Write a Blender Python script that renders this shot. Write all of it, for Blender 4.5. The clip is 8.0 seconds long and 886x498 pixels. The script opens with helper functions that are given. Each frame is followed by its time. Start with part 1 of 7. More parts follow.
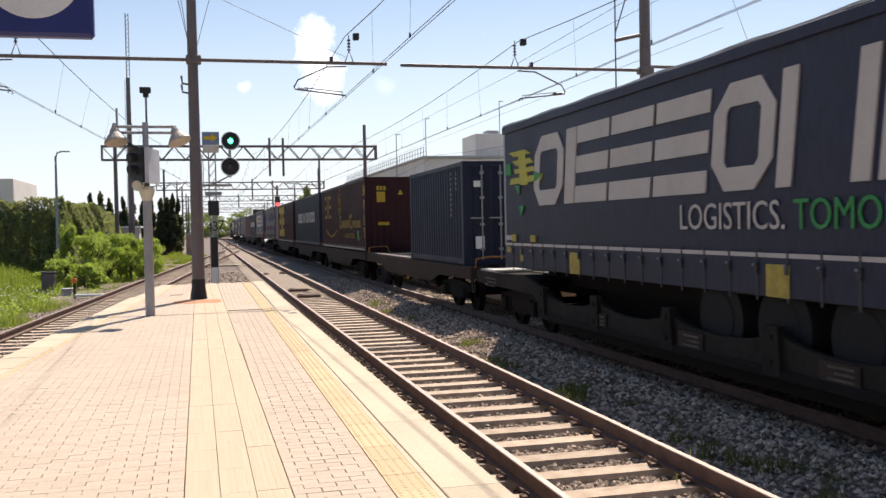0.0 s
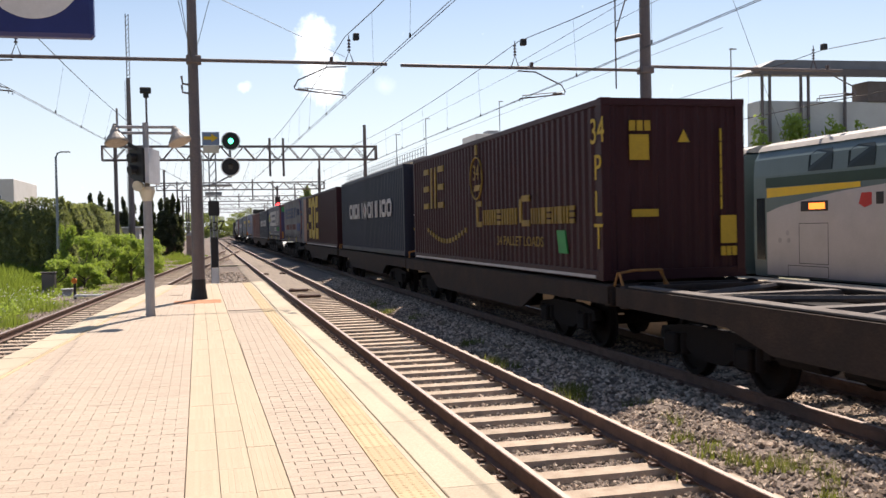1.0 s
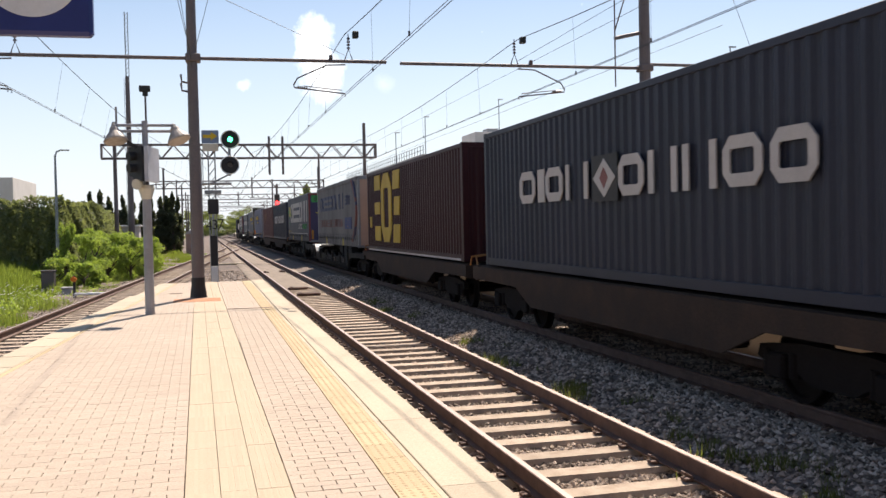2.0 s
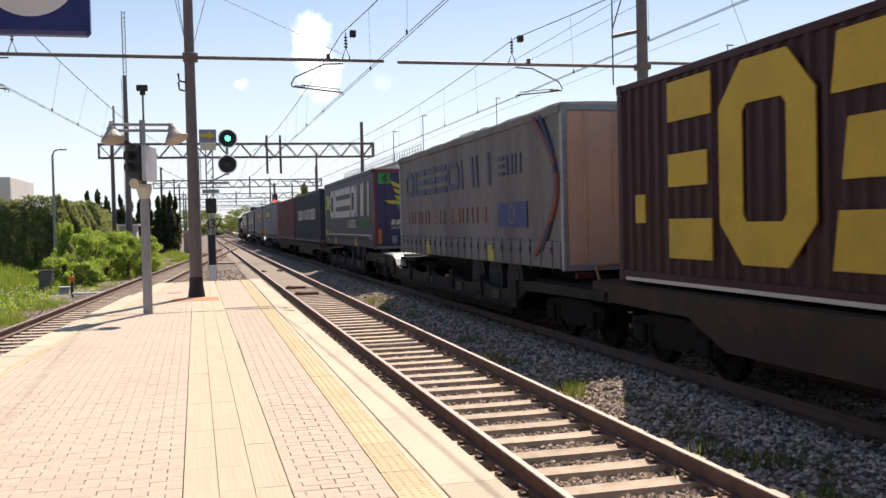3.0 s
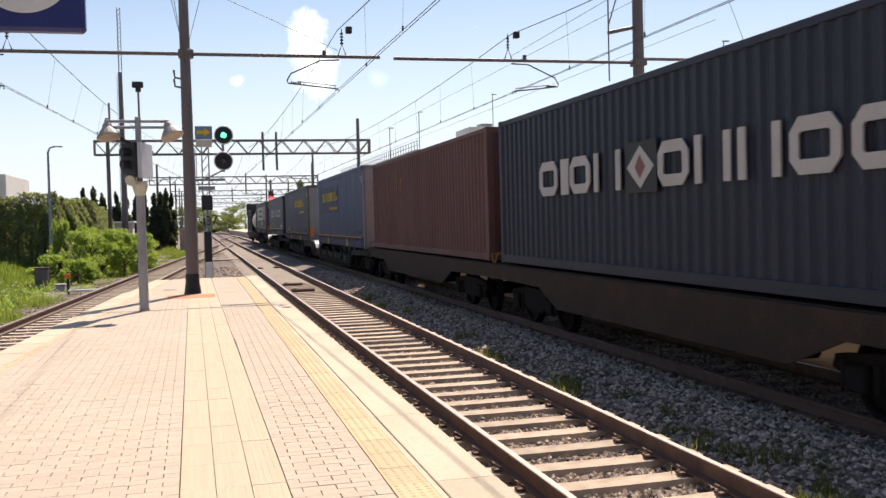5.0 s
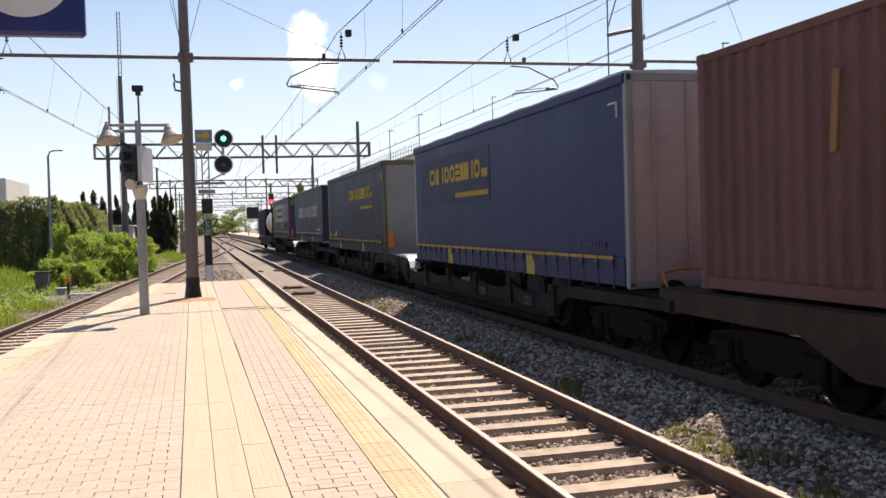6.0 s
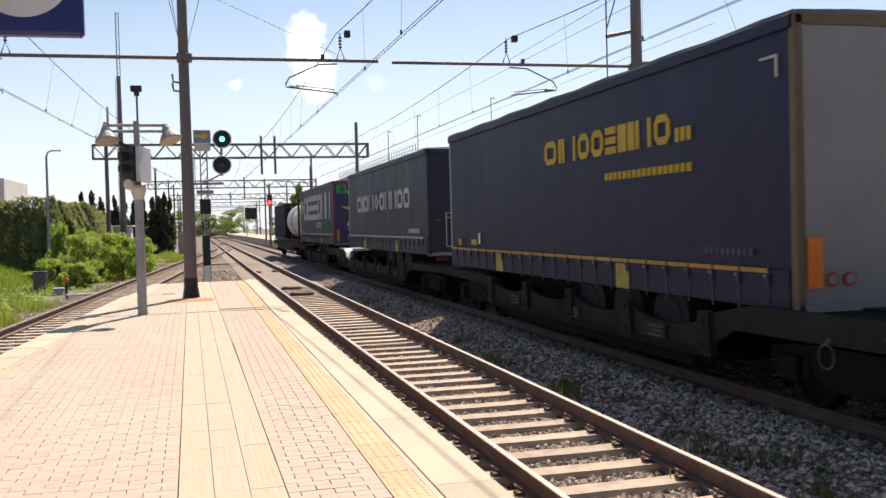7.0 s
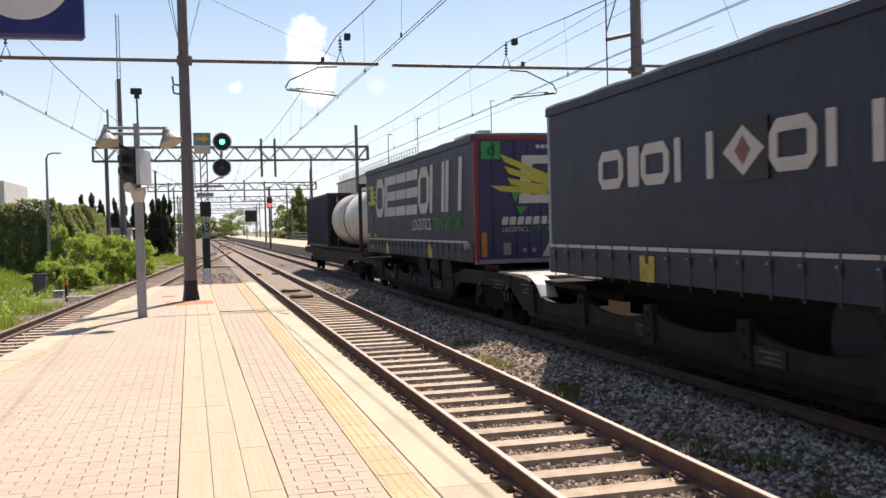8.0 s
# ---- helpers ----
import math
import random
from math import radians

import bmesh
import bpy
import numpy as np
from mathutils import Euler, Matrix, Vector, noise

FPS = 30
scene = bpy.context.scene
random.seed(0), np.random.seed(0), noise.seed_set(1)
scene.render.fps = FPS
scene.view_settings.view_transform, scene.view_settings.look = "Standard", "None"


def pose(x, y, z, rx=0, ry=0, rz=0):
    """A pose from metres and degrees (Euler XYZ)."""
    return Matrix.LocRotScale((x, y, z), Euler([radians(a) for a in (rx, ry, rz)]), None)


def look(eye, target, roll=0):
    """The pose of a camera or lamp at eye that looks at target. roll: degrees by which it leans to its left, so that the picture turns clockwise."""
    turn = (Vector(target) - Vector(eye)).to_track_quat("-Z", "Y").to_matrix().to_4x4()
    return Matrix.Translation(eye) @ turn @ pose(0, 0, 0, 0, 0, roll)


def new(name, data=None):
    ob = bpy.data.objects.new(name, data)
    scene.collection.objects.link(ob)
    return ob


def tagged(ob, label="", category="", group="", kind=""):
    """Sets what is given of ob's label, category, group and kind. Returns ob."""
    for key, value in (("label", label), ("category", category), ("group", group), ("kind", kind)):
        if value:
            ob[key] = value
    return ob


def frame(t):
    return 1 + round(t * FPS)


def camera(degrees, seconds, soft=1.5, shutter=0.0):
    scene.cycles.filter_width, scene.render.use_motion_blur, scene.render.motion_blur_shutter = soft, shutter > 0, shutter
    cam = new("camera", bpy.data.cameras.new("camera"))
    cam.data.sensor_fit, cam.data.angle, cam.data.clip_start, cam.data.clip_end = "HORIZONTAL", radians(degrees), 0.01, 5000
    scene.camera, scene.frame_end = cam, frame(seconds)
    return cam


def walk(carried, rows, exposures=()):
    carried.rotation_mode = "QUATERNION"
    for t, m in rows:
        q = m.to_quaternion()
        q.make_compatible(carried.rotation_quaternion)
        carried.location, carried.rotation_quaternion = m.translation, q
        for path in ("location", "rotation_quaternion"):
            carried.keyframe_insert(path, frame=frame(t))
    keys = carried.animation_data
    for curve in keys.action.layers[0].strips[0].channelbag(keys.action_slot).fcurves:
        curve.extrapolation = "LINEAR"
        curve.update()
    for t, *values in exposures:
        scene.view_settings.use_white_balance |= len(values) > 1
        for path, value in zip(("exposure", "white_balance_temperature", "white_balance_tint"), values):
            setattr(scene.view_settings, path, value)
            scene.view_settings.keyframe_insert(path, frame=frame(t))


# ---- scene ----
# World: y along the railway (away from the camera), x to the right, z = 0 at the rail heads.
cam = camera(49.85, 8.0, soft=1.5, shutter=0.06)
EYE = (0.0, 0.0, 2.118)
walk(cam, [
    (0.0, look(EYE, (2.4235, 9.6989, 1.8767), -1.167)),
    (0.5, look(EYE, (2.4163, 9.7007, 1.8789), -1.257)),
    (1.0, look(EYE, (2.4211, 9.6995, 1.8776), -1.200)),
    (1.5, look(EYE, (2.4233, 9.6987, 1.8654), -1.226)),
    (3.0, look(EYE, (2.4458, 9.6924, 1.8444), -1.356)),
    (3.5, look(EYE, (2.4668, 9.6866, 1.8260), -1.520)),
    (4.0, look(EYE, (2.4800, 9.6826, 1.8076), -1.494)),
    (4.5, look(EYE, (2.4815, 9.6819, 1.7961), -1.404)),
    (6.0, look(EYE, (2.4798, 9.6835, 1.8344), -1.643)),
    (6.5, look(EYE, (2.4892, 9.6811, 1.8358), -1.489)),
    (7.0, look(EYE, (2.4975, 9.6792, 1.8447), -1.506)),
    (7.5, look(EYE, (2.4987, 9.6791, 1.8499), -1.435)),
    (8.0, look(EYE, (2.4993, 9.6796, 1.8736), -1.467)),
])

# ---- world, sun ----
SUN_DIR = Vector((0.41, 0.912, 1.22)).normalized()
CLOUDS = (((0.1110, 0.9750, 0.1925), 0.034, 1.0), ((0.1200, 0.9810, 0.1510), 0.040, 1.0), ((0.0428, 0.9886, 0.1444), 0.013, 0.6), ((0.1839, 0.9723, 0.1443), 0.016, 0.15))
world = bpy.data.worlds.new("sky")
scene.world = world
world.use_nodes = True
wn = world.node_tree
sky = wn.nodes.new("ShaderNodeTexSky")
sky.sky_type = "NISHITA"
sky.sun_disc = False
sky.sun_elevation = math.asin(SUN_DIR.z)
sky.sun_rotation = math.atan2(SUN_DIR.x, SUN_DIR.y)
sky.air_density, sky.dust_density, sky.ozone_density = 1.0, 0.6, 1.6
# small white clouds, by their direction in the sky
co = wn.nodes.new("ShaderNodeTexCoord")
puff = wn.nodes.new("ShaderNodeTexNoise")
puff.inputs["Scale"].default_value, puff.inputs["Detail"].default_value, puff.inputs["Roughness"].default_value = 34.0, 7.0, 0.6
wn.links.new(co.outputs["Generated"], puff.inputs["Vector"])
# pale haze low over the horizon, all round
sep, low, veil = [wn.nodes.new(k) for k in ("ShaderNodeSeparateXYZ", "ShaderNodeMapRange", "ShaderNodeMix")]
wn.links.new(co.outputs["Generated"], sep.inputs[0])
wn.links.new(sep.outputs["Z"], low.inputs[0])
low.inputs[1].default_value, low.inputs[2].default_value, low.inputs[3].default_value, low.inputs[4].default_value = 0.0, 0.26, 0.85, 0.0
veil.data_type = "RGBA"
wn.links.new(low.outputs[0], veil.inputs["Factor"])
wn.links.new(sky.outputs[0], veil.inputs["A"])
veil.inputs["B"].default_value = (8.4, 9.0, 9.9, 1)
last = veil.outputs["Result"]
for way, spread, amount in CLOUDS:
    dot, rng, mul, thr, mix = [wn.nodes.new(k) for k in ("ShaderNodeVectorMath", "ShaderNodeMapRange", "ShaderNodeMath", "ShaderNodeMapRange", "ShaderNodeMix")]
    dot.operation, mul.operation, mix.data_type = "DISTANCE", "MULTIPLY_ADD", "RGBA"
    dot.inputs[1].default_value = way
    wn.links.new(co.outputs["Generated"], dot.inputs[0])
    rng.inputs[1].default_value, rng.inputs[2].default_value, rng.inputs[3].default_value, rng.inputs[4].default_value = 0.0, spread, 1.0, 0.0
    wn.links.new(dot.outputs["Value"], rng.inputs[0])
    wn.links.new(puff.outputs["Fac"], mul.inputs[0])
    mul.inputs[1].default_value = 1.5
    wn.links.new(rng.outputs[0], mul.inputs[2])
    thr.inputs[1].default_value, thr.inputs[2].default_value, thr.inputs[4].default_value = 1.05, 1.55, amount
    wn.links.new(mul.outputs[0], thr.inputs[0])
    wn.links.new(thr.outputs[0], mix.inputs["Factor"])
    wn.links.new(last, mix.inputs["A"])
    mix.inputs["B"].default_value = (16.0, 16.0, 16.0, 1)
    last = mix.outputs["Result"]
wn.links.new(last, wn.nodes["Background"].inputs[0])
wn.nodes["Background"].inputs[1].default_value = 0.072
sun = new("sun", bpy.data.lights.new("sun", "SUN"))
sun.data.energy, sun.data.angle, sun.data.color = 5.0, radians(0.53), (1.0, 0.885, 0.765)
sun.matrix_world = look(SUN_DIR * 50, (0, 0, 0))
scene.view_settings.exposure = 0.70
scene.view_settings.use_white_balance = True
scene.view_settings.white_balance_temperature, scene.view_settings.white_balance_tint = 6500, 11.5

# ---- building helpers ----


def box(bm, x0, x1, y0, y1, z0, z1):
    v = [bm.verts.new(c) for c in ((x0, y0, z0), (x1, y0, z0), (x1, y1, z0), (x0, y1, z0), (x0, y0, z1), (x1, y0, z1), (x1, y1, z1), (x0, y1, z1))]
    for f in ((3, 2, 1, 0), (4, 5, 6, 7), (0, 1, 5, 4), (1, 2, 6, 5), (2, 3, 7, 6), (3, 0, 4, 7)):
        bm.faces.new([v[i] for i in f])
    return v


def bevel_box(bm, x0, x1, y0, y1, z0, z1, r=0.01):
    tmp = bmesh.new()
    box(tmp, x0, x1, y0, y1, z0, z1)
    bmesh.ops.bevel(tmp, geom=tmp.edges[:], offset=r, segments=1, affect="EDGES")
    merge(bm, tmp)


def merge(bm, other, m=None):
    index = {}
    for v in other.verts:
        index[v] = bm.verts.new(m @ v.co if m else v.co)
    for f in other.faces:
        bm.faces.new([index[v] for v in f.verts])
    other.free()


def rod(bm, a, b, r, n=8, r2=None):
    """A round bar from a to b, with closed ends; r2 is the radius at b."""
    a, b = Vector(a), Vector(b)
    r2 = r if r2 is None else r2
    q = (b - a).to_track_quat("Z", "Y")
    rings = []
    for c, rr in ((a, r), (b, r2)):
        rings.append([bm.verts.new(c + q @ Vector((rr * math.cos(k * math.tau / n), rr * math.sin(k * math.tau / n), 0))) for k in range(n)])
    for k in range(n):
        bm.faces.new((rings[0][k], rings[0][(k + 1) % n], rings[1][(k + 1) % n], rings[1][k]))
    bm.faces.new(rings[0][::-1])
    bm.faces.new(rings[1])


def tube(bm, pts, r, n=6):
    """One round bar that follows the points."""
    pts = [Vector(c) for c in pts]
    rings = []
    for i, c in enumerate(pts):
        d = (pts[min(i + 1, len(pts) - 1)] - pts[max(i - 1, 0)]).normalized()
        ref = Vector((0, 0, 1)) if abs(d.z) < 0.9 else Vector((0, 1, 0))
        u = d.cross(ref).normalized()
        w = u.cross(d)
        rings.append([bm.verts.new(c + (u * math.cos(k * math.tau / n) + w * math.sin(k * math.tau / n)) * r) for k in range(n)])
    for a, b in zip(rings, rings[1:]):
        for k in range(n):
            bm.faces.new((a[k], a[(k + 1) % n], b[(k + 1) % n], b[k]))
    bm.faces.new(rings[0][::-1])
    bm.faces.new(rings[-1])


def sweep(bm, profile, path, closed=True):
    """Sweep a profile of (sideways, up) along a path of (x, y, z) that runs level."""
    rings = []
    for i, c in enumerate(path):
        d = Vector(path[min(i + 1, len(path) - 1)]) - Vector(path[max(i - 1, 0)])
        d.z = 0
        d.normalize()
        side = Vector((d.y, -d.x, 0))
        rings.append([bm.verts.new(Vector(c) + side * u + Vector((0, 0, w))) for u, w in profile])
    n = len(profile)
    for a, b in zip(rings, rings[1:]):
        for k in range(n if closed else n - 1):
            bm.faces.new((a[k], a[(k + 1) % n], b[(k + 1) % n], b[k]))
    if closed:
        bm.faces.new(rings[0][::-1])
        bm.faces.new(rings[-1])


def plate(bm, outline, y0, y1):
    """A plate with an outline of (x, z), from y0 to y1."""
    a = [bm.verts.new((x, y0, z)) for x, z in outline]
    b = [bm.verts.new((x, y1, z)) for x, z in outline]
    n = len(a)
    bm.faces.new(a)
    bm.faces.new(b[::-1])
    for k in range(n):
        bm.faces.new((a[k], b[k], b[(k + 1) % n], a[(k + 1) % n]))


def side_plate(bm, outline, x0, x1):
    """A plate with an outline of (y, z), from x0 to x1."""
    a = [bm.verts.new((x0, y, z)) for y, z in outline]
    b = [bm.verts.new((x1, y, z)) for y, z in outline]
    n = len(a)
    bm.faces.new(a)
    bm.faces.new(b[::-1])
    for k in range(n):
        bm.faces.new((a[k], b[k], b[(k + 1) % n], a[(k + 1) % n]))


def mesh_of(name, bm, material, smooth=False):
    bmesh.ops.recalc_face_normals(bm, faces=bm.faces[:])
    me = bpy.data.meshes.new(name)
    bm.to_mesh(me)
    bm.free()
    if material:
        me.materials.append(material)
    if smooth:
        for f in me.polygons:
            f.use_smooth = True
    return me


def part(name, bm, material, parent=None, label="", smooth=False):
    ob = new(name, mesh_of(name, bm, material, smooth))
    ob.parent = parent
    return tagged(ob, label)


def piece(name, me, parent, m):
    ob = new(name, me)
    ob.parent = parent
    ob.matrix_basis = m
    return ob


def empty(name, label, category, group="", kind="", m=None):
    ob = tagged(new(name), label, category, group, kind)
    ob.empty_display_size = 0.1
    if m:
        ob.matrix_basis = m
    return ob


def text_mesh(name, words, size, material, depth=0.002, width=None):
    """Words in the built-in font, in the x-y plane, centred."""
    cu = bpy.data.curves.new(name, "FONT")
    cu.body, cu.size, cu.extrude, cu.align_x, cu.align_y, cu.resolution_u = words, size, depth, "CENTER", "CENTER", 3
    ob = bpy.data.objects.new(name, cu)
    scene.collection.objects.link(ob)
    me = bpy.data.meshes.new_from_object(ob.evaluated_get(bpy.context.evaluated_depsgraph_get()))
    bpy.data.objects.remove(ob)
    bpy.data.curves.remove(cu)
    if width:
        span = max(v.co.x for v in me.vertices) - min(v.co.x for v in me.vertices)
        for v in me.vertices:
            v.co.x *= width / span
    me.materials.clear()
    me.materials.append(material)
    return me


# ---- materials ----


def paint(name, color, rough=0.55, metal=0.0, vary=0.18, scale=3.0, fine=60.0, bump=0.15, dirt=None, dirt_amount=0.35, stretch=(1, 1, 1), per_piece=0.0, spec=0.4):
    """A surface with broad stains, fine grain and relief; coordinates of the object, in metres."""
    m = bpy.data.materials.new(name)
    m.use_nodes = True
    t = m.node_tree
    N, L = t.nodes, t.links
    b = N["Principled BSDF"]
    b.inputs["Metallic"].default_value = metal
    b.inputs["Specular IOR Level"].default_value = spec
    co = N.new("ShaderNodeTexCoord")
    mp = N.new("ShaderNodeMapping")
    mp.inputs["Scale"].default_value = stretch
    L.new(co.outputs["Object"], mp.inputs[0])
    big, small = N.new("ShaderNodeTexNoise"), N.new("ShaderNodeTexNoise")
    for n, sc, de in ((big, scale, 6), (small, fine, 3)):
        n.inputs["Scale"].default_value = sc
        n.inputs["Detail"].default_value = de
        n.inputs["Roughness"].default_value = 0.62
        L.new(mp.outputs[0], n.inputs["Vector"])
    ramp = N.new("ShaderNodeMapRange")
    ramp.inputs[1].default_value, ramp.inputs[2].default_value = 0.42, 0.72
    L.new(big.outputs["Fac"], ramp.inputs[0])
    amount = N.new("ShaderNodeMath")
    amount.operation = "MULTIPLY"
    amount.inputs[1].default_value = dirt_amount
    L.new(ramp.outputs[0], amount.inputs[0])
    mix = N.new("ShaderNodeMix")
    mix.data_type = "RGBA"
    dirt = dirt or tuple(c * 0.5 for c in color)
    mix.inputs["A"].default_value, mix.inputs["B"].default_value = (*color, 1), (*dirt, 1)
    L.new(amount.outputs[0], mix.inputs["Factor"])
    hsv = N.new("ShaderNodeHueSaturation")
    value = N.new("ShaderNodeMapRange")
    value.inputs[1].default_value, value.inputs[2].default_value = 0.25, 0.75
    value.inputs[3].default_value, value.inputs[4].default_value = 1 - vary, 1 + vary
    L.new(small.outputs["Fac"], value.inputs[0])
    last = value.outputs[0]
    if per_piece:
        info, geo = N.new("ShaderNodeObjectInfo"), N.new("ShaderNodeNewGeometry")
        add, wrap, span, times = N.new("ShaderNodeMath"), N.new("ShaderNodeMath"), N.new("ShaderNodeMapRange"), N.new("ShaderNodeMath")
        wrap.operation, times.operation = "FRACT", "MULTIPLY"
        L.new(info.outputs["Random"], add.inputs[0])
        L.new(geo.outputs["Random Per Island"], add.inputs[1])
        L.new(add.outputs[0], wrap.inputs[0])
        L.new(wrap.outputs[0], span.inputs[0])
        span.inputs[3].default_value, span.inputs[4].default_value = 1 - per_piece, 1 + per_piece
        L.new(span.outputs[0], times.inputs[0])
        L.new(last, times.inputs[1])
        last = times.outputs[0]
    L.new(last, hsv.inputs["Value"])
    L.new(mix.outputs["Result"], hsv.inputs["Color"])
    L.new(hsv.outputs[0], b.inputs["Base Color"])
    ro = N.new("ShaderNodeMapRange")
    ro.inputs[3].default_value, ro.inputs[4].default_value = max(rough - 0.12, 0.03), min(rough + 0.15, 1.0)
    L.new(big.outputs["Fac"], ro.inputs[0])
    L.new(ro.outputs[0], b.inputs["Roughness"])
    if bump:
        bu = N.new("ShaderNodeBump")
        bu.inputs["Strength"].default_value = bump
        bu.inputs["Distance"].default_value = 0.01
        L.new(small.outputs["Fac"], bu.inputs["Height"])
        L.new(bu.outputs[0], b.inputs["Normal"])
    return m


def glow(name, color, strength):
    m = bpy.data.materials.new(name)
    m.use_nodes = True
    b = m.node_tree.nodes["Principled BSDF"]
    b.inputs["Base Color"].default_value = (*[c * 0.3 for c in color], 1)
    b.inputs["Emission Color"].default_value = (*color, 1)
    b.inputs["Emission Strength"].default_value = strength
    return m


def leafy(name, color, vary=0.35):
    m = paint(name, color, 0.6, vary=0.25, scale=1.2, fine=9.0, bump=0, dirt=(color[0] * 1.5, color[1] * 1.15, color[2] * 0.8), dirt_amount=0.6, per_piece=vary)
    b = m.node_tree.nodes["Principled BSDF"]
    b.inputs["Subsurface Weight"].default_value = 0.0
    tr, mixer, out = m.node_tree.nodes.new("ShaderNodeBsdfTranslucent"), m.node_tree.nodes.new("ShaderNodeMixShader"), m.node_tree.nodes["Material Output"]
    tr.inputs[0].default_value = (color[0] * 1.8, color[1] * 1.7, color[2] * 0.8, 1)
    mixer.inputs[0].default_value = 0.5
    m.node_tree.links.new(b.outputs[0], mixer.inputs[1])
    m.node_tree.links.new(tr.outputs[0], mixer.inputs[2])
    m.node_tree.links.new(mixer.outputs[0], out.inputs[0])
    return m


STEEL_RUST = paint("rusty_steel", (0.15, 0.09, 0.066), 0.8, 0.0, 0.3, 5, 80, 0.4, (0.06, 0.04, 0.035), 0.6)
RAIL_TOP = paint("polished_rail", (0.30, 0.235, 0.205), 0.5, 0.45, 0.1, 4, 90, 0.05)
GALV = paint("galvanised_steel", (0.30, 0.31, 0.32), 0.5, 0.6, 0.12, 6, 50, 0.1)
MAST_BROWN = paint("weathered_mast_paint", (0.15, 0.125, 0.125), 0.6, 0.15, 0.2, 2.5, 40, 0.2, (0.20, 0.16, 0.14), 0.5)
POST_GREY = paint("post_grey_paint", (0.36, 0.35, 0.36), 0.55, 0.1, 0.1, 3, 50, 0.1, (0.2, 0.17, 0.14), 0.4)
BLACK = paint("black_paint", (0.02, 0.02, 0.022), 0.6, 0, 0.2, 4, 50, 0.1, (0.05, 0.045, 0.04), 0.4)
WIRE = paint("copper_wire", (0.10, 0.09, 0.085), 0.6, 0.5, 0.1, 1, 30, 0)
INSULATOR = paint("brown_insulator", (0.09, 0.05, 0.04), 0.3, 0, 0.1, 9, 50, 0)
CONCRETE = paint("sleeper_concrete", (0.45, 0.355, 0.265), 0.85, 0, 0.18, 6, 70, 0.4, (0.27, 0.19, 0.13), 0.6, per_piece=0.15)
KERB = paint("kerb_concrete", (0.49, 0.41, 0.295), 0.85, 0, 0.14, 1.2, 60, 0.3, (0.42, 0.345, 0.26), 0.5, per_piece=0.06)
PAVER = paint("paver_concrete", (0.452, 0.366, 0.282), 0.85, 0, 0.12, 1.0, 55, 0.3, (0.418, 0.337, 0.262), 0.5, per_piece=0.045)
GUIDE = paint("guide_slab", (0.475, 0.385, 0.272), 0.85, 0, 0.10, 1.1, 60, 0.25, (0.45, 0.36, 0.245), 0.5, per_piece=0.05)
TACTILE = paint("tactile_yellow", (0.50, 0.375, 0.215), 0.8, 0, 0.10, 1.5, 60, 0.25, (0.46, 0.35, 0.205), 0.5, per_piece=0.08)
JOINT = paint("joint_sand", (0.36, 0.295, 0.225), 0.95, 0, 0.25, 5, 90, 0.3)
WALL_PLAT = paint("platform_wall", (0.35, 0.30, 0.26), 0.9, 0, 0.2, 2, 40, 0.3, (0.12, 0.10, 0.08), 0.6)
STONE = paint("ballast_stone", (0.43, 0.345, 0.27), 0.85, 0, 0.25, 12, 90, 0.3, (0.19, 0.135, 0.1), 0.5, per_piece=0.75, spec=0.1)
BALLAST = paint("ballast_bed", (0.165, 0.124, 0.098), 0.95, 0, 0.6, 3, 22, 1.0, (0.10, 0.079, 0.063), 0.6)
SOIL = paint("soil", (0.19, 0.165, 0.115), 0.95, 0, 0.3, 0.5, 18, 0.6, (0.09, 0.115, 0.04), 0.9)
GRASS = leafy("grass_blades", (0.145, 0.195, 0.055))
WEED = leafy("weeds", (0.105, 0.125, 0.045))
LEAF_BUSH = leafy("bush_leaves", (0.22, 0.30, 0.085))
LEAF_HEDGE = leafy("hedge_leaves", (0.155, 0.185, 0.115), 0.25)
LEAF_CYPRESS = leafy("cypress_leaves", (0.066, 0.08, 0.055))
LEAF_TREE = leafy("tree_leaves", (0.15, 0.185, 0.09))
BARK = paint("bark", (0.10, 0.075, 0.055), 0.95, 0, 0.3, 6, 40, 0.8)
SIGN_BLUE = paint("sign_blue", (0.018, 0.03, 0.16), 0.4, 0, 0.06, 2, 40, 0.03)
WHITE = paint("white_paint", (0.78, 0.78, 0.77), 0.5, 0, 0.05, 2, 50, 0.05, (0.6, 0.58, 0.55), 0.4)
CREAM = paint("cream_paint", (0.62, 0.58, 0.48), 0.5, 0, 0.05, 3, 50, 0.05, (0.45, 0.4, 0.3), 0.5)
YELLOW = paint("yellow_paint", (0.66, 0.44, 0.02), 0.5, 0, 0.1, 3, 50, 0.05, (0.5, 0.35, 0.06), 0.4)
ORANGE = paint("orange_paint", (0.75, 0.20, 0.02), 0.5, 0, 0.08, 3, 50, 0.05)
RED = paint("red_paint", (0.45, 0.03, 0.025), 0.5, 0, 0.08, 3, 50, 0.05)
GREEN_L = glow("green_lamp", (0.05, 1.0, 0.35), 6.0)
RED_L = glow("red_lamp", (1.0, 0.03, 0.03), 5.0)
AMBER_L = glow("amber_display", (1.0, 0.22, 0.03), 1.6)
GLASS_DARK = paint("dark_glass", (0.02, 0.025, 0.028), 0.12, 0, 0.1, 1, 20, 0, spec=0.7)

# ---- ground, tracks ----
TRACK_A, TRACK_B, TRACK_C = 3.42, 7.30, 16.45
PLAT_Z = 0.55


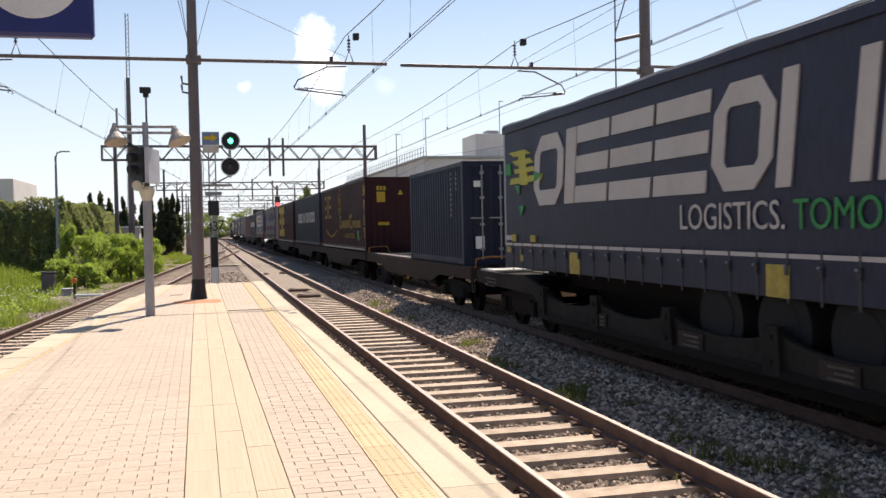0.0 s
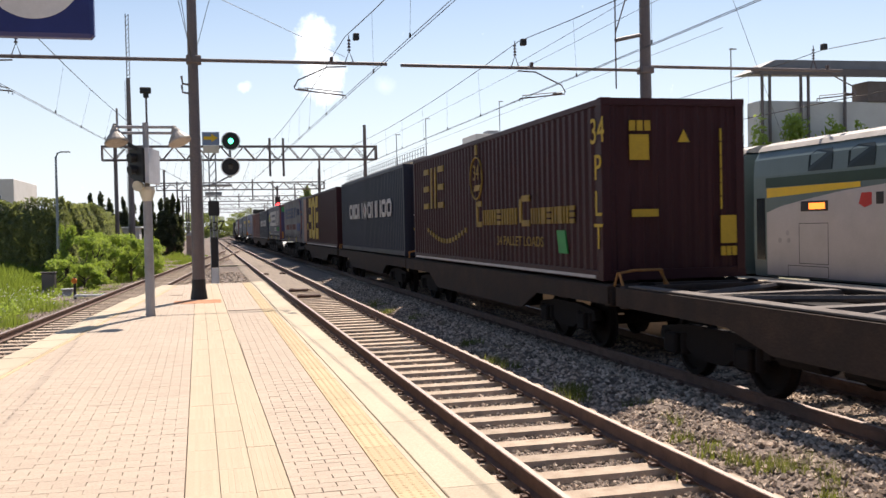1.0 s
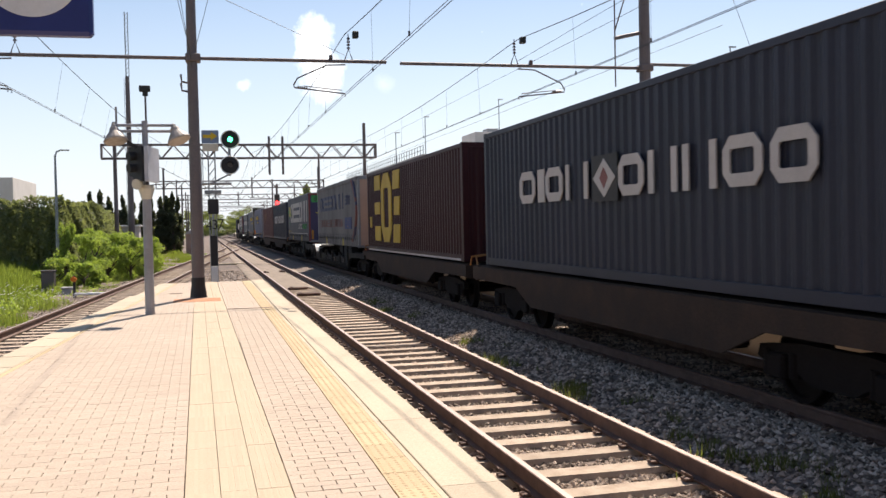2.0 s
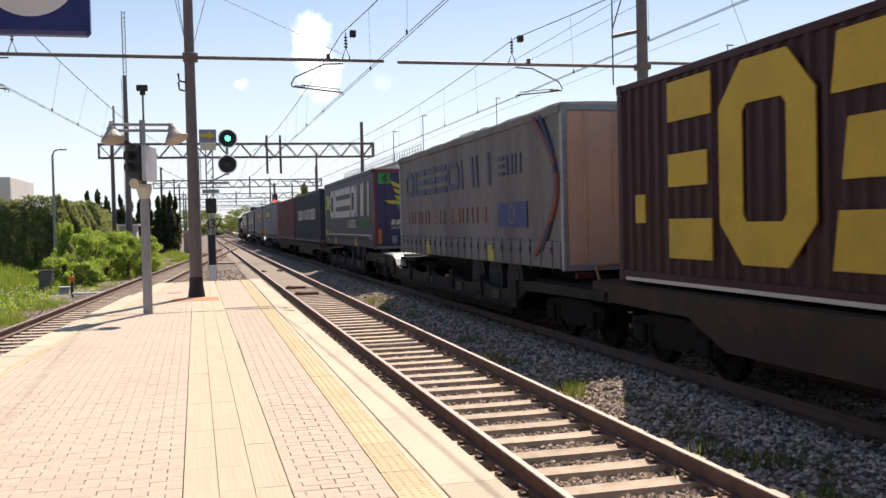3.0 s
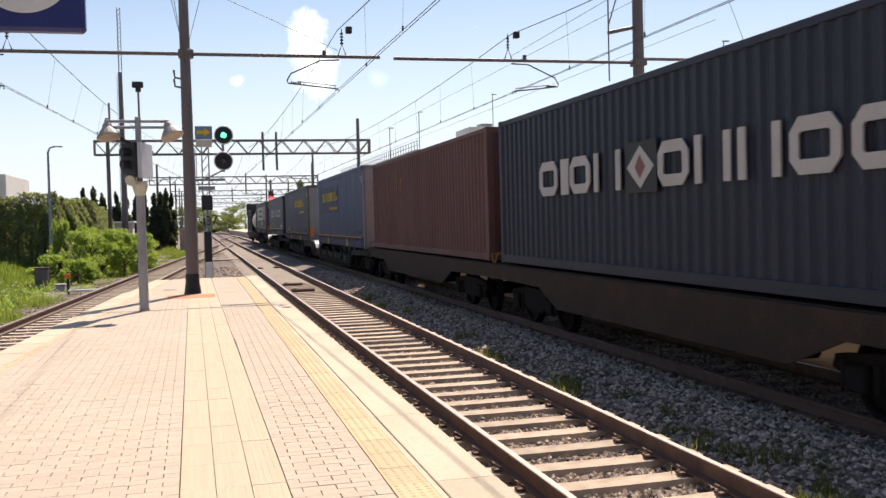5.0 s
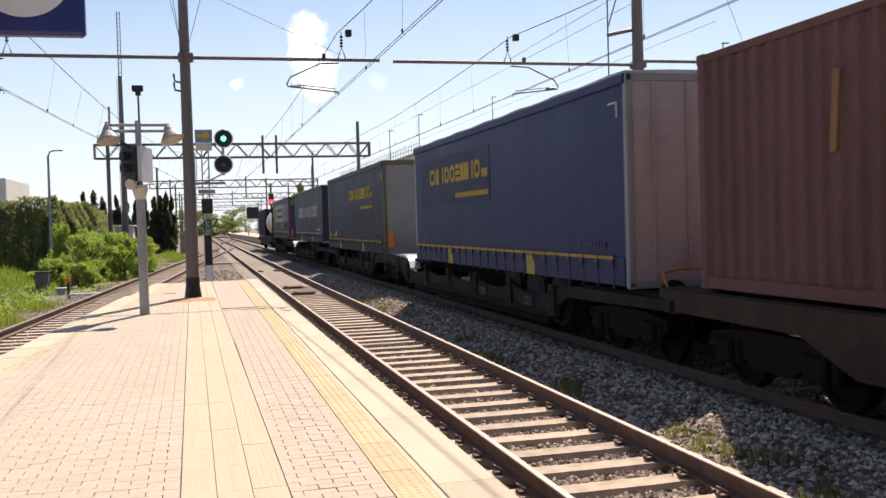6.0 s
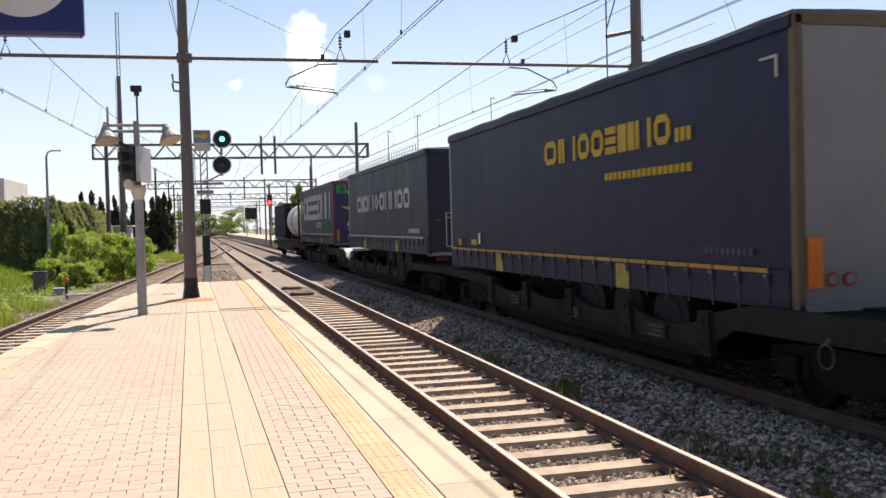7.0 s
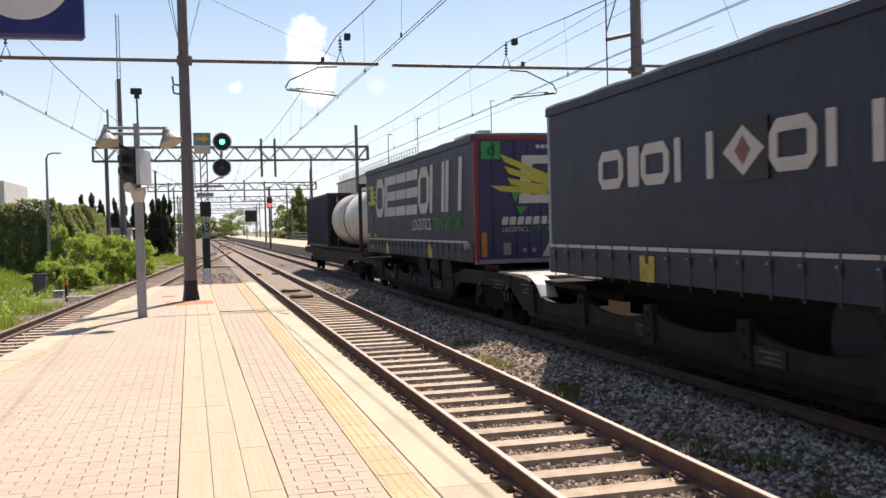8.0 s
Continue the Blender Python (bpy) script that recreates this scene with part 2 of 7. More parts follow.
def left_track_x(y):
    """Centre of the diverging track, which joins track A far off."""
    x = -4.2 + 0.0722 * (y - 13.5) + 0.00012 * max(y - 40, 0) ** 2
    return x if y < 96 else min(x, 2.12 + 1.3 * (1 - math.exp(-(y - 96) / 12)))


def ground():
    bm = bmesh.new()
    xs = [-900, -400, -200, -120, -70, -45, -30, -20, -14, -10, -7, -5.6, 0, 12, 20, 30, 60, 120, 300, 900]
    ys = [-300, -120, -60, -30, -10, 0, 10, 20, 30, 40, 50, 60, 80, 100, 140, 200, 300, 500, 900, 2000]
    grid = [[bm.verts.new((x, y, -0.62 + (0.9 * min(max((-x - 5.6) / 6, 0), 1) if y < 400 else 0) + 0.12 * noise.noise(Vector((x * 0.2, y * 0.2, 0))))) for x in xs] for y in ys]
    for a, b in zip(grid, grid[1:]):
        for k in range(len(xs) - 1):
            bm.faces.new((a[k], a[k + 1], b[k + 1], b[k]))
    tagged(part("ground", bm, SOIL, smooth=True), "bare brown soil and sparse grass beside the railway", "ground", kind="structure")
    bm = bmesh.new()
    top = [(-6.2, -0.5), (-5.4, -0.24), (1.6, -0.235), (2.2, -0.26), (4.4, -0.26), (4.75, -0.225), (5.35, -0.11), (5.75, -0.10), (6.2, -0.2), (8.6, -0.215), (9.12, -0.3), (15, -0.3), (15.2, -0.215), (17.8, -0.215), (18.4, -0.5)]
    path_y = [-30, 0, 10, 20, 40, 70, 120, 200, 400, 800]
    rings = [[bm.verts.new((x, y, z)) for x, z in top] for y in path_y]
    for a, b in zip(rings, rings[1:]):
        for k in range(len(top) - 1):
            bm.faces.new((a[k], a[k + 1], b[k + 1], b[k]))
    tagged(part("ballast_bed", bm, BALLAST), "grey-brown crushed stone bed under the tracks", "ballast", kind="structure")


RAIL_PROFILE = [(-0.07, -0.172), (0.07, -0.172), (0.07, -0.16), (0.012, -0.145), (0.010, -0.05), (0.036, -0.038), (0.036, -0.006), (0.028, 0), (-0.028, 0), (-0.036, -0.006), (-0.036, -0.038), (-0.010, -0.05), (-0.012, -0.145), (-0.07, -0.16)]


def rail(parent, path):
    bm = bmesh.new()
    sweep(bm, RAIL_PROFILE, path)
    ob = part("rail", bm, STEEL_RUST, parent, "rust-brown steel rail with polished top")
    ob.data.materials.append(RAIL_TOP)
    for f in ob.data.polygons:
        if f.normal.z > 0.9 and f.center.z > -0.003:
            f.material_index = 1


def sleeper_mesh():
    bm = bmesh.new()
    sec = [(-0.15, -0.36), (0.15, -0.36), (0.15, -0.23), (0.125, -0.185), (-0.125, -0.185), (-0.15, -0.23)]
    a = [[bm.verts.new((x, u, w + (0 if abs(x) > 0.5 or w < -0.3 else -0.018))) for u, w in sec] for x in (-1.18, -1.14, -0.42, -0.3, 0.3, 0.42, 1.14, 1.18)]
    for p, q in zip(a, a[1:]):
        for k in range(6):
            bm.faces.new((p[k], p[(k + 1) % 6], q[(k + 1) % 6], q[k]))
    bm.faces.new(a[0][::-1])
    bm.faces.new(a[-1])
    return mesh_of("sleeper", bm, CONCRETE)


def clip_mesh():
    bm = bmesh.new()
    for sx in (-1, 1):
        for rx in (-0.7525, 0.7525):
            x = rx + sx * 0.1
            box(bm, x - 0.035, x + 0.035, -0.05, 0.05, -0.19, -0.165)
            tube(bm, [(x - sx * 0.03, -0.05, -0.15), (x + sx * 0.03, -0.03, -0.115), (x + sx * 0.03, 0.03, -0.115), (x - sx * 0.03, 0.05, -0.15)], 0.012, 5)
    return mesh_of("rail_clips", bm, STEEL_RUST)


def tracks():
    sl, cl = sleeper_mesh(), clip_mesh()
    for name, x0, far, count, label in (("track_a", TRACK_A, 700, 210, "straight track with pale concrete sleepers"), ("track_b", TRACK_B, 700, 90, "straight track under the goods train"), ("track_c", TRACK_C, 300, 40, "track at the far side of the island platform")):
        t = empty(name, label, "railway track", kind="structure")
        for s in (-0.7525, 0.7525):
            rail(t, [(x0 + s, -20, 0), (x0 + s, 60, 0), (x0 + s, far, 0)])
        for k in range(count):
            y = 3.0 + 0.657 * k
            piece("sleeper", sl, t, pose(x0 + random.uniform(-0.012, 0.012), y + random.uniform(-0.012, 0.012), random.uniform(-0.004, 0.004), 0, 0, random.uniform(-0.5, 0.5)))
            if k < 46 and name != "track_c":
                piece("rail_clips", cl, t, pose(x0, y, 0))
    t = empty("track_left", "curving side track with rusty rails and sleepers", "railway track", kind="structure")
    ys = [-12 + 4 * k for k in range(32)]
    for s in (-0.7525, 0.7525):
        rail(t, [(left_track_x(y) + s, y, 0) for y in ys])
    for k in range(140):
        y = 6.0 + 0.657 * k
        piece("sleeper", sl, t, pose(left_track_x(y), y, 0, 0, 0, random.uniform(-4.6, -4.0)))
    # turnouts between the main tracks, far off
    for x0, x1, y0, y1 in ((TRACK_A, TRACK_B, 128, 196), (TRACK_B, TRACK_A, 205, 270)):
        t = empty("crossover", "turnout rails that join the two main tracks far off", "railway track", kind="structure")
        for s in (-0.7525, 0.7525):
            rail(t, [(x0 + s + (x1 - x0) * (u * u * (3 - 2 * u)), y0 + (y1 - y0) * u, 0.002) for u in (0, 0.15, 0.3, 0.5, 0.7, 0.85, 1)])


# ---- platforms ----


def plat_left(y):
    return left_track_x(y) + 1.68 + (0.12 if y > 24 else 0)


def platform():
    bm = bmesh.new()
    ys = [-14, -6, 0, 6, 12, 16, 20, 24, 29.3]
    l = [(plat_left(y), y) for y in ys]
    lo = [bm.verts.new((x, y, -0.6)) for x, y in l] + [bm.verts.new((1.70, y, -0.6)) for y in reversed(ys)]
    up = [bm.verts.new((x, y, PLAT_Z - 0.03)) for x, y in l] + [bm.verts.new((1.70, y, PLAT_Z - 0.03)) for y in reversed(ys)]
    n = len(lo)
    for k in range(n):
        bm.faces.new((lo[k], lo[(k + 1) % n], up[(k + 1) % n], up[k]))
    for k in range(len(ys) - 1):
        bm.faces.new((up[k], up[k + 1], up[n - 2 - k], up[n - 1 - k]))
    plat = tagged(part("platform", bm, JOINT), "sunlit platform paved with pale pinkish concrete blocks", "platform", kind="structure")
    bm = bmesh.new()
    box(bm, 1.70, 1.712, -14, 29.3, -0.6, PLAT_Z - 0.12)
    part("platform_wall", bm, WALL_PLAT, plat)
    return plat


def paving(plat):
    """Slabs and blocks: kerb, tactile strip, guide slabs and pavers."""
    z0, z1 = PLAT_Z - 0.06, PLAT_Z

    def slab(name, w, l, material, h=0.0, r=0.004):
        tmp = bmesh.new()
        box(tmp, -w / 2 + 0.0016, w / 2 - 0.0016, -l / 2 + 0.0016, l / 2 - 0.0016, z0, z1 + h)
        tmp.faces.ensure_lookup_table()
        tmp.faces.remove(tmp.faces[0])
        top = [e for e in tmp.edges if all(v.co.z > z1 - 0.001 for v in e.verts)]
        bmesh.ops.bevel(tmp, geom=top, offset=r, segments=1, affect="EDGES")
        return mesh_of(name, tmp, material)

    def lay(name, me, x, y):
        piece(name, me, plat, pose(x, y, random.uniform(-0.0015, 0.0015), random.uniform(-0.08, 0.08), random.uniform(-0.08, 0.08)))

    # edge kerbs, in slabs of one metre
    kerb = slab("kerb_slab", 0.375, 2.0, KERB, 0.006, 0.004)
    for k in range(17):
        piece("kerb_slab", kerb, plat, pose(1.515, -3.5 + 1.998 * k, random.uniform(-0.0006, 0.0006)))
    kerb2 = slab("kerb_slab", 0.42, 1.0, KERB, 0.006, 0.012)
    for k in range(25):
        y = 4.5 + 1.003 * k
        piece("kerb_slab", kerb2, plat, pose(plat_left(y) + 0.2, y, 0, 0, 0, -4.1))
    strip = slab("tactile_slab", 0.06, 0.5, TACTILE)
    for k in range(48):
        y = 5.0 + 0.502 * k
        piece("tactile_slab", strip, plat, pose(plat_left(y) + 0.45, y, 0, 0, 0, -4.1))
    # tactile strip with studs
    bm = bmesh.new()
    box(bm, -0.115, 0.115, -0.198, 0.198, z0, z1 + 0.002)
    for i in range(4):
        for j in range(7):
            x, yy = -0.086 + i * 0.0573, -0.171 + j * 0.057
            rings = [[bm.verts.new((x + r * math.cos(k * math.tau / 6), yy + r * math.sin(k * math.tau / 6), z1 + h)) for k in range(6)] for r, h in ((0.016, 0.002), (0.009, 0.0055))]
            for k in range(6):
                bm.faces.new((rings[0][k], rings[0][(k + 1) % 6], rings[1][(k + 1) % 6], rings[1][k]))
            bm.faces.new(rings[1])
    tact = mesh_of("tactile_slab", bm, TACTILE)
    for k in range(64):
        lay("tactile_slab", tact, 1.165, 3.7 + 0.4 * k)
    edge = slab("border_slab", 0.045, 0.8, KERB)
    for k in range(32):
        lay("border_slab", edge, 1.303, 3.9 + 0.8 * k)
    # guide slabs with shallow ribs along the middle, drifting slightly to the left with distance

    def guide_x(y):
        return -0.155 - 0.0062 * (y - 5.8)

    bm = bmesh.new()
    box(bm, -0.1018, 0.1018, -0.2998, 0.2998, z0, z1 - 0.0012)
    for i in range(5):
        box(bm, -0.088 + i * 0.0375, -0.064 + i * 0.0375, -0.2992, 0.2992, z1 - 0.0012, z1 + 0.0006)
    guide = mesh_of("guide_slab", bm, GUIDE)
    for i in range(3):
        for k in range(43):
            y = 3.7 + 0.6 * k
            piece("guide_slab", guide, plat, pose(guide_x(y) + 0.105 + 0.208 * i, y, random.uniform(-0.001, 0.001), 0, 0, 0.35))
    # blocks in staggered rows, cut where they meet the strips
    rows = []
    for r in range(257):
        y = 3.5 + 0.1 * r
        for a, b in ((guide_x(y) + 0.628, 1.046), (plat_left(y) + 0.485, guide_x(y) - 0.002)):
            x = b + (0.1 if r % 2 else 0)
            while x > a + 0.02:
                l, h = max(x - 0.2, a), min(x, b)
                if h - l > 0.02:
                    rows.append((l, h, y))
                x -= 0.2
    whole = slab("paving_block", 0.198, 0.1, PAVER, 0.0, 0.0022)
    single = 0
    V, F = [], []
    for l, h, y in rows:
        if single < 300 and h - l > 0.1995 and l > 0.35 and y > 5.0:
            lay("paving_block", whole, (l + h) / 2, y)
            single += 1
            continue
        dz = random.uniform(-0.0012, 0.0006)
        base = len(V)
        gap, turn = random.uniform(0.0012, 0.0034), random.uniform(-0.0012, 0.0012)
        for i, j, z in ((gap, 0.0004, z0 + 0.02), (gap, 0.0004, z1 - 0.0015 + dz), (gap + 0.0016, 0.0012, z1 + dz)):
            V += [(l + i, y - 0.05 + j + turn, z), (h - i, y - 0.05 + j - turn, z), (h - i, y + 0.05 - j - turn, z), (l + i, y + 0.05 - j + turn, z)]
        for q in (0, 4):
            for k in range(4):
                F.append((base + q + k, base + q + (k + 1) % 4, base + q + 4 + (k + 1) % 4, base + q + 4 + k))
        F.append((base + 8, base + 9, base + 10, base + 11))
    me = bpy.data.meshes.new("paving_blocks")
    me.from_pydata(V, [], F)
    me.materials.append(PAVER)
    ob = new("paving_blocks", me)
    ob.parent = plat
    tagged(ob, kind="stuff")
    # plain paving behind the camera and rust stain plate at the mast
    bm = bmesh.new()
    box(bm, plat_left(0) + 0.3, 1.3, -13.5, 3.4, z0, z1 - 0.002)
    part("rear_paving", bm, PAVER, plat)
    bm = bmesh.new()
    bevel_box(bm, -0.70, 0.32, 21.35, 22.35, z1 - 0.02, z1 + 0.004, 0.004)
    part("rusty_cover", bm, RUST_STAIN, plat, "rust-orange metal cover plate")
    for y0, x0, x1 in ((19.0, 0.4, 1.25), (24.3, -0.86, -0.55)):
        bm = bmesh.new()
        box(bm, x0, x1, y0, y0 + 0.05, z1, z1 + 0.008)
        part("drain_bar", bm, STEEL_RUST, plat, "dark metal strip across the paving")


RUST_STAIN = paint("rust_orange", (0.42, 0.17, 0.07), 0.85, 0, 0.2, 3, 40, 0.2, (0.5, 0.3, 0.18), 0.6)


def island_platform():
    bm = bmesh.new()
    bevel_box(bm, 9.14, 14.72, -10, 420, -0.6, PLAT_Z, 0.03)
    p = tagged(part("island_platform", bm, KERB), "pale concrete island platform beyond the goods train", "platform", kind="structure")
    return p


def walls_behind():
    """Unseen brick walls added behind the camera, closing the place to block sky light."""
    brick = paint("sky_blocker_brick", (0.22, 0.15, 0.115), 0.9, 0, 0.15, 1.5, 14, 0.2, (0.15, 0.11, 0.09), 0.5)
    for name, x0, x1, y0, y1 in (("sky_blocker_west", -13.0, -12.2, -60.0, -7.0), ("sky_blocker_south", -12.2, 30.0, -60.8, -60.0)):
        bm = bmesh.new()
        bevel_box(bm, x0, x1, y0, y1, -0.7, 12.0, 0.03)
        tagged(part(name, bm, brick), "plain brick wall out of view, added to block sky light", "wall", kind="structure")


walls_behind()

# ---- the goods train: everything keyed along track B ----
SPEED = 22.67
MOVERS = []


def rolling(thing, s):
    """s: where the thing's near end is at the clip's start."""
    MOVERS.append((thing, s))
    thing.matrix_basis = pose(TRACK_B, s, 0)


def corrugated(bm, axis, c, a0, a1, z0, z1, pitch=0.278, depth=0.036, out=-1):
    """A wall of upright trapezoid waves; axis 'x': the wall lies at x = c and runs along y."""
    pts = []
    n = max(1, round((a1 - a0) / pitch))
    p = (a1 - a0) / n
    for k in range(n):
        u = a0 + k * p
        pts += [(u, 0), (u + 0.27 * p, 0), (u + 0.5 * p, depth), (u + 0.77 * p, depth)]
    pts.append((a1, 0))
    low, high = [], []
    for u, d in pts:
        co = (c - out * d, u) if axis == "x" else (u, c - out * d)
        low.append(bm.verts.new((*co, z0)))
        high.append(bm.verts.new((*co, z1)))
    for k in range(len(pts) - 1):
        bm.faces.new((low[k], low[k + 1], high[k + 1], high[k]))


def side_block(y0, y1, z0, z1, slant, x, ring=0.0):
    """A plain slanted block on the side at x, or a ring of that stroke with cut corners."""
    bm = bmesh.new()
    h = z1 - z0

    def at(u, v):
        return (u - slant * (v - z0) / h, v)

    if not ring:
        side_plate(bm, [at(y0, z0), at(y1, z0), at(y1, z1), at(y0, z1)], x - 0.004, x + 0.02)
        return bm
    loops = []
    for i, c in ((0, 0.26), (ring, 0.10)):
        a, b, lo, hi = y0 + i, y1 - i, z0 + i, z1 - i
        k = c * min(b - a, hi - lo)
        loops.append([at(*q) for q in ((a + k, lo), (b - k, lo), (b, lo + k), (b, hi - k), (b - k, hi), (a + k, hi), (a, hi - k), (a, lo + k))])
    vs = [[[bm.verts.new((xx, u, v)) for u, v in loop] for loop in loops] for xx in (x - 0.004, x + 0.02)]
    for k in range(8):
        j = (k + 1) % 8
        bm.faces.new((vs[0][0][k], vs[0][0][j], vs[0][1][j], vs[0][1][k]))
        bm.faces.new((vs[1][0][k], vs[1][1][k], vs[1][1][j], vs[1][0][j]))
        bm.faces.new((vs[0][0][k], vs[1][0][k], vs[1][0][j], vs[0][0][j]))
        bm.faces.new((vs[0][1][k], vs[0][1][j], vs[1][1][j], vs[1][1][k]))
    return bm


def word_blocks(y0, y1, z0, z1, n, slant=0.0, gap=0.14, kinds="", widths=None, stroke=0.2):
    """Plain bars in n cells as wide as letters, the first at y1 (the far end). kinds, cell by cell: h three level bars,
    v two upright bars, o a cut-cornered ring, i one upright bar, b a full block."""
    out = []
    widths = widths or [1.0] * n
    kinds = kinds or "b" * n
    unit = (y1 - y0) / sum(widths)
    y, h = y1, z1 - z0
    for w, kind in zip(widths, kinds):
        a, b = y - w * unit * (1 - gap), y
        t = stroke * h
        f = slant / h
        if kind == "h":
            for v in (0, (h - t) / 2, h - t):
                out.append((a - f * v, b - f * v, z0 + v, z0 + v + t, f * t))
        elif kind == "v":
            m = min(t, 0.32 * (b - a))
            out += [(a, a + m, z0, z1, slant), (b - m, b, z0, z1, slant)]
        elif kind == "o":
            out.append((a, b, z0, z1, slant, t))
        else:
            out.append((a, b, z0, z1, slant))
        y -= w * unit
    return out


def container(s, length, height, material, label, dark=None, doors_near=True, bars=None, base=1.2, flat_top=False):
    c = empty("container", label, "container", "goods train loads")
    w, h0, h1 = 1.25 if length > 7 else 1.22, base, base + height
    e = 0.16
    dark = dark or material
    for side, x in ((-1, -w), (1, w)):
        bm = bmesh.new()
        corrugated(bm, "x", x + (-side) * 0.012, e, length - e, h0 + 0.15, h1 - 0.1, out=side)
        part("side_wall", bm, material, c)
    for y, o in ((0, -1), (length, 1)):
        bm = bmesh.new()
        corrugated(bm, "y", y - o * 0.03, -w + e, w - e, h0 + 0.15, h1 - 0.1, 0.25, 0.03, out=o)
        part("end_wall", bm, material, c)
    bm = bmesh.new()
    box(bm, -w + 0.04, w - 0.04, 0.05, length - 0.05, h1 - 0.045, h1 - 0.02)
    part("roof", bm, material, c)
    bm = bmesh.new()
    box(bm, -w + 0.04, w - 0.04, 0.05, length - 0.05, h0 + 0.1, h0 + 0.14)
    part("floor_panel", bm, UNDER, c)
    for sx in (-1, 1):
        for y in (0, length - e):
            bm = bmesh.new()
            x = sx * w
            bevel_box(bm, min(x, x - sx * e), max(x, x - sx * e), y, y + e, h0, h1, 0.012)
            for zz in (h0, h1 - 0.118):
                bevel_box(bm, min(x + sx * 0.004, x - sx * 0.166), max(x + sx * 0.004, x - sx * 0.166), y - 0.004, y + 0.178 - 0.01, zz - 0.003, zz + 0.12, 0.008)
            part("corner_post", bm, dark, c)
        bm = bmesh.new()
        x = sx * w
        bevel_box(bm, min(x, x - sx * 0.06), max(x, x - sx * 0.06), e, length - e, h1 - 0.11, h1 - 0.01, 0.008)
        part("top_rail", bm, dark, c)
        bm = bmesh.new()
        bevel_box(bm, min(x, x - sx * 0.06), max(x, x - sx * 0.06), e, length - e, h0 + 0.01, h0 + 0.16, 0.008)
        part("bottom_rail", bm, dark, c)
    for y in (0.0, length - 0.1):
        bm = bmesh.new()
        box(bm, -w + e, w - e, y, y + 0.1, h1 - 0.12, h1 - 0.005)
        part("end_header", bm, dark, c)
        bm = bmesh.new()
        box(bm, -w + e, w - e, y, y + 0.1, h0, h0 + 0.16)
        part("end_sill", bm, dark, c)
    if doors_near:
        for x in (-0.75, -0.28, 0.28, 0.75):
            bm = bmesh.new()
            rod(bm, (x, -0.035, h0 + 0.12), (x, -0.035, h1 - 0.1), 0.02, 8)
            for zz in (0.35, 0.95, 1.6, 2.2):
                box(bm, x - 0.05, x + 0.05, -0.06, 0.01, h0 + zz, h0 + zz + 0.06)
            box(bm, x - 0.3, x + 0.03, -0.06, -0.04, h0 + 1.12, h0 + 1.15)
            part("locking_bar", bm, bars or GALV, c, "upright door locking bar")
    rolling(c, s)
    return c


def side_marks(thing, name, blocks, material, x, label):
    for y0, y1, z0, z1, slant, *ring in blocks:
        if x < -1.27 and z0 > 1.95:
            x = max(x, -1.282)
        part(name, side_block(y0, y1, z0, z1, slant, x, ring[0] if ring else 0.0), material, thing, label)


def side_text(thing, words, size, material, y, z, x, width=None, m=None):
    ob = new("lettering", text_mesh("lettering", words, size, material, 0.004, width))
    ob.parent = thing
    ob.matrix_basis = Matrix.Translation((max(x, -1.286) if z > 1.95 else x, y, z)) @ Matrix(((0, 0, -1, 0), (-1, 0, 0, 0), (0, 1, 0, 0), (0, 0, 0, 1)))
    return tagged(ob, "painted lettering")


def end_text(thing, words, size, material, x, z, y=-0.02, width=None):
    ob = new("lettering", text_mesh("lettering", words, size, material, 0.004, width))
    ob.parent = thing
    ob.matrix_basis = Matrix.Translation((x, y, z)) @ Matrix(((1, 0, 0, 0), (0, 0, -1, 0), (0, 1, 0, 0), (0, 0, 0, 1)))
    return tagged(ob, "painted lettering")


def end_blocks(thing, name, blocks, material, label, y=-0.02):
    for x0, x1, z0, z1, sl in blocks:
        bm = bmesh.new()
        plate(bm, [(x0, z0), (x1, z0), (x1 + sl, z1), (x0 + sl, z1)], y - 0.006, y + 0.01)
        part(name, bm, material, thing, label)


def end_triangle(thing, x, z, w, material, y=-0.02):
    bm = bmesh.new()
    plate(bm, [(x - w / 2, z), (x + w / 2, z), (x, z + w)], y - 0.006, y + 0.01)
    part("warning_triangle", bm, material, thing, "yellow warning triangle")


def wheel_mesh(r=0.46):
    bm = bmesh.new()
    prof = [(-0.07, r + 0.028), (-0.045, r + 0.028), (-0.04, r), (0.065, r - 0.006), (0.065, r - 0.07), (0.01, r - 0.09), (0.0, 0.16), (0.06, 0.12), (0.06, 0.0)]
    n = 20
    for (u, a), (v, b) in zip(prof, prof[1:]):
        for k in range(n):
            p, q = k * math.tau / n, (k + 1) * math.tau / n
            vs = [(u, a * math.cos(p), a * math.sin(p)), (u, a * math.cos(q), a * math.sin(q))]
            ws = [(v, b * math.cos(q), b * math.sin(q)), (v, b * math.cos(p), b * math.sin(p))]
            if b == 0:
                bm.faces.new([bm.verts.new(c) for c in (*vs, ws[0])])
            else:
                bm.faces.new([bm.verts.new(c) for c in (*vs, *ws)])
    bmesh.ops.remove_doubles(bm, verts=bm.verts[:], dist=0.0005)
    return mesh_of("wheel", bm, UNDER)


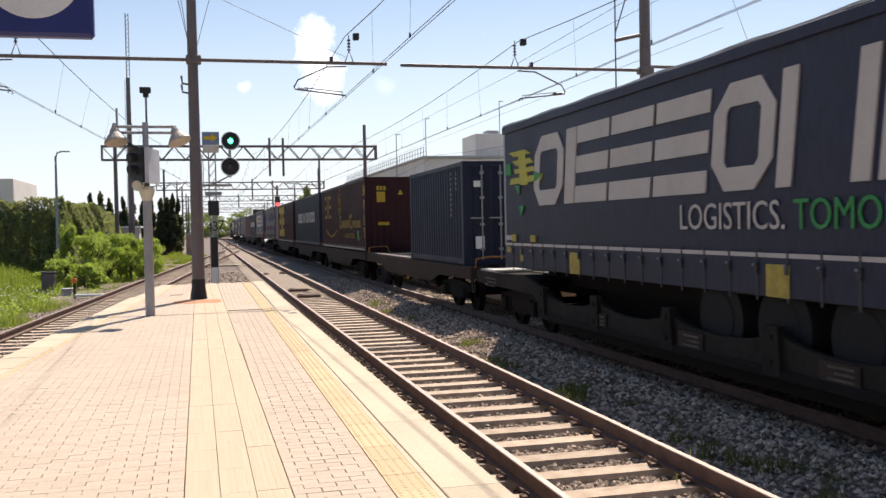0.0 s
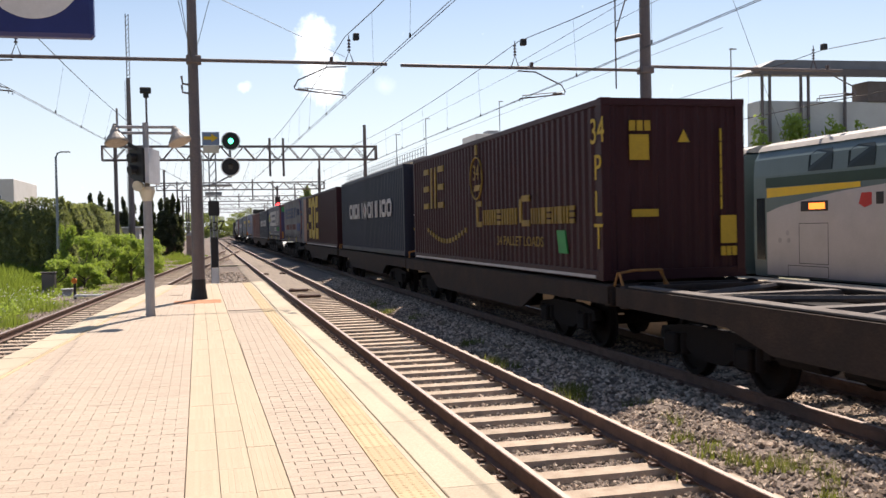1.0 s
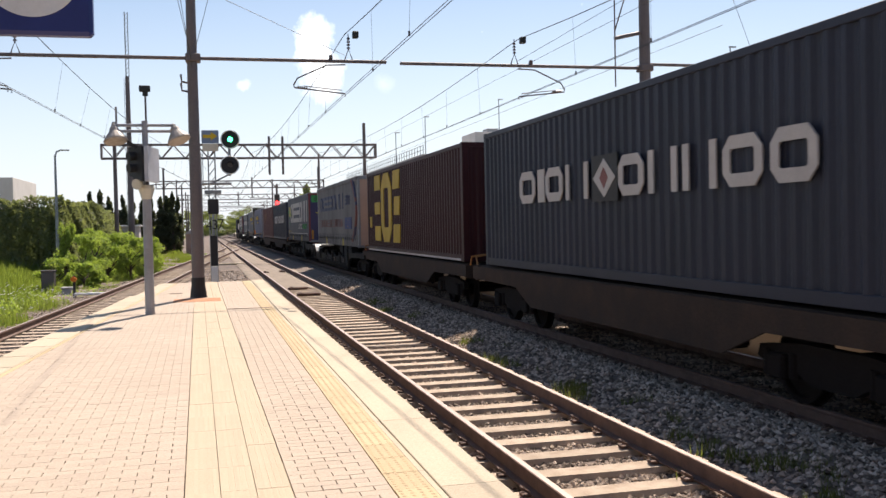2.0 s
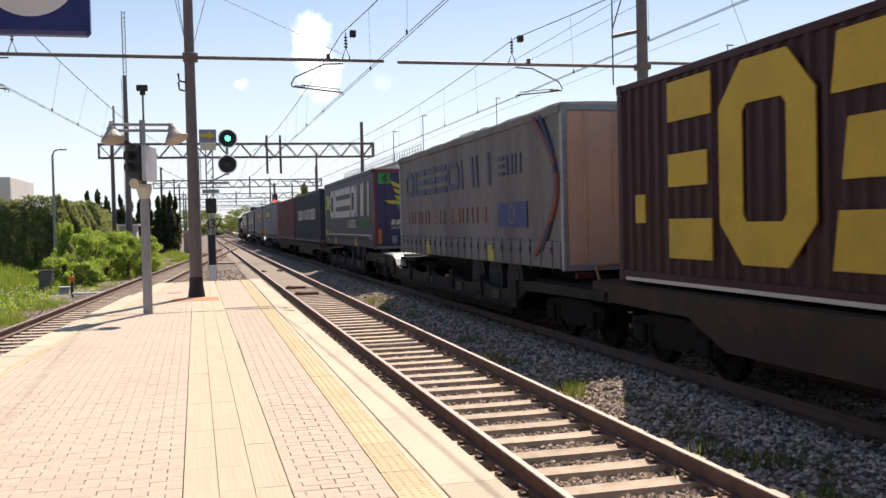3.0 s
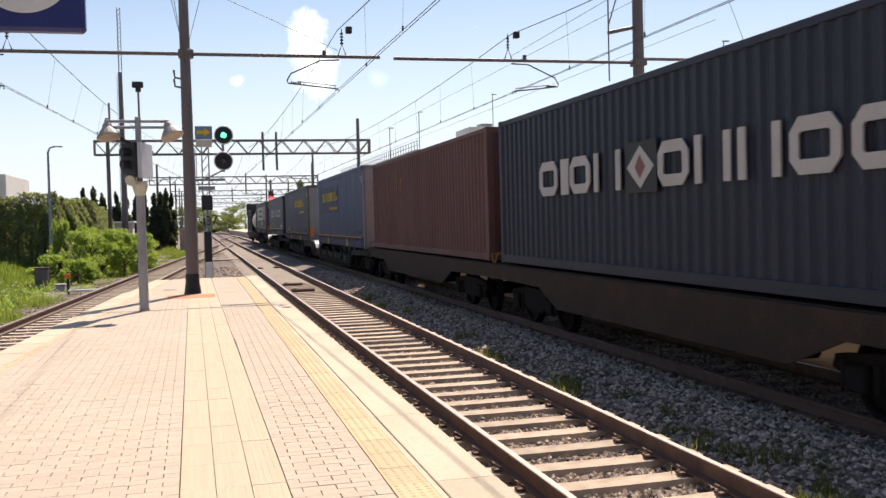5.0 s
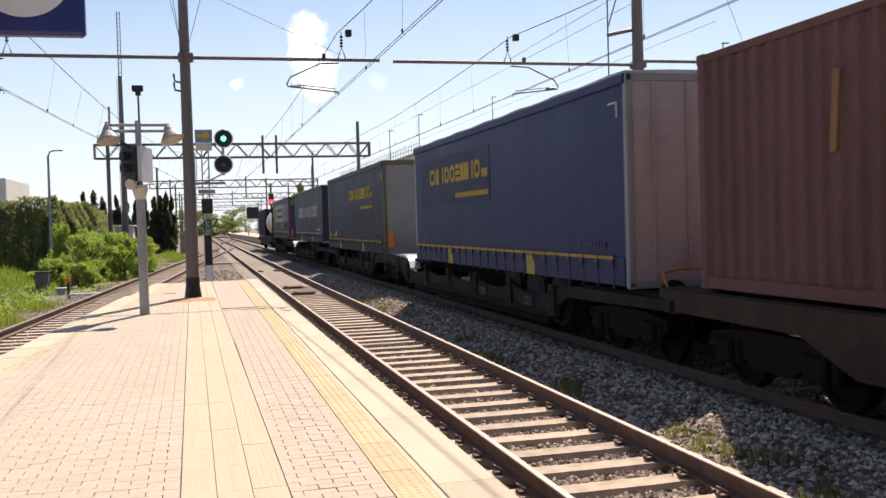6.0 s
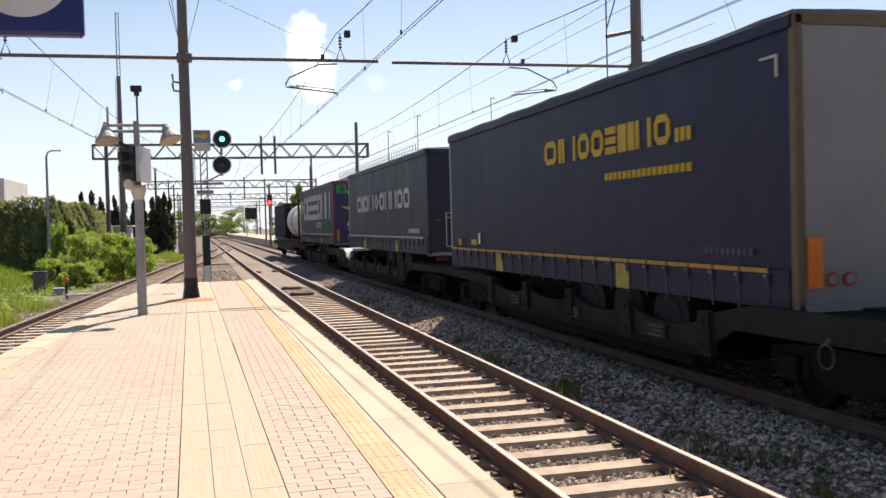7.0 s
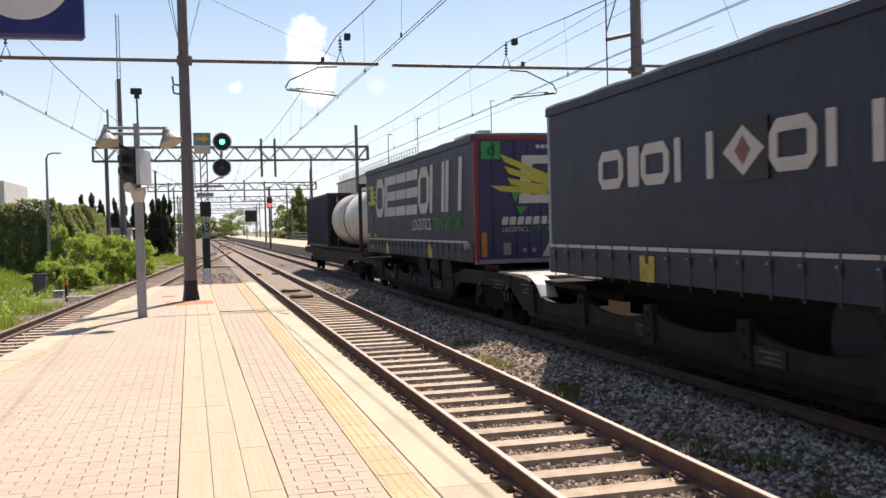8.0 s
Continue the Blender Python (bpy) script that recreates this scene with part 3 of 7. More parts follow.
# near-black: the shade beneath vehicles is put into this grimy colour
UNDER = paint("underframe_shade_grime", (0.012, 0.009, 0.008), 0.85, 0, 0.3, 3, 40, 0.3, (0.022, 0.017, 0.014), 0.6, spec=0.15)
FRAME = paint("wagon_frame_paint", (0.042, 0.031, 0.025), 0.85, 0, 0.3, 2, 40, 0.25, (0.080, 0.052, 0.038), 0.7, spec=0.15)
FRAME_GREY = paint("pocket_wagon_grey", (0.027, 0.023, 0.019), 0.8, 0, 0.3, 1.6, 40, 0.2, (0.012, 0.010, 0.009), 0.8, spec=0.15)
DECK_BROWN = paint("worn_brown_deck", (0.15, 0.125, 0.11), 0.75, 0, 0.2, 2, 40, 0.15, (0.07, 0.055, 0.048), 0.7, spec=0.2)
RAIL_ORANGE = paint("dirty_orange_rail", (0.34, 0.15, 0.035), 0.6, 0, 0.15, 9, 60, 0.05, (0.16, 0.08, 0.03), 0.6)
FLANGE = paint("pale_flange_steel", (0.5, 0.5, 0.48), 0.5, 0.0, 0.15, 5, 40, 0.1, (0.3, 0.28, 0.25), 0.4)
TAIL_RED = paint("dull_red_lens", (0.10, 0.012, 0.012), 0.3, 0, 0.1, 4, 40, 0.02)
DECK_BRIGHT = paint("worn_deck_steel", (0.29, 0.29, 0.265), 0.6, 0.0, 0.15, 3, 40, 0.1, (0.3, 0.27, 0.24), 0.5)
MARK_DIM = paint("grimy_markings", (0.10, 0.09, 0.075), 0.8, 0, 0.3, 9, 40, 0.1, (0.035, 0.03, 0.026), 0.8)
WHEEL = None


def bogie(parent, y):
    """A two-axle bogie as parts of its wagon."""
    global WHEEL
    WHEEL = WHEEL or wheel_mesh()
    for sx in (-1, 1):
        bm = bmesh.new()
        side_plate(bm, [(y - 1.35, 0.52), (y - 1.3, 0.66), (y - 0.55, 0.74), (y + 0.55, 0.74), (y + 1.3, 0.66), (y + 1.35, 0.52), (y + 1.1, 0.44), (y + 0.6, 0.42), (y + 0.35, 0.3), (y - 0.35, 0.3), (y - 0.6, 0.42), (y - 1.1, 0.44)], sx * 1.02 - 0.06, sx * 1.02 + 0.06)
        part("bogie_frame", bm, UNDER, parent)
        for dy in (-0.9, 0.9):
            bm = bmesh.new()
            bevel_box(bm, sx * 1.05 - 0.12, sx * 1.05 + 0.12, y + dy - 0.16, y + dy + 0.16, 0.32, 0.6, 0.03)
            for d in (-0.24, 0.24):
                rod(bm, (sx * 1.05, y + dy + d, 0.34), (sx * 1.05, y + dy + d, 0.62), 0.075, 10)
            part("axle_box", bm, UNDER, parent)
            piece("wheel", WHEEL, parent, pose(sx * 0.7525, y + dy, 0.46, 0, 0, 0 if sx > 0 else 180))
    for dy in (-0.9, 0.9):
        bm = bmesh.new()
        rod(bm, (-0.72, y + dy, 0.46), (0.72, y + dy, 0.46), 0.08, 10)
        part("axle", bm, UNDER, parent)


def buffers(parent, y, d):
    for sx in (-1, 1):
        bm = bmesh.new()
        rod(bm, (sx * 0.875, y, 1.0), (sx * 0.875, y + d * 0.42, 1.0), 0.09, 12)
        rod(bm, (sx * 0.875, y + d * 0.42, 1.0), (sx * 0.875, y + d * 0.46, 1.0), 0.22, 16)
        part("buffer", bm, UNDER, parent)


def flat_wagon(s, length, label, bogies=(), beam=0.55, empty_deck=()):
    w = empty("flat_wagon", label, "wagon", "goods train wagons")
    for sx in (-1, 1):
        bm = bmesh.new()
        x0, x1 = sx * 1.12 - 0.11, sx * 1.12 + 0.11
        a, b = bogies[0] + 1.75, bogies[-1] - 1.75
        side_plate(bm, [(0, 1.14), (length, 1.14), (length, 0.86), (b + 0.9, 0.84), (b, 1.12 - beam), (a, 1.12 - beam), (a - 0.9, 0.84), (0, 0.86)], x0 + sx * 0.05, x0 + sx * 0.09)
        for zz in (1.12, 0.84):
            box(bm, x0, x1, 0, length, zz, zz + 0.035)
        k = 0.6
        while k < length:
            deep = 1.12 - beam if a < k < b else 0.86
            box(bm, x0 + 0.02, x1 - 0.02, k, k + 0.03, deep, 1.12)
            k += 1.25
        part("side_sill", bm, FRAME, w)
    for y in (0.0, length - 0.24):
        bm = bmesh.new()
        bevel_box(bm, -1.28, 1.28, y, y + 0.24, 0.82, 1.16, 0.02)
        part("headstock", bm, FRAME, w)
    k = 1.6
    while k < length - 1:
        bm = bmesh.new()
        box(bm, -1.1, 1.1, k - 0.12, k + 0.12, 1.0, 1.15)
        part("cross_member", bm, DECK_BROWN if any(a < k < b for a, b in empty_deck) else FRAME, w)
        k += 2.2
    bm = bmesh.new()
    box(bm, -0.25, 0.25, 0.2, length - 0.2, 0.75, 1.08)
    part("centre_sill", bm, UNDER, w)
    for a, b in empty_deck:
        for sx in (-1, 1):
            bm = bmesh.new()
            bevel_box(bm, sx * 1.13 - 0.12, sx * 1.13 + 0.12, a, b, 1.15, 1.175, 0.005)
            part("deck_flange", bm, DECK_BROWN, w, "worn brown steel flange")
        n = int((b - a) / 1.4)
        for i in range(n):
            bm = bmesh.new()
            u = a + (i + 0.5) * (b - a) / n
            sgn = 1 if i % 2 else -1
            tube(bm, [(-1.05 * sgn, u - 0.6, 1.12), (1.05 * sgn, u + 0.6, 1.12)], 0.05, 6)
            part("deck_brace", bm, DECK_BROWN, w)
    for y in bogies:
        bogie(w, y)
    buffers(w, 0, -1)
    buffers(w, length, 1)
    for y, d in ((0.0, -1), (length, 1)):
        bm = bmesh.new()
        tube(bm, [(-1.2, y, 1.14), (-1.2, y + d * 0.12, 1.34), (-0.95, y + d * 0.2, 1.38), (-0.5, y + d * 0.2, 1.38), (-0.4, y + d * 0.1, 1.14)], 0.022, 6)
        part("shunter_handrail", bm, RAIL_ORANGE, w, "dirty orange handrail")
    for sx in (-1, 1):
        for u in (0.33, 0.62):
            bm = bmesh.new()
            bevel_box(bm, sx * 0.95 - 0.2, sx * 0.95 + 0.2, length * u - 0.55, length * u + 0.55, 0.5, 0.86, 0.04)
            rod(bm, (sx * 1.0, length * u + 0.9, 0.62), (sx * 1.0, length * u + 1.7, 0.62), 0.16, 12)
            part("equipment_box", bm, UNDER, w)
        bm = bmesh.new()
        yy = length * 0.5
        ring = [(sx * 1.27, yy + 0.2 * math.cos(k * math.tau / 16), 0.72 + 0.2 * math.sin(k * math.tau / 16)) for k in range(17)]
        tube(bm, ring, 0.014, 5)
        tube(bm, [ring[0], ring[8]], 0.012, 5)
        rod(bm, (sx * 1.1, yy, 0.72), (sx * 1.28, yy, 0.72), 0.03, 8)
        part("brake_wheel", bm, YELLOW, w, "worn yellow brake handwheel")
    rolling(w, s)
    return w


def pocket_wagon(s, length, label, bogies, near=False, far=False, tongue=True):
    """near, far: whether the deck over that end is bare bright steel, at the joint of an articulated pair. Only its
    last metre is bright, for the sun in the gap.
    """
    w = empty("pocket_wagon", label, "wagon", "goods train wagons")
    for sx in (-1, 1):
        bm = bmesh.new()
        x = sx * 1.34
        # the side beam: plates that sag between the ribs, arched up over each bogie
        joint = far and tongue
        b0, b1 = bogies[0] + 2.2, (length - 1.3 if joint else bogies[-1] - 2.2)
        t0, t1 = (1.12 if near else 1.0), (1.12 if far else 1.0)
        bays = 5 if joint else 4
        top = []
        for q in range(bays):
            for j in range(8):
                u = j / 8
                top.append((b0 + (b1 - b0) * (q + u) / bays, 0.94 - 0.20 * (4 * u * (1 - u)) ** 0.6))
        side_plate(bm, [(0.0, 0.86), (0.0, t0), (bogies[0] + 1.2, t0), *top, (b1, 0.94), *([(b1 + 0.35, 1.08), (length, t1), (length, 0.86), (length - 0.7, 0.5)] if joint else [(bogies[-1] - 1.2, t1), (length, t1), (length, 0.86), (bogies[-1] - 1.6, 0.8)]), (b1 - 0.2, 0.46), (b0 + 0.2, 0.46), (bogies[0] + 1.6, 0.8)], x - 0.04, x + 0.04)
        part("side_beam", bm, FRAME_GREY, w)
        bm = bmesh.new()
        bevel_box(bm, x - 0.09, x + 0.09, b0 + 0.1, b1 - 0.1, 0.40, 0.52, 0.02)
        bevel_box(bm, x - sx * 0.1 - 0.06, x - sx * 0.1 + 0.06, b0 + 0.5, b1 - 0.5, 0.24, 0.42, 0.02)
        part("lower_sill", bm, UNDER, w, "grimy lower sill, coloured dark for shade")
        for q in range(bays + 1):
            bm = bmesh.new()
            k = b0 + (b1 - b0) * q / bays
            side_plate(bm, [(k - 0.17, 0.44), (k + 0.17, 0.44), (k + 0.12, 0.98), (k - 0.12, 0.98)], x + sx * 0.05 - 0.05, x + sx * 0.05 + 0.05)
            for zz in (0.58, 0.86):
                rod(bm, (x + sx * 0.09, k, zz), (x + sx * 0.12, k, zz), 0.035, 8)
            part("beam_rib", bm, FRAME_GREY, w)
        k = bogies[0] + 3.2
        while k < bogies[-1] - 3.4:
            bm = bmesh.new()
            bevel_box(bm, x + sx * 0.06 - 0.01, x + sx * 0.06 + 0.01, k, k + 0.62, 0.5, 0.72, 0.005)
            part("marking_plate", bm, FRAME, w)
            bm = bmesh.new()
            for r in range(3):
                box(bm, x + sx * 0.074 - 0.003, x + sx * 0.074 + 0.003, k + 0.07, k + 0.07 + 0.4 - 0.1 * (r % 2), 0.54 + 0.06 * r, 0.565 + 0.06 * r)
            part("marking", bm, MARK_DIM, w)
            k += 2.9
    # platform decks over the ends
    for y0, y1 in ((0.0, bogies[0] + 1.5), (bogies[-1] - 1.5, length)):
        bm = bmesh.new()
        # bright for one metre where sun reaches the gap; darker floor stands for shade
        bright = far if y0 > 0 else near
        c0, c1 = (y0, y0 + 1.0) if y0 == 0 else (y1 - 1.0, y1)
        bevel_box(bm, -1.3, 1.3, c0, c1, 1.10, 1.15, 0.01) if bright else bevel_box(bm, -1.2, 1.2, y0, y1, 0.98, 1.03, 0.01)
        part("end_deck", bm, DECK_BRIGHT if bright else UNDER, w, "bare bright steel end deck, cut to the sunlit gap" if bright else "dark end deck")
        # flange cut short where trailer shadow begins: sunlit stretch set in the shape
        if y0 > 0 and far and tongue:
            for sx in (-1, 1):
                bm = bmesh.new()
                side_plate(bm, [(c0 + 0.02, 1.15), (c0 - 0.25, 1.12), (c0 - 0.5, 1.02), (c0 - 0.72, 0.82), (c0 - 0.72, 0.79), (c0 - 0.5, 0.99), (c0 - 0.25, 1.09), (c0 + 0.02, 1.12)], sx * 1.24 - 0.16, sx * 1.24 + 0.16)
                part("ramp_flange", bm, FLANGE, w, "bright curved steel flange")
        bm = bmesh.new()
        box(bm, -0.5, 0.5, y0 + 0.1, y1 - 0.1, 0.78, 1.10 if bright else 0.98)
        box(bm, -1.28, 1.28, (y0 if y0 == 0 else y1 - 0.2), (y0 + 0.2 if y0 == 0 else y1), 0.82, 1.10 if bright else 0.98)
        part("headstock", bm, FRAME_GREY, w)
        if bright:
            bm = bmesh.new()
            u0, u1 = (c1, y1) if y0 == 0 else (y0, c0)
            box(bm, -1.2, 1.2, u0, u1, 1.0, 1.08)
            part("shaded_end_floor", bm, UNDER, w, "floor over the bogie, coloured dark as trailer shade")
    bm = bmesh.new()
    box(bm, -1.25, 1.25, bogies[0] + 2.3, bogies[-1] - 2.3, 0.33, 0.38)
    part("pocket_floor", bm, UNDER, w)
    # dark plates added to block daylight, so the pocket beneath the trailer looks shaded
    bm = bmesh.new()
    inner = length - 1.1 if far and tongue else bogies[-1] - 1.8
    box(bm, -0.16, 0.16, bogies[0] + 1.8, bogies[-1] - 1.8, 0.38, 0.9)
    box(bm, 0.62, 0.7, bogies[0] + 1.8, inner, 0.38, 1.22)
    part("pocket_shade_plates", bm, UNDER, w)
    for y in bogies[:-1] if far and tongue else bogies:
        bogie(w, y)
    if not near:
        buffers(w, 0, -1)
    if not (far and tongue):
        buffers(w, length, 1)
    if near or far:
        # stencilled plates and a brake ring on the end of the beam
        yy = 0.9 if near else length - 0.9
        bm = bmesh.new()
        for r, (u0, u1) in enumerate(((-0.5, 0.32), (-0.5, 0.1), (-0.42, 0.24))):
            box(bm, -1.388, -1.378, yy + u0, yy + u1, 0.96 - 0.075 * r, 0.985 - 0.075 * r)
        part("marking", bm, MARK_DIM, w)
        bm = bmesh.new()
        ring = [(-1.42, yy + 1.1 + 0.12 * math.cos(k * math.tau / 16), 0.72 + 0.12 * math.sin(k * math.tau / 16)) for k in range(17)]
        tube(bm, ring, 0.009, 5)
        rod(bm, (-1.42, yy + 1.1, 0.84), (-1.36, yy + 1.1, 0.9), 0.02, 6)
        part("brake_ring", bm, DECK_BROWN, w, "worn brake ring")
    rolling(w, s)
    return w


def trailer(s, length, side, rear, roof, label, line=None, height=2.89, base=1.25, skirt=0.48, straps=True, rear_frame=None, strip=None, bars=True):
    """A curtain-sided semi-trailer; its rear doors are at the near end."""
    t = empty("semi_trailer", label, "trailer", "goods train loads")
    w, z0, z1 = 1.275, base, base + height
    zr = z0 + skirt
    for sx in (-1, 1):
        bm = bmesh.new()
        # gently rippled curtain
        n = 44
        rows = 9
        grid = []
        for i in range(n + 1):
            y = 0.12 + (length - 0.2) * i / n
            col = []
            for j in range(rows + 1):
                z = zr + (z1 - 0.16 - zr) * j / rows
                sag = 0.007 * math.sin(i * 1.9) * (0.4 + 0.6 * j / rows) + 0.006 * noise.noise(Vector((y * 1.3, z, sx + s)))
                col.append(bm.verts.new((sx * (w - 0.012 + sag * 0.8), y, z)))
            grid.append(col)
        for a, b in zip(grid, grid[1:]):
            for j in range(rows):
                bm.faces.new((a[j], b[j], b[j + 1], a[j + 1]))
        part("curtain", bm, side, t, smooth=True)
        bm = bmesh.new()
        bevel_box(bm, sx * w - 0.02, sx * w + 0.02, 0.12, length - 0.06, z0 + 0.02, zr + 0.01, 0.006)
        part("lower_curtain", bm, strip or side, t)
        bm = bmesh.new()
        bevel_box(bm, sx * w - 0.03, sx * w + 0.03, 0.05, length, z1 - 0.17, z1 - 0.03, 0.01)
        part("roof_rail", bm, side, t)
        if line:
            bm = bmesh.new()
            box(bm, sx * (w + 0.022) - 0.003, sx * (w + 0.022) + 0.003, 0.5, length - 0.1, zr - 0.03, zr + 0.02)
            part("reflective_line", bm, line, t)
        if straps:
            k = 0.5
            while k < length - 0.2:
                bm = bmesh.new()
                box(bm, sx * (w + 0.024) - 0.004, sx * (w + 0.024) + 0.004, k - 0.02, k + 0.02, z0 - 0.03, zr + 0.06)
                bevel_box(bm, sx * (w + 0.036) - 0.012, sx * (w + 0.036) + 0.012, k - 0.035, k + 0.035, z0 + 0.27, z0 + 0.39, 0.004)
                part("strap", bm, STRAP, t)
                bm = bmesh.new()
                rod(bm, (sx * (w + 0.045), k, z0 + 0.36), (sx * (w + 0.075), k, z0 + 0.37), 0.018, 6)
                part("buckle", bm, GALV, t)
                k += 0.58
        for y in (0.3 * length, 0.72 * length):
            bm = bmesh.new()
            bevel_box(bm, sx * (w + 0.03) - 0.006, sx * (w + 0.03) + 0.006, y - 0.22, y + 0.22, z0 + 0.02, z0 + 0.38, 0.006)
            part("lifting_plate", bm, YELLOW_DIM, t, "dirty yellow crane lifting plate")
        bm = bmesh.new()
        bevel_box(bm, sx * (w - 0.05) - 0.05, sx * (w - 0.05) + 0.05, 0, 0.12, z0, z1 - 0.03, 0.012)
        part("rear_post", bm, rear_frame or GALV, t)
        bm = bmesh.new()
        bevel_box(bm, sx * (w - 0.05) - 0.05, sx * (w - 0.05) + 0.05, length - 0.1, length + 0.01, z0, z1 - 0.03, 0.012)
        part("front_post", bm, GALV, t)
    bm = bmesh.new()
    bevel_box(bm, -w + 0.08, w - 0.08, length - 0.08, length - 0.01, z0, z1 - 0.03, 0.01)
    part("front_wall", bm, GALV, t)
    for sx in (-1, 1):
        bm = bmesh.new()
        bevel_box(bm, min(sx * 0.004, sx * (w - 0.1)), max(sx * 0.004, sx * (w - 0.1)), 0.02, 0.07, z0 + 0.08, z1 - 0.14, 0.008)
        part("rear_door", bm, rear, t)
        for x in (0.3, 0.85) if bars else ():
            bm = bmesh.new()
            rod(bm, (sx * x, 0.005, z0 + 0.1), (sx * x, 0.005, z1 - 0.15), 0.015, 6)
            part("locking_bar", bm, rear, t)
    bm = bmesh.new()
    bevel_box(bm, -w, w, 0.0, 0.1, z1 - 0.14, z1 - 0.02, 0.01)
    part("rear_header", bm, rear_frame or GALV, t)
    bm = bmesh.new()
    bevel_box(bm, -w, w, 0.0, 0.1, z0 - 0.02, z0 + 0.08, 0.01)
    part("rear_bumper", bm, SILVER, t, "pale rear bumper bar")
    for sx in (-1, 1):
        bm = bmesh.new()
        bevel_box(bm, sx * 0.9 - 0.16, sx * 0.9 + 0.16, -0.03, 0.02, z0 - 0.16, z0 - 0.05, 0.01)
        part("tail_lamp", bm, TAIL_RED, t, "dull red tail lamp cluster")
    bm = bmesh.new()
    n = 24
    ring = [[bm.verts.new((x, 0.0 + length * i / n, z1 - 0.03 + zz + 0.012 * math.sin(i * 1.7))) for x, zz in ((-w - 0.015, 0), (-w - 0.01, 0.035), (-0.6, 0.055), (0.6, 0.055), (w + 0.01, 0.035), (w + 0.015, 0))] for i in range(n + 1)]
    for a, b in zip(ring, ring[1:]):
        for k in range(5):
            bm.faces.new((a[k], b[k], b[k + 1], a[k + 1]))
    bm.faces.new(ring[0])
    bm.faces.new(ring[-1][::-1])
    part("roof", bm, roof, t)
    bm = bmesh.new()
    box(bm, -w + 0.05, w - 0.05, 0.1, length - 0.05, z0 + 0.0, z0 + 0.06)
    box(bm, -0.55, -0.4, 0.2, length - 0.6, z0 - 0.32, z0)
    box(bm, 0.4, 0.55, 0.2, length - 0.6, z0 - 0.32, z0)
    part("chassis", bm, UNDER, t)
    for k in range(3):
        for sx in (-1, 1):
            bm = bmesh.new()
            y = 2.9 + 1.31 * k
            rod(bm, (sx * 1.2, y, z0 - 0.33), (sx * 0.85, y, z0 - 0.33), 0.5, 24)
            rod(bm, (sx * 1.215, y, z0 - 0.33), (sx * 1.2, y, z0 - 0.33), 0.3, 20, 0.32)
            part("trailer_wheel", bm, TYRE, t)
    rolling(t, s)
    return t


STRAP = paint("strap_webbing", (0.045, 0.045, 0.05), 0.7, 0, 0.1, 9, 60, 0.05)
YELLOW_DIM = paint("dirty_yellow", (0.42, 0.33, 0.06), 0.7, 0, 0.2, 7, 60, 0.05, (0.2, 0.15, 0.06), 0.7)
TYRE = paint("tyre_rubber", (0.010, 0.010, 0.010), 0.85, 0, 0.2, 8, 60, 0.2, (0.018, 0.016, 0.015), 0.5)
NAVY = paint("navy_curtain", (0.022, 0.025, 0.050), 0.5, 0, 0.22, 1.3, 12, 0.22, (0.034, 0.036, 0.054), 0.6, (1, 1, 0.35), spec=0.2)
NAVY2 = paint("slate_curtain", (0.029, 0.032, 0.053), 0.5, 0, 0.22, 1.3, 12, 0.22, (0.036, 0.039, 0.056), 0.6, (1, 1, 0.35), spec=0.2)
BLUE_CURT = paint("royal_blue_curtain", (0.019, 0.026, 0.10), 0.5, 0, 0.22, 1.3, 12, 0.22, (0.034, 0.042, 0.10), 0.6, (1, 1, 0.35), spec=0.2)
BLUE_DARK = paint("deep_blue_curtain", (0.013, 0.0135, 0.046), 0.5, 0, 0.22, 1.3, 12, 0.22, (0.026, 0.028, 0.048), 0.6, (1, 1, 0.35), spec=0.2)
GREY_CURT = paint("dirty_grey_curtain", (0.165, 0.155, 0.153), 0.7, 0, 0.2, 0.9, 16, 0.12, (0.075, 0.069, 0.07), 0.8, (1, 1, 0.3), spec=0.2)
MAROON = paint("maroon_container", (0.036, 0.009, 0.012), 0.5, 0, 0.12, 1.2, 40, 0.1, (0.032, 0.010, 0.011), 0.7, (1, 1, 0.3), spec=0.2)
MAROON2 = paint("faded_maroon_container", (0.135, 0.066, 0.062), 0.6, 0, 0.18, 1.2, 40, 0.1, (0.085, 0.042, 0.04), 0.7, (1, 1, 0.3), spec=0.2)
SLATE = paint("slate_blue_container", (0.029, 0.032, 0.050), 0.5, 0, 0.12, 1.2, 40, 0.1, (0.03, 0.035, 0.045), 0.7, (1, 1, 0.3), spec=0.2)
BLUE_BOX = paint("blue_container", (0.018, 0.023, 0.046), 0.5, 0, 0.12, 1.2, 40, 0.1, (0.015, 0.02, 0.036), 0.7, (1, 1, 0.3), spec=0.2)
ROOF_GREY = paint("tarpaulin_roof", (0.42, 0.42, 0.42), 0.6, 0, 0.1, 1, 30, 0.1, (0.2, 0.19, 0.18), 0.7)
ROOF_DARK = paint("dark_tarpaulin_roof", (0.13, 0.13, 0.13), 0.6, 0, 0.1, 1, 30, 0.1, (0.06, 0.06, 0.06), 0.7)
SILVER = paint("grey_door_panel", (0.23, 0.225, 0.235), 0.5, 0.0, 0.06, 1, 40, 0.04, (0.17, 0.165, 0.165), 0.5)
REAR_TAN = paint("tan_door_panel", (0.50, 0.34, 0.25), 0.55, 0, 0.08, 1, 40, 0.04, (0.36, 0.25, 0.2), 0.5)
REAR_PURPLE = paint("purple_blue_door", (0.032, 0.028, 0.088), 0.45, 0, 0.06, 1, 40, 0.04)
LOGO_GREY = paint("pale_grey_print", (0.46, 0.43, 0.41), 0.6, 0, 0.08, 2, 40, 0.03, (0.36, 0.33, 0.31), 0.5)
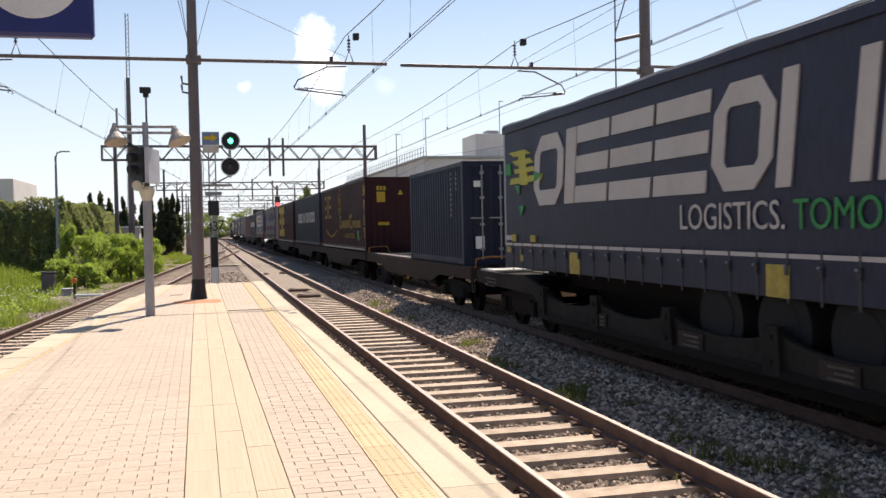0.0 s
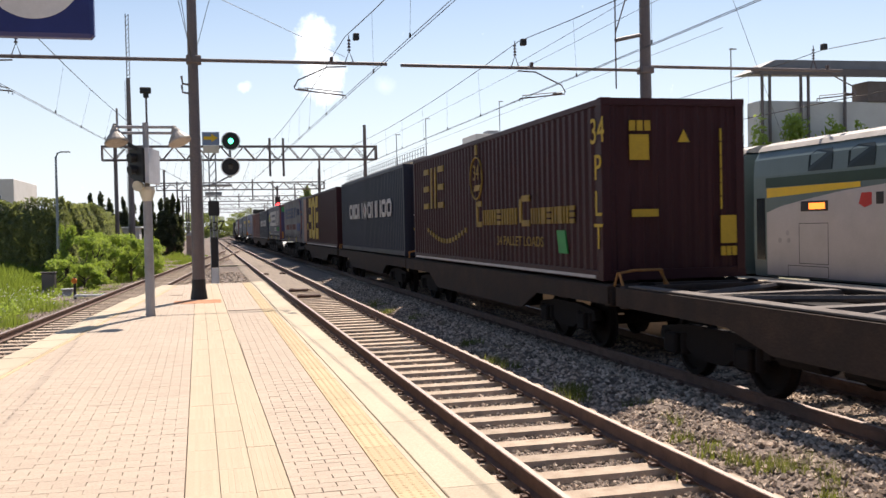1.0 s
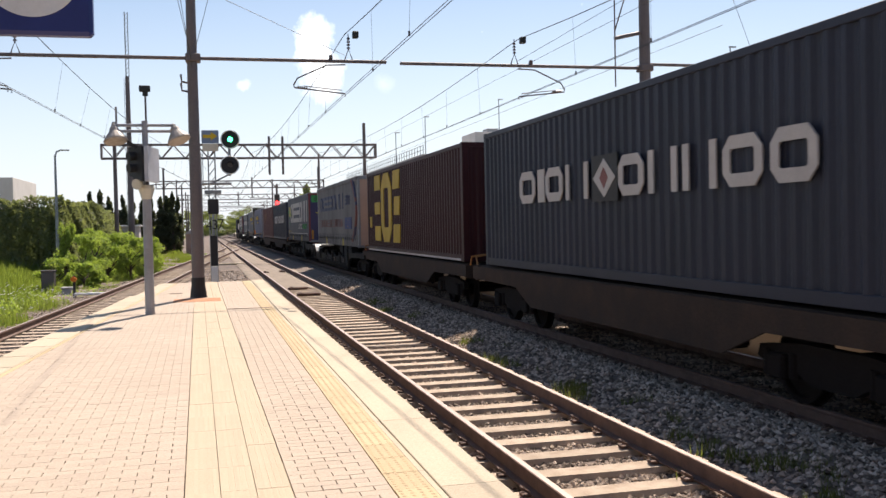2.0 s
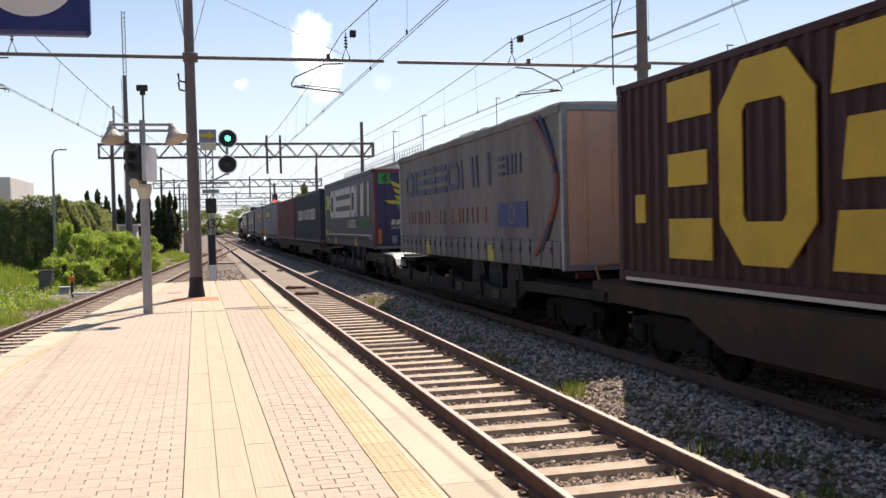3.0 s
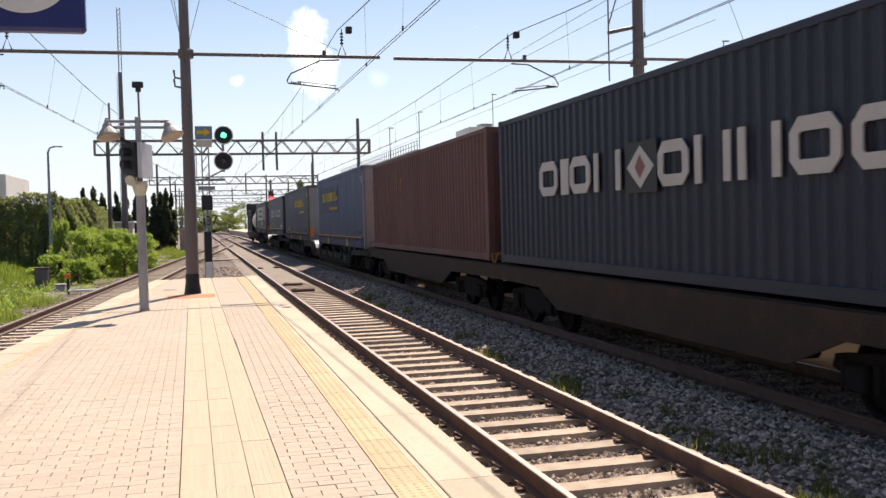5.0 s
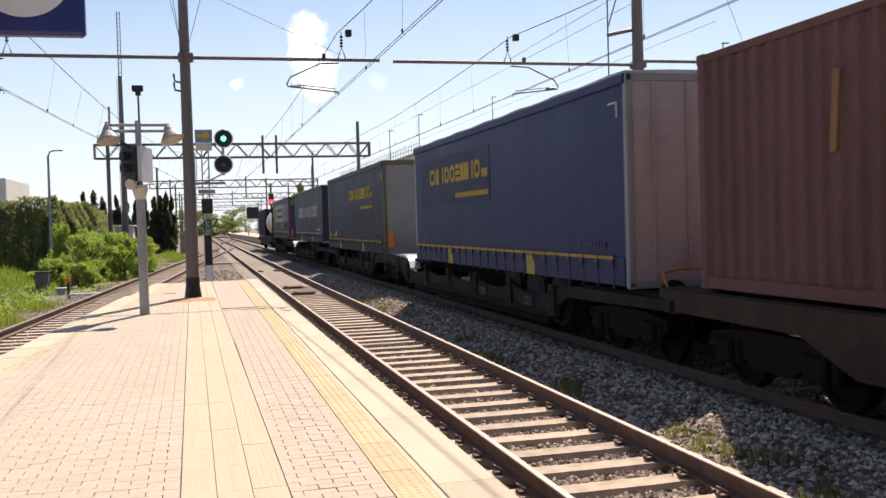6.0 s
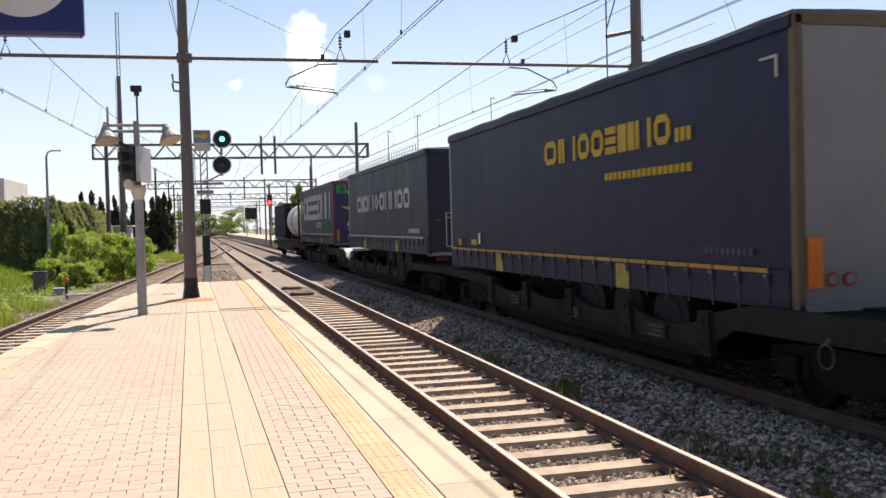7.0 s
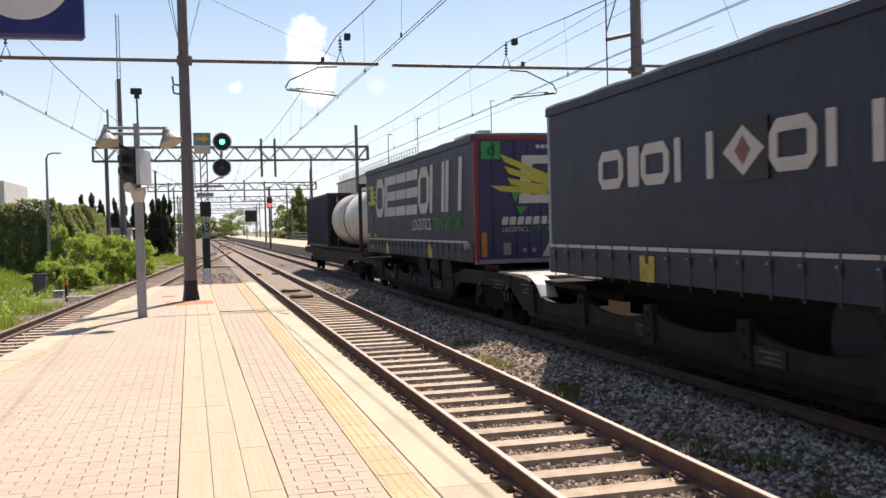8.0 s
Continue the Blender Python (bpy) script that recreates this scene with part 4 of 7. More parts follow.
LOGO_YELLOW = paint("yellow_print", (0.46, 0.31, 0.02), 0.6, 0, 0.1, 2, 40, 0.03, (0.34, 0.23, 0.03), 0.6)
LOGO_GOLD = paint("dull_gold_print", (0.26, 0.165, 0.02), 0.6, 0, 0.15, 2, 40, 0.03, (0.14, 0.08, 0.02), 0.7)
MARK_PALE = paint("worn_pale_stencil", (0.26, 0.25, 0.25), 0.7, 0, 0.2, 8, 60, 0.03, (0.12, 0.12, 0.12), 0.6)
LINE_ORANGE = paint("orange_line", (0.46, 0.25, 0.03), 0.6, 0, 0.1, 2, 40, 0.03)
LOGO_LIME = paint("lime_print", (0.42, 0.39, 0.05), 0.6, 0, 0.1, 2, 40, 0.03)
LOGO_GREEN = paint("green_print", (0.03, 0.24, 0.06), 0.6, 0, 0.1, 2, 40, 0.03)
LOGO_BLUE = paint("faded_blue_print", (0.055, 0.062, 0.115), 0.65, 0, 0.15, 2, 40, 0.03)
LOGO_RED = paint("faded_red_print", (0.20, 0.08, 0.072), 0.65, 0, 0.15, 2, 40, 0.03)
TANK_WHITE = paint("white_tank_cladding", (0.62, 0.58, 0.53), 0.45, 0.2, 0.06, 1, 40, 0.04, (0.4, 0.35, 0.3), 0.6)


def navy_trailer(s, length, label, front=True):
    t = trailer(s, length, NAVY, REAR_PURPLE, ROOF_GREY if front else ROOF_DARK, label, LOGO_GREY, rear_frame=REAR_RED)
    z = 1.2
    side_marks(t, "logo_shape", word_blocks(1.0, 12.05, 2.46, 3.72, 8, 0.18, 0.07, "oihhhovv", [1.6, 0.48, 1.4, 1.5, 1.55, 1.4, 1.65, 1.6], 0.22), LOGO_GREY, -1.29, "pale grey block shape of a haulier's logo")
    fan = [(12.15, 13.15, 3.46, 3.56, -0.35), (12.0, 13.05, 3.28, 3.38, -0.22), (11.95, 13.1, 3.12, 3.21, -0.05), (11.63, 13.45, 2.92, 3.04, 0.1)]
    side_marks(t, "wing_logo", fan, LOGO_LIME, -1.296, "yellow wing emblem stripe")
    side_marks(t, "wing_root", [(12.35, 12.8, 2.88, 3.5, -0.12)], LOGO_LIME, -1.293, "yellow wing emblem root")
    for pts in ([(12.85, 2.48), (12.55, 2.48), (12.74, 2.28)], [(13.1, 2.88), (12.8, 2.88), (12.86, 2.70)], [(12.0, 2.9), (11.55, 3.02), (11.9, 3.1)]):
        bm = bmesh.new()
        side_plate(bm, pts, -1.297, -1.275)
        part("wing_tip", bm, LOGO_GREEN, t, "green wing emblem tip")
    side_marks(t, "green_label", [(13.62, 13.72, 3.12, 3.34, 0), (13.36, 13.6, 3.12, 3.34, 0)], LOGO_GREEN, -1.294, "green square label")
    side_marks(t, "label_plate", [(13.45, 13.7, 1.81, 1.90, 0), (13.16, 13.42, 1.81, 1.90, 0)], LOGO_GREY, -1.294, "small grey plate")
    side_marks(t, "reflector", [(13.06, 13.3, 1.78, 1.92, 0), (11.92, 12.2, 1.78, 1.91, 0), (13.42, 13.66, 1.56, 1.67, 0), (12.65, 12.8, 1.4, 1.62, 0)], YELLOW_DIM, -1.30, "small dull yellow reflector")
    side_text(t, "LOGISTICS.", 0.46, LOGO_GREY, 5.2, 2.15, -1.30, 2.3)
    side_text(t, "TOMORROW.", 0.46, LOGO_GREEN, 2.45, 2.15, -1.30, 2.85)
    side_marks(t, "code_bar", [(0.36, 0.82, 1.56, 1.72, 0)], MARK_PALE, -1.312, "small pale plate")
    wing = (((-0.66, 3.70), (0.50, 3.22), (0.44, 3.08), (-0.56, 3.52)), ((-0.56, 3.42), (0.54, 3.08), (0.5, 2.96), (-0.46, 3.25)), ((-0.5, 3.16), (0.52, 2.96), (0.46, 2.86), (-0.42, 3.0)), ((-0.92, 2.99), (0.48, 2.93), (0.44, 2.76), (-0.66, 2.86)))
    for strip_of in wing:
        bm = bmesh.new()
        plate(bm, strip_of, -0.016, 0.012)
        part("wing_logo", bm, LOGO_LIME, t, "lime-green wing emblem stripe")
    for tip in (((-0.42, 2.84), (-0.16, 2.82), (-0.34, 2.62)), ((-0.3, 2.52), (-0.02, 2.5), (-0.22, 2.32))):
        bm = bmesh.new()
        plate(bm, tip, -0.016, 0.012)
        part("wing_tip", bm, LOGO_GREEN, t, "green wing emblem tip")
    bm = bmesh.new()
    loops = []
    for i, c in ((0.0, 0.30), (0.19, 0.16)):
        x0, x1, w0, w1 = -0.24 + i * 1.4, 0.98 - i * 1.4, 2.58 + i, 3.66 - i
        loops.append([(u + 0.09 * (v - 2.58), v) for u, v in ((x0, w0), (x1 - c, w0), (x1 - c * 0.3, w0 + c * 0.3), (x1, w0 + c), (x1, w1 - c), (x1 - c * 0.3, w1 - c * 0.3), (x1 - c, w1), (x0, w1))])
    vs = [[[bm.verts.new((u, yy, v)) for u, v in loop] for loop in loops] for yy in (-0.012, 0.012)]
    for k in range(8):
        j = (k + 1) % 8
        for q in ((vs[0][0][k], vs[0][0][j], vs[0][1][j], vs[0][1][k]), (vs[0][0][k], vs[1][0][k], vs[1][0][j], vs[0][0][j]), (vs[0][1][k], vs[0][1][j], vs[1][1][j], vs[1][1][k])):
            bm.faces.new(q)
    part("logo_shape", bm, LOGO_GREY, t, "pale grey rounded emblem ring")
    end_blocks(t, "logo_shape", [(-0.66 + 0.185 * k, -0.52 + 0.185 * k, z + 0.9, z + 1.08, 0.04) for k in range(8)], LOGO_GREY, "pale grey logo block", 0.002)
    end_text(t, "LOGISTICS.", 0.15, LOGO_GREY, -0.32, z + 0.79, -0.004, 0.64)
    end_text(t, "TOMORROW.", 0.15, LOGO_GREEN, 0.44, z + 0.79, -0.004, 0.76)
    bm = bmesh.new()
    plate(bm, [(0.28, 1.36), (0.46, 1.36), (0.66, 1.72), (0.5, 1.72)], -0.01, 0.012)
    part("pale_slash", bm, LOGO_GREY, t, "pale slanted mark")
    end_blocks(t, "green_label", [(-1.1, -0.65, z + 2.38, z + 2.78, 0)], LOGO_GREEN, "green square label", 0.0)
    end_text(t, "d", 0.4, BLACK, -0.87, z + 2.58, -0.014)
    end_blocks(t, "code_bar", [(0.2 + 0.12 * k, 0.29 + 0.12 * k, z + 2.62, z + 2.7, 0) for k in range(7)], LOGO_GREY, "pale code bar", 0.0)
    for sx in (-1, 1):
        end_blocks(t, "reflector_panel", [(sx * 1.07 - 0.06, sx * 1.07 + 0.06, z + 0.2, z + 0.74, 0)], AMBER_PANEL, "orange and yellow reflector panel", -0.004)
    end_blocks(t, "plate_bar", [(-0.62, -0.45, z + 0.22, z + 0.5, 0)], SILVER, "small grey plate", -0.004)
    for xx in (-0.12, 0.1):
        bm = bmesh.new()
        rod(bm, (xx, 0.005, z + 0.32), (xx, -0.006, z + 0.32), 0.075, 16)
        part("speed_roundel", bm, TAIL_RED, t, "red-rimmed speed roundel")
        bm = bmesh.new()
        rod(bm, (xx, -0.006, z + 0.32), (xx, -0.01, z + 0.32), 0.052, 16)
        part("roundel_face", bm, SILVER, t)
    return t


AMBER_PANEL = paint("amber_reflector", (0.40, 0.17, 0.02), 0.45, 0, 0.1, 3, 40, 0.03, (0.3, 0.1, 0.02), 0.5)
REAR_RED = paint("dark_red_frame", (0.17, 0.035, 0.035), 0.6, 0, 0.1, 2, 40, 0.05)


def pale_word(t, y0, y1, z0, z1):
    """Pale block shapes with a diamond emblem in the middle."""
    u = (y1 - y0) / 9.55
    side_marks(t, "logo_shape", word_blocks(y0 + 5.95 * u, y1, z0, z1, 4, 0, 0.16, "oiov", [1, 0.4, 0.95, 1.1], 0.26) + word_blocks(y0, y0 + 4.95 * u, z0, z1, 5, 0, 0.16, "ovvoo", None, 0.26), LOGO_GREY, -1.296, "pale grey block shape of a shipping line's name")
    yc, zc, r = y0 + 5.45 * u, (z0 + z1) / 2, 0.5 * (z1 - z0)
    bm = bmesh.new()
    side_plate(bm, [(yc - 0.42, zc), (yc, zc - r), (yc + 0.42, zc), (yc, zc + r)], -1.30, -1.27)
    part("emblem", bm, LOGO_GREY, t, "pale diamond emblem")
    bm = bmesh.new()
    side_plate(bm, [(yc - 0.16, zc), (yc, zc - 0.17), (yc + 0.16, zc), (yc, zc + 0.17)], -1.304, -1.28)
    part("emblem_core", bm, LOGO_RED, t, "dull red core of the emblem")
    bm = bmesh.new()
    side_plate(bm, [(yc - 0.48, zc - r - 0.06), (yc + 0.48, zc - r - 0.06), (yc + 0.48, zc + r + 0.06), (yc - 0.48, zc + r + 0.06)], -1.292, -1.27)
    part("emblem_field", bm, BLACK, t)


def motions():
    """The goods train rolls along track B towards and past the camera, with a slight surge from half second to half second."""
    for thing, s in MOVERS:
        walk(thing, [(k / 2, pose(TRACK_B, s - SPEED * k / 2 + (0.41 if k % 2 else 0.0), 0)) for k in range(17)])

# ---- the train's loads and wagons, from the head to the tail ----


def goods_train():
    # pocket wagon with a navy curtain-sided trailer
    pocket_wagon(2.35, 18.2, "grey pocket wagon that carries a navy trailer", (2.1, 16.1), far=True, tongue=False)
    navy_trailer(4.95, 13.85, "navy curtain-sided trailer with pale grey lettering")
    # container wagon with one blue container and a bare deck
    flat_wagon(21.34, 14.6, "brown container flat wagon with a half-empty deck", (2.3, 12.3), 0.5, ((7.4, 14.3),))
    c = container(22.24, 6.06, 2.52, BLUE_BOX, "dark blue corrugated twenty-foot container with galvanised door bars", base=1.16)
    side_marks(c, "marking", [(1.16, 1.20, 2.35 + 0.13 * k, 2.43 + 0.13 * k, 0) for k in range(9)] + [(0.64, 0.68, 3.0 + 0.12 * k, 3.08 + 0.12 * k, 0) for k in range(4)], MARK_PALE, -1.222, "column of small white marks")
    end_blocks(c, "code_bar", [(0.38 + 0.075 * k, 0.43 + 0.075 * k, 3.36 - 0.10 * r, 3.39 - 0.10 * r, 0) for r in range(10) for k in range(4 if r > 1 else 7) if r not in (2, 6)], MARK_PALE, "small white mark", -0.012)
    end_blocks(c, "label_plate", [(-0.95, -0.78, 3.05, 3.2, 0), (-0.92, -0.7, 1.55, 1.85, 0)], WHITE, "small white plate", -0.012)
    # two long containers
    flat_wagon(36.25, 15.1, "brown container flat wagon under a maroon container", (2.4, 12.8), 0.62)
    c = container(36.55, 13.8, 2.88, MAROON, "maroon corrugated long container with yellow lettering", doors_near=False)
    x = -1.256
    side_marks(c, "logo_shape", word_blocks(9.95, 12.45, 2.6, 3.7, 3, 0.05, 0.3, "hvh", None, 0.14), LOGO_GOLD, x, "yellow block shape of a container company's logo")
    side_marks(c, "logo_shape", word_blocks(4.15, 6.6, 2.12, 2.45, 7, 0, 0.25, "vvvhvvv", None, 0.26) + word_blocks(1.1, 3.35, 2.12, 2.42, 8, 0, 0.25, "vvihvivh", None, 0.26) + [(7.0, 7.12, 2.08, 2.66, 0), (6.7, 6.98, 2.08, 2.2, 0), (6.7, 6.98, 2.54, 2.66, 0), (3.92, 4.05, 2.15, 2.62, 0), (3.45, 3.9, 2.08, 2.2, 0), (3.45, 3.9, 2.56, 2.68, 0)], LOGO_GOLD, x, "yellow block shape of a company's name")
    ring = [(7.08 + 0.48 * math.cos(k * math.tau / 20), 3.19 + 0.48 * math.sin(k * math.tau / 20)) for k in range(21)]
    bm = bmesh.new()
    tube(bm, [(x, a, b) for a, b in ring], 0.022, 5)
    part("emblem_ring", bm, LOGO_GOLD, c, "thin yellow round emblem")
    side_text(c, "34", 0.5, LOGO_GOLD, 7.08, 3.3, x - 0.006)
    side_marks(c, "emblem_bar", [(6.85, 7.3, 2.9, 3.03, 0.1), (7.0, 7.16, 3.72, 3.95, 0.0)], LOGO_GOLD, x, "yellow emblem bar")
    side_marks(c, "swoosh", [(11.9 - 0.3 * k, 12.05 - 0.3 * k, 1.95 - 0.28 * math.sin(k / 13 * math.pi), 2.07 - 0.28 * math.sin(k / 13 * math.pi), 0) for k in range(14)], LOGO_GOLD, x, "small yellow mark in an arc")
    side_text(c, "34 PALLET LOADS", 0.27, LOGO_GOLD, 4.1, 1.78, x - 0.006, 2.85)
    for w, z in (("34", 3.55), ("P", 2.97), ("L", 2.4), ("T", 1.88)):
        side_text(c, w, 0.58, LOGO_YELLOW, 0.13, z, x - 0.01)
    side_marks(c, "white_line", [(0.3, 13.6, 1.23, 1.28, 0)], LOGO_GREY, x, "thin pale line")
    side_marks(c, "green_patch", [(1.5, 1.9, 1.6, 2.0, -0.1)], LOGO_GREEN, x, "small green patch")
    end_blocks(c, "label_plate", [(-0.78, -0.45, 3.1, 3.5, 0), (0.80, 1.08, 1.75, 2.2, 0), (-0.75, -0.3, 2.2, 2.32, 0)], LOGO_YELLOW, "yellow label plate", -0.012)
    end_blocks(c, "code_bar", [(-0.78 + 0.13 * k, -0.68 + 0.13 * k, 3.56, 3.72, 0) for k in range(3)] + [(0.80 + 0.10 * k, 0.88 + 0.10 * k, 1.55, 1.7, 0) for k in range(3)] + [(0.80, 0.83, 2.3 + 0.22 * k, 2.5 + 0.22 * k, 0) for k in range(6)], LOGO_YELLOW, "yellow code bar", -0.012)
    end_triangle(c, 0.16, 3.38, 0.2, LOGO_YELLOW, -0.012)
    flat_wagon(51.45, 15.0, "brown container flat wagon under a slate-blue container", (2.4, 12.8), 0.62)
    c = container(51.8, 13.8, 2.88, SLATE, "slate-blue corrugated long container with pale lettering", bars=SLATE)
    pale_word(c, 1.8, 11.3, 2.48, 3.08)
    end_text(c, "45", 0.46, WHITE, -0.74, 2.5, -0.06)
    end_blocks(c, "label_plate", [(-0.9, -0.6, 3.05, 3.3, 0), (-0.85, -0.6, 1.62, 1.78, 0)], WHITE, "white label", -0.012)
    end_blocks(c, "arrow", [(-0.95, -0.1, 2.02, 2.08, 0)], YELLOW, "yellow arrow", -0.012)
    flat_wagon(67.07, 15.0, "brown container flat wagon under a maroon container", (2.4, 12.8), 0.62)
    c = container(67.45, 13.75, 2.88, MAROON, "maroon corrugated long container with very large yellow letters", doors_near=False)
    side_marks(c, "logo_shape", [(11.05, 12.15, 1.58, 2.1, 0), (11.15, 12.15, 2.52, 2.95, 0), (11.05, 12.15, 3.38, 3.9, 0), (9.0, 10.86, 1.55, 3.9, 0, 0.5), (7.7, 8.75, 1.55, 2.15, 0.1), (7.7, 8.6, 2.45, 3.05, 0.1), (7.7, 8.75, 3.3, 3.9, 0.1)], LOGO_YELLOW, x, "very large yellow block of a company's logo")
    side_marks(c, "label_plate", [(12.85, 13.15, 2.05, 2.45, 0)], LOGO_YELLOW, x, "yellow label plate")
    side_marks(c, "white_line", [(0.3, 13.5, 1.22, 1.27, 0)], LOGO_GREY, x, "thin pale line")
    # pocket wagon pair
    pocket_wagon(81.5, 17.6, "grey pocket wagon under a dirty grey trailer", (2.0, 15.5), far=True)
    t = trailer(83.4, 13.85, GREY_CURT, REAR_TAN, ROOF_GREY, "dirty pale grey curtain-sided trailer with faded blue lettering")
    side_marks(t, "logo_shape", word_blocks(4.0, 12.75, 2.9, 3.6, 8, -0.08, 0.14, "oihhhovv", [1.2, 0.36, 1.25, 1.25, 1.25, 1.3, 1.35, 1.35], 0.22) + word_blocks(2.0, 3.6, 3.05, 3.45, 3, 0, 0.3, "hvv"), LOGO_BLUE, -1.29, "faded blue block shape of a haulier's logo")
    side_marks(t, "logo_shape", word_blocks(4.3, 12.9, 2.1, 2.45, 11, 0, 0.5, "hvvvhvhivvi", [1, 1, 1, 1, 1, 1, 1, 0.6, 1, 1, 0.6], 0.13), LOGO_RED, -1.29, "faded red block shape")
    side_marks(t, "flag_panel", [(1.85, 3.7, 2.0, 2.5, 0)], LOGO_BLUE2, -1.292, "blue flag panel with a ring of stars")
    side_marks(t, "star", [(2.78 + 0.17 * math.cos(k * math.tau / 12) - 0.02, 2.78 + 0.17 * math.cos(k * math.tau / 12) + 0.02, 2.23 + 0.17 * math.sin(k * math.tau / 12), 2.27 + 0.17 * math.sin(k * math.tau / 12), 0) for k in range(12)], LOGO_YELLOW, -1.298, "small yellow star mark")
    bm = bmesh.new()
    tube(bm, [(-1.285, 1.35 - 1.15 * math.sin(k / 14 * math.pi), 1.5 + 2.5 * k / 14) for k in range(15)], 0.07, 6)
    part("red_arc", bm, LOGO_RED, t, "faded red curved stripe")
    bm = bmesh.new()
    tube(bm, [(-1.285, 1.0 - 0.75 * math.sin(k / 14 * math.pi), 1.6 + 2.4 * k / 14) for k in range(15)], 0.06, 6)
    part("blue_arc", bm, LOGO_BLUE, t, "faded blue curved stripe")
    end_blocks(t, "plate_bar", [(0.1 + 0.16 * k, 0.2 + 0.16 * k, 2.55, 2.7, 0) for k in range(5)], BLACK, "dark code bar", 0.0)
    pocket_wagon(99.2, 18.4, "grey pocket wagon under a navy trailer", (2.1, 16.2), near=True)
    navy_trailer(101.92, 13.85, "navy curtain-sided trailer with pale lettering and purple doors")
    flat_wagon(118.0, 14.8, "brown container flat wagon under a slate-blue container", (2.4, 12.6), 0.62)
    c = container(118.36, 13.75, 2.88, SLATE, "slate-blue corrugated long container with pale lettering and a door number", bars=SLATE)
    pale_word(c, 1.8, 11.3, 2.48, 3.08)
    end_text(c, "45", 0.46, WHITE, -0.74, 2.5, -0.06)
    end_blocks(c, "label_plate", [(-0.9, -0.6, 3.05, 3.3, 0), (-0.85, -0.6, 1.62, 1.78, 0), (-0.35, -0.15, 2.35, 2.6, 0)], WHITE, "white label", -0.012)
    end_blocks(c, "arrow", [(-0.95, -0.1, 2.02, 2.08, 0)], YELLOW, "yellow arrow", -0.012)
    end_triangle(c, -0.74, 3.6, 0.24, LOGO_YELLOW, -0.012)
    flat_wagon(132.7, 15.0, "brown container flat wagon under a faded maroon container", (2.4, 12.8), 0.62)
    c = container(132.97, 13.75, 2.88, MAROON2, "faded maroon corrugated long container with worn lettering", doors_near=False)
    side_marks(c, "logo_shape", [(11.1, 11.2, 2.7, 3.5, 0.06), (9.5, 9.62, 2.9, 3.6, -0.06), (9.0, 9.12, 3.0, 3.4, 0.06)], paint("worn_yellow_print", (0.24, 0.12, 0.05), 0.7), x, "worn yellow lettering shapes")
    pocket_wagon(147.3, 17.3, "grey pocket wagon under a royal blue trailer", (2.0, 15.5), far=True)
    t = trailer(148.7, 13.85, BLUE_CURT, paint("rosy_grey_door", (0.36, 0.29, 0.28), 0.5), ROOF_GREY, "royal blue curtain-sided trailer with yellow lettering", LINE_ORANGE, rear_frame=SILVER, base=1.08, height=3.14, skirt=0.43)
    yellow_word(t, 0.0)
    side_marks(t, "dark_panel", [(6.7, 13.0, 2.55, 3.75, 0)], BLUE_DARK2, -1.272, "darker replacement curtain patch")
    pocket_wagon(164.7, 17.2, "grey pocket wagon with bare steel end deck", (2.1, 15.1), near=True)
    t = trailer(167.33, 13.87, BLUE_DARK, SILVER, ROOF_DARK, "dark blue curtain-sided trailer with yellow lettering and grey doors", LINE_ORANGE, rear_frame=paint("ochre_frame", (0.13, 0.10, 0.06), 0.6), bars=False, base=1.08, height=3.14, skirt=0.43)
    end_blocks(t, "label_plate", [(0.62, 0.78, 1.48, 1.72, 0)], WHITE, "small white label", 0.0)
    side_marks(t, "reflector", [(12.86, 13.1, 1.59, 1.74, 0), (11.6, 12.05, 1.61, 1.73, 0)], YELLOW_DIM, -1.30, "small dull yellow reflector")
    side_marks(t, "label_plate", [(11.36, 11.46, 1.64, 1.87, 0)], WHITE, -1.30, "small white label")
    yellow_word(t, -4.7)
    for sx in (-1, 1):
        end_blocks(t, "reflector_panel", [(sx * 1.07 - 0.09, sx * 1.07 + 0.09, 1.33, 1.86, 0)], ORANGE, "orange and yellow reflector panel", -0.004)
    for xx in (-0.86, -0.65):
        bm = bmesh.new()
        rod(bm, (xx, 0.005, 1.42), (xx, -0.006, 1.42), 0.075, 16)
        part("speed_roundel", bm, RED, t, "red-rimmed speed roundel")
        bm = bmesh.new()
        rod(bm, (xx, -0.006, 1.42), (xx, -0.01, 1.42), 0.055, 16)
        part("roundel_face", bm, SILVER, t)
    pocket_wagon(181.95, 17.1, "grey pocket wagon under a slate-blue trailer", (2.0, 15.3), far=True)
    t = trailer(183.57, 13.6, NAVY2, NAVY2, ROOF_GREY, "slate-blue curtain-sided trailer with pale lettering", LOGO_GREY, rear_frame=NAVY2, bars=False)
    pale_word(t, 2.05, 11.4, 2.6, 3.17)
    side_marks(t, "code_bar", [(1.0 + 0.16 * k, 1.1 + 0.16 * k, 1.85, 1.98, 0) for k in range(9)], LOGO_GREY, -1.29, "pale code bar")
    end_blocks(t, "label_frame", [(-0.78, -0.755, 1.47, 2.4, 0), (-0.335, -0.31, 1.47, 2.4, 0), (-0.755, -0.335, 2.375, 2.4, 0), (-0.755, -0.335, 1.47, 1.495, 0), (-0.755, -0.335, 2.25, 2.27, 0)], LOGO_GREY, "thin pale frame of a label", 0.0)
    end_blocks(t, "emblem", [(-0.04, 0.45, 2.83, 2.86, 0), (-0.04, 0.45, 3.25, 3.28, 0), (-0.04, -0.01, 2.86, 3.25, 0), (0.42, 0.45, 2.86, 3.25, 0), (0.05, 0.3, 2.98, 3.14, 0)], LOGO_GREY, "pale square emblem", 0.0)
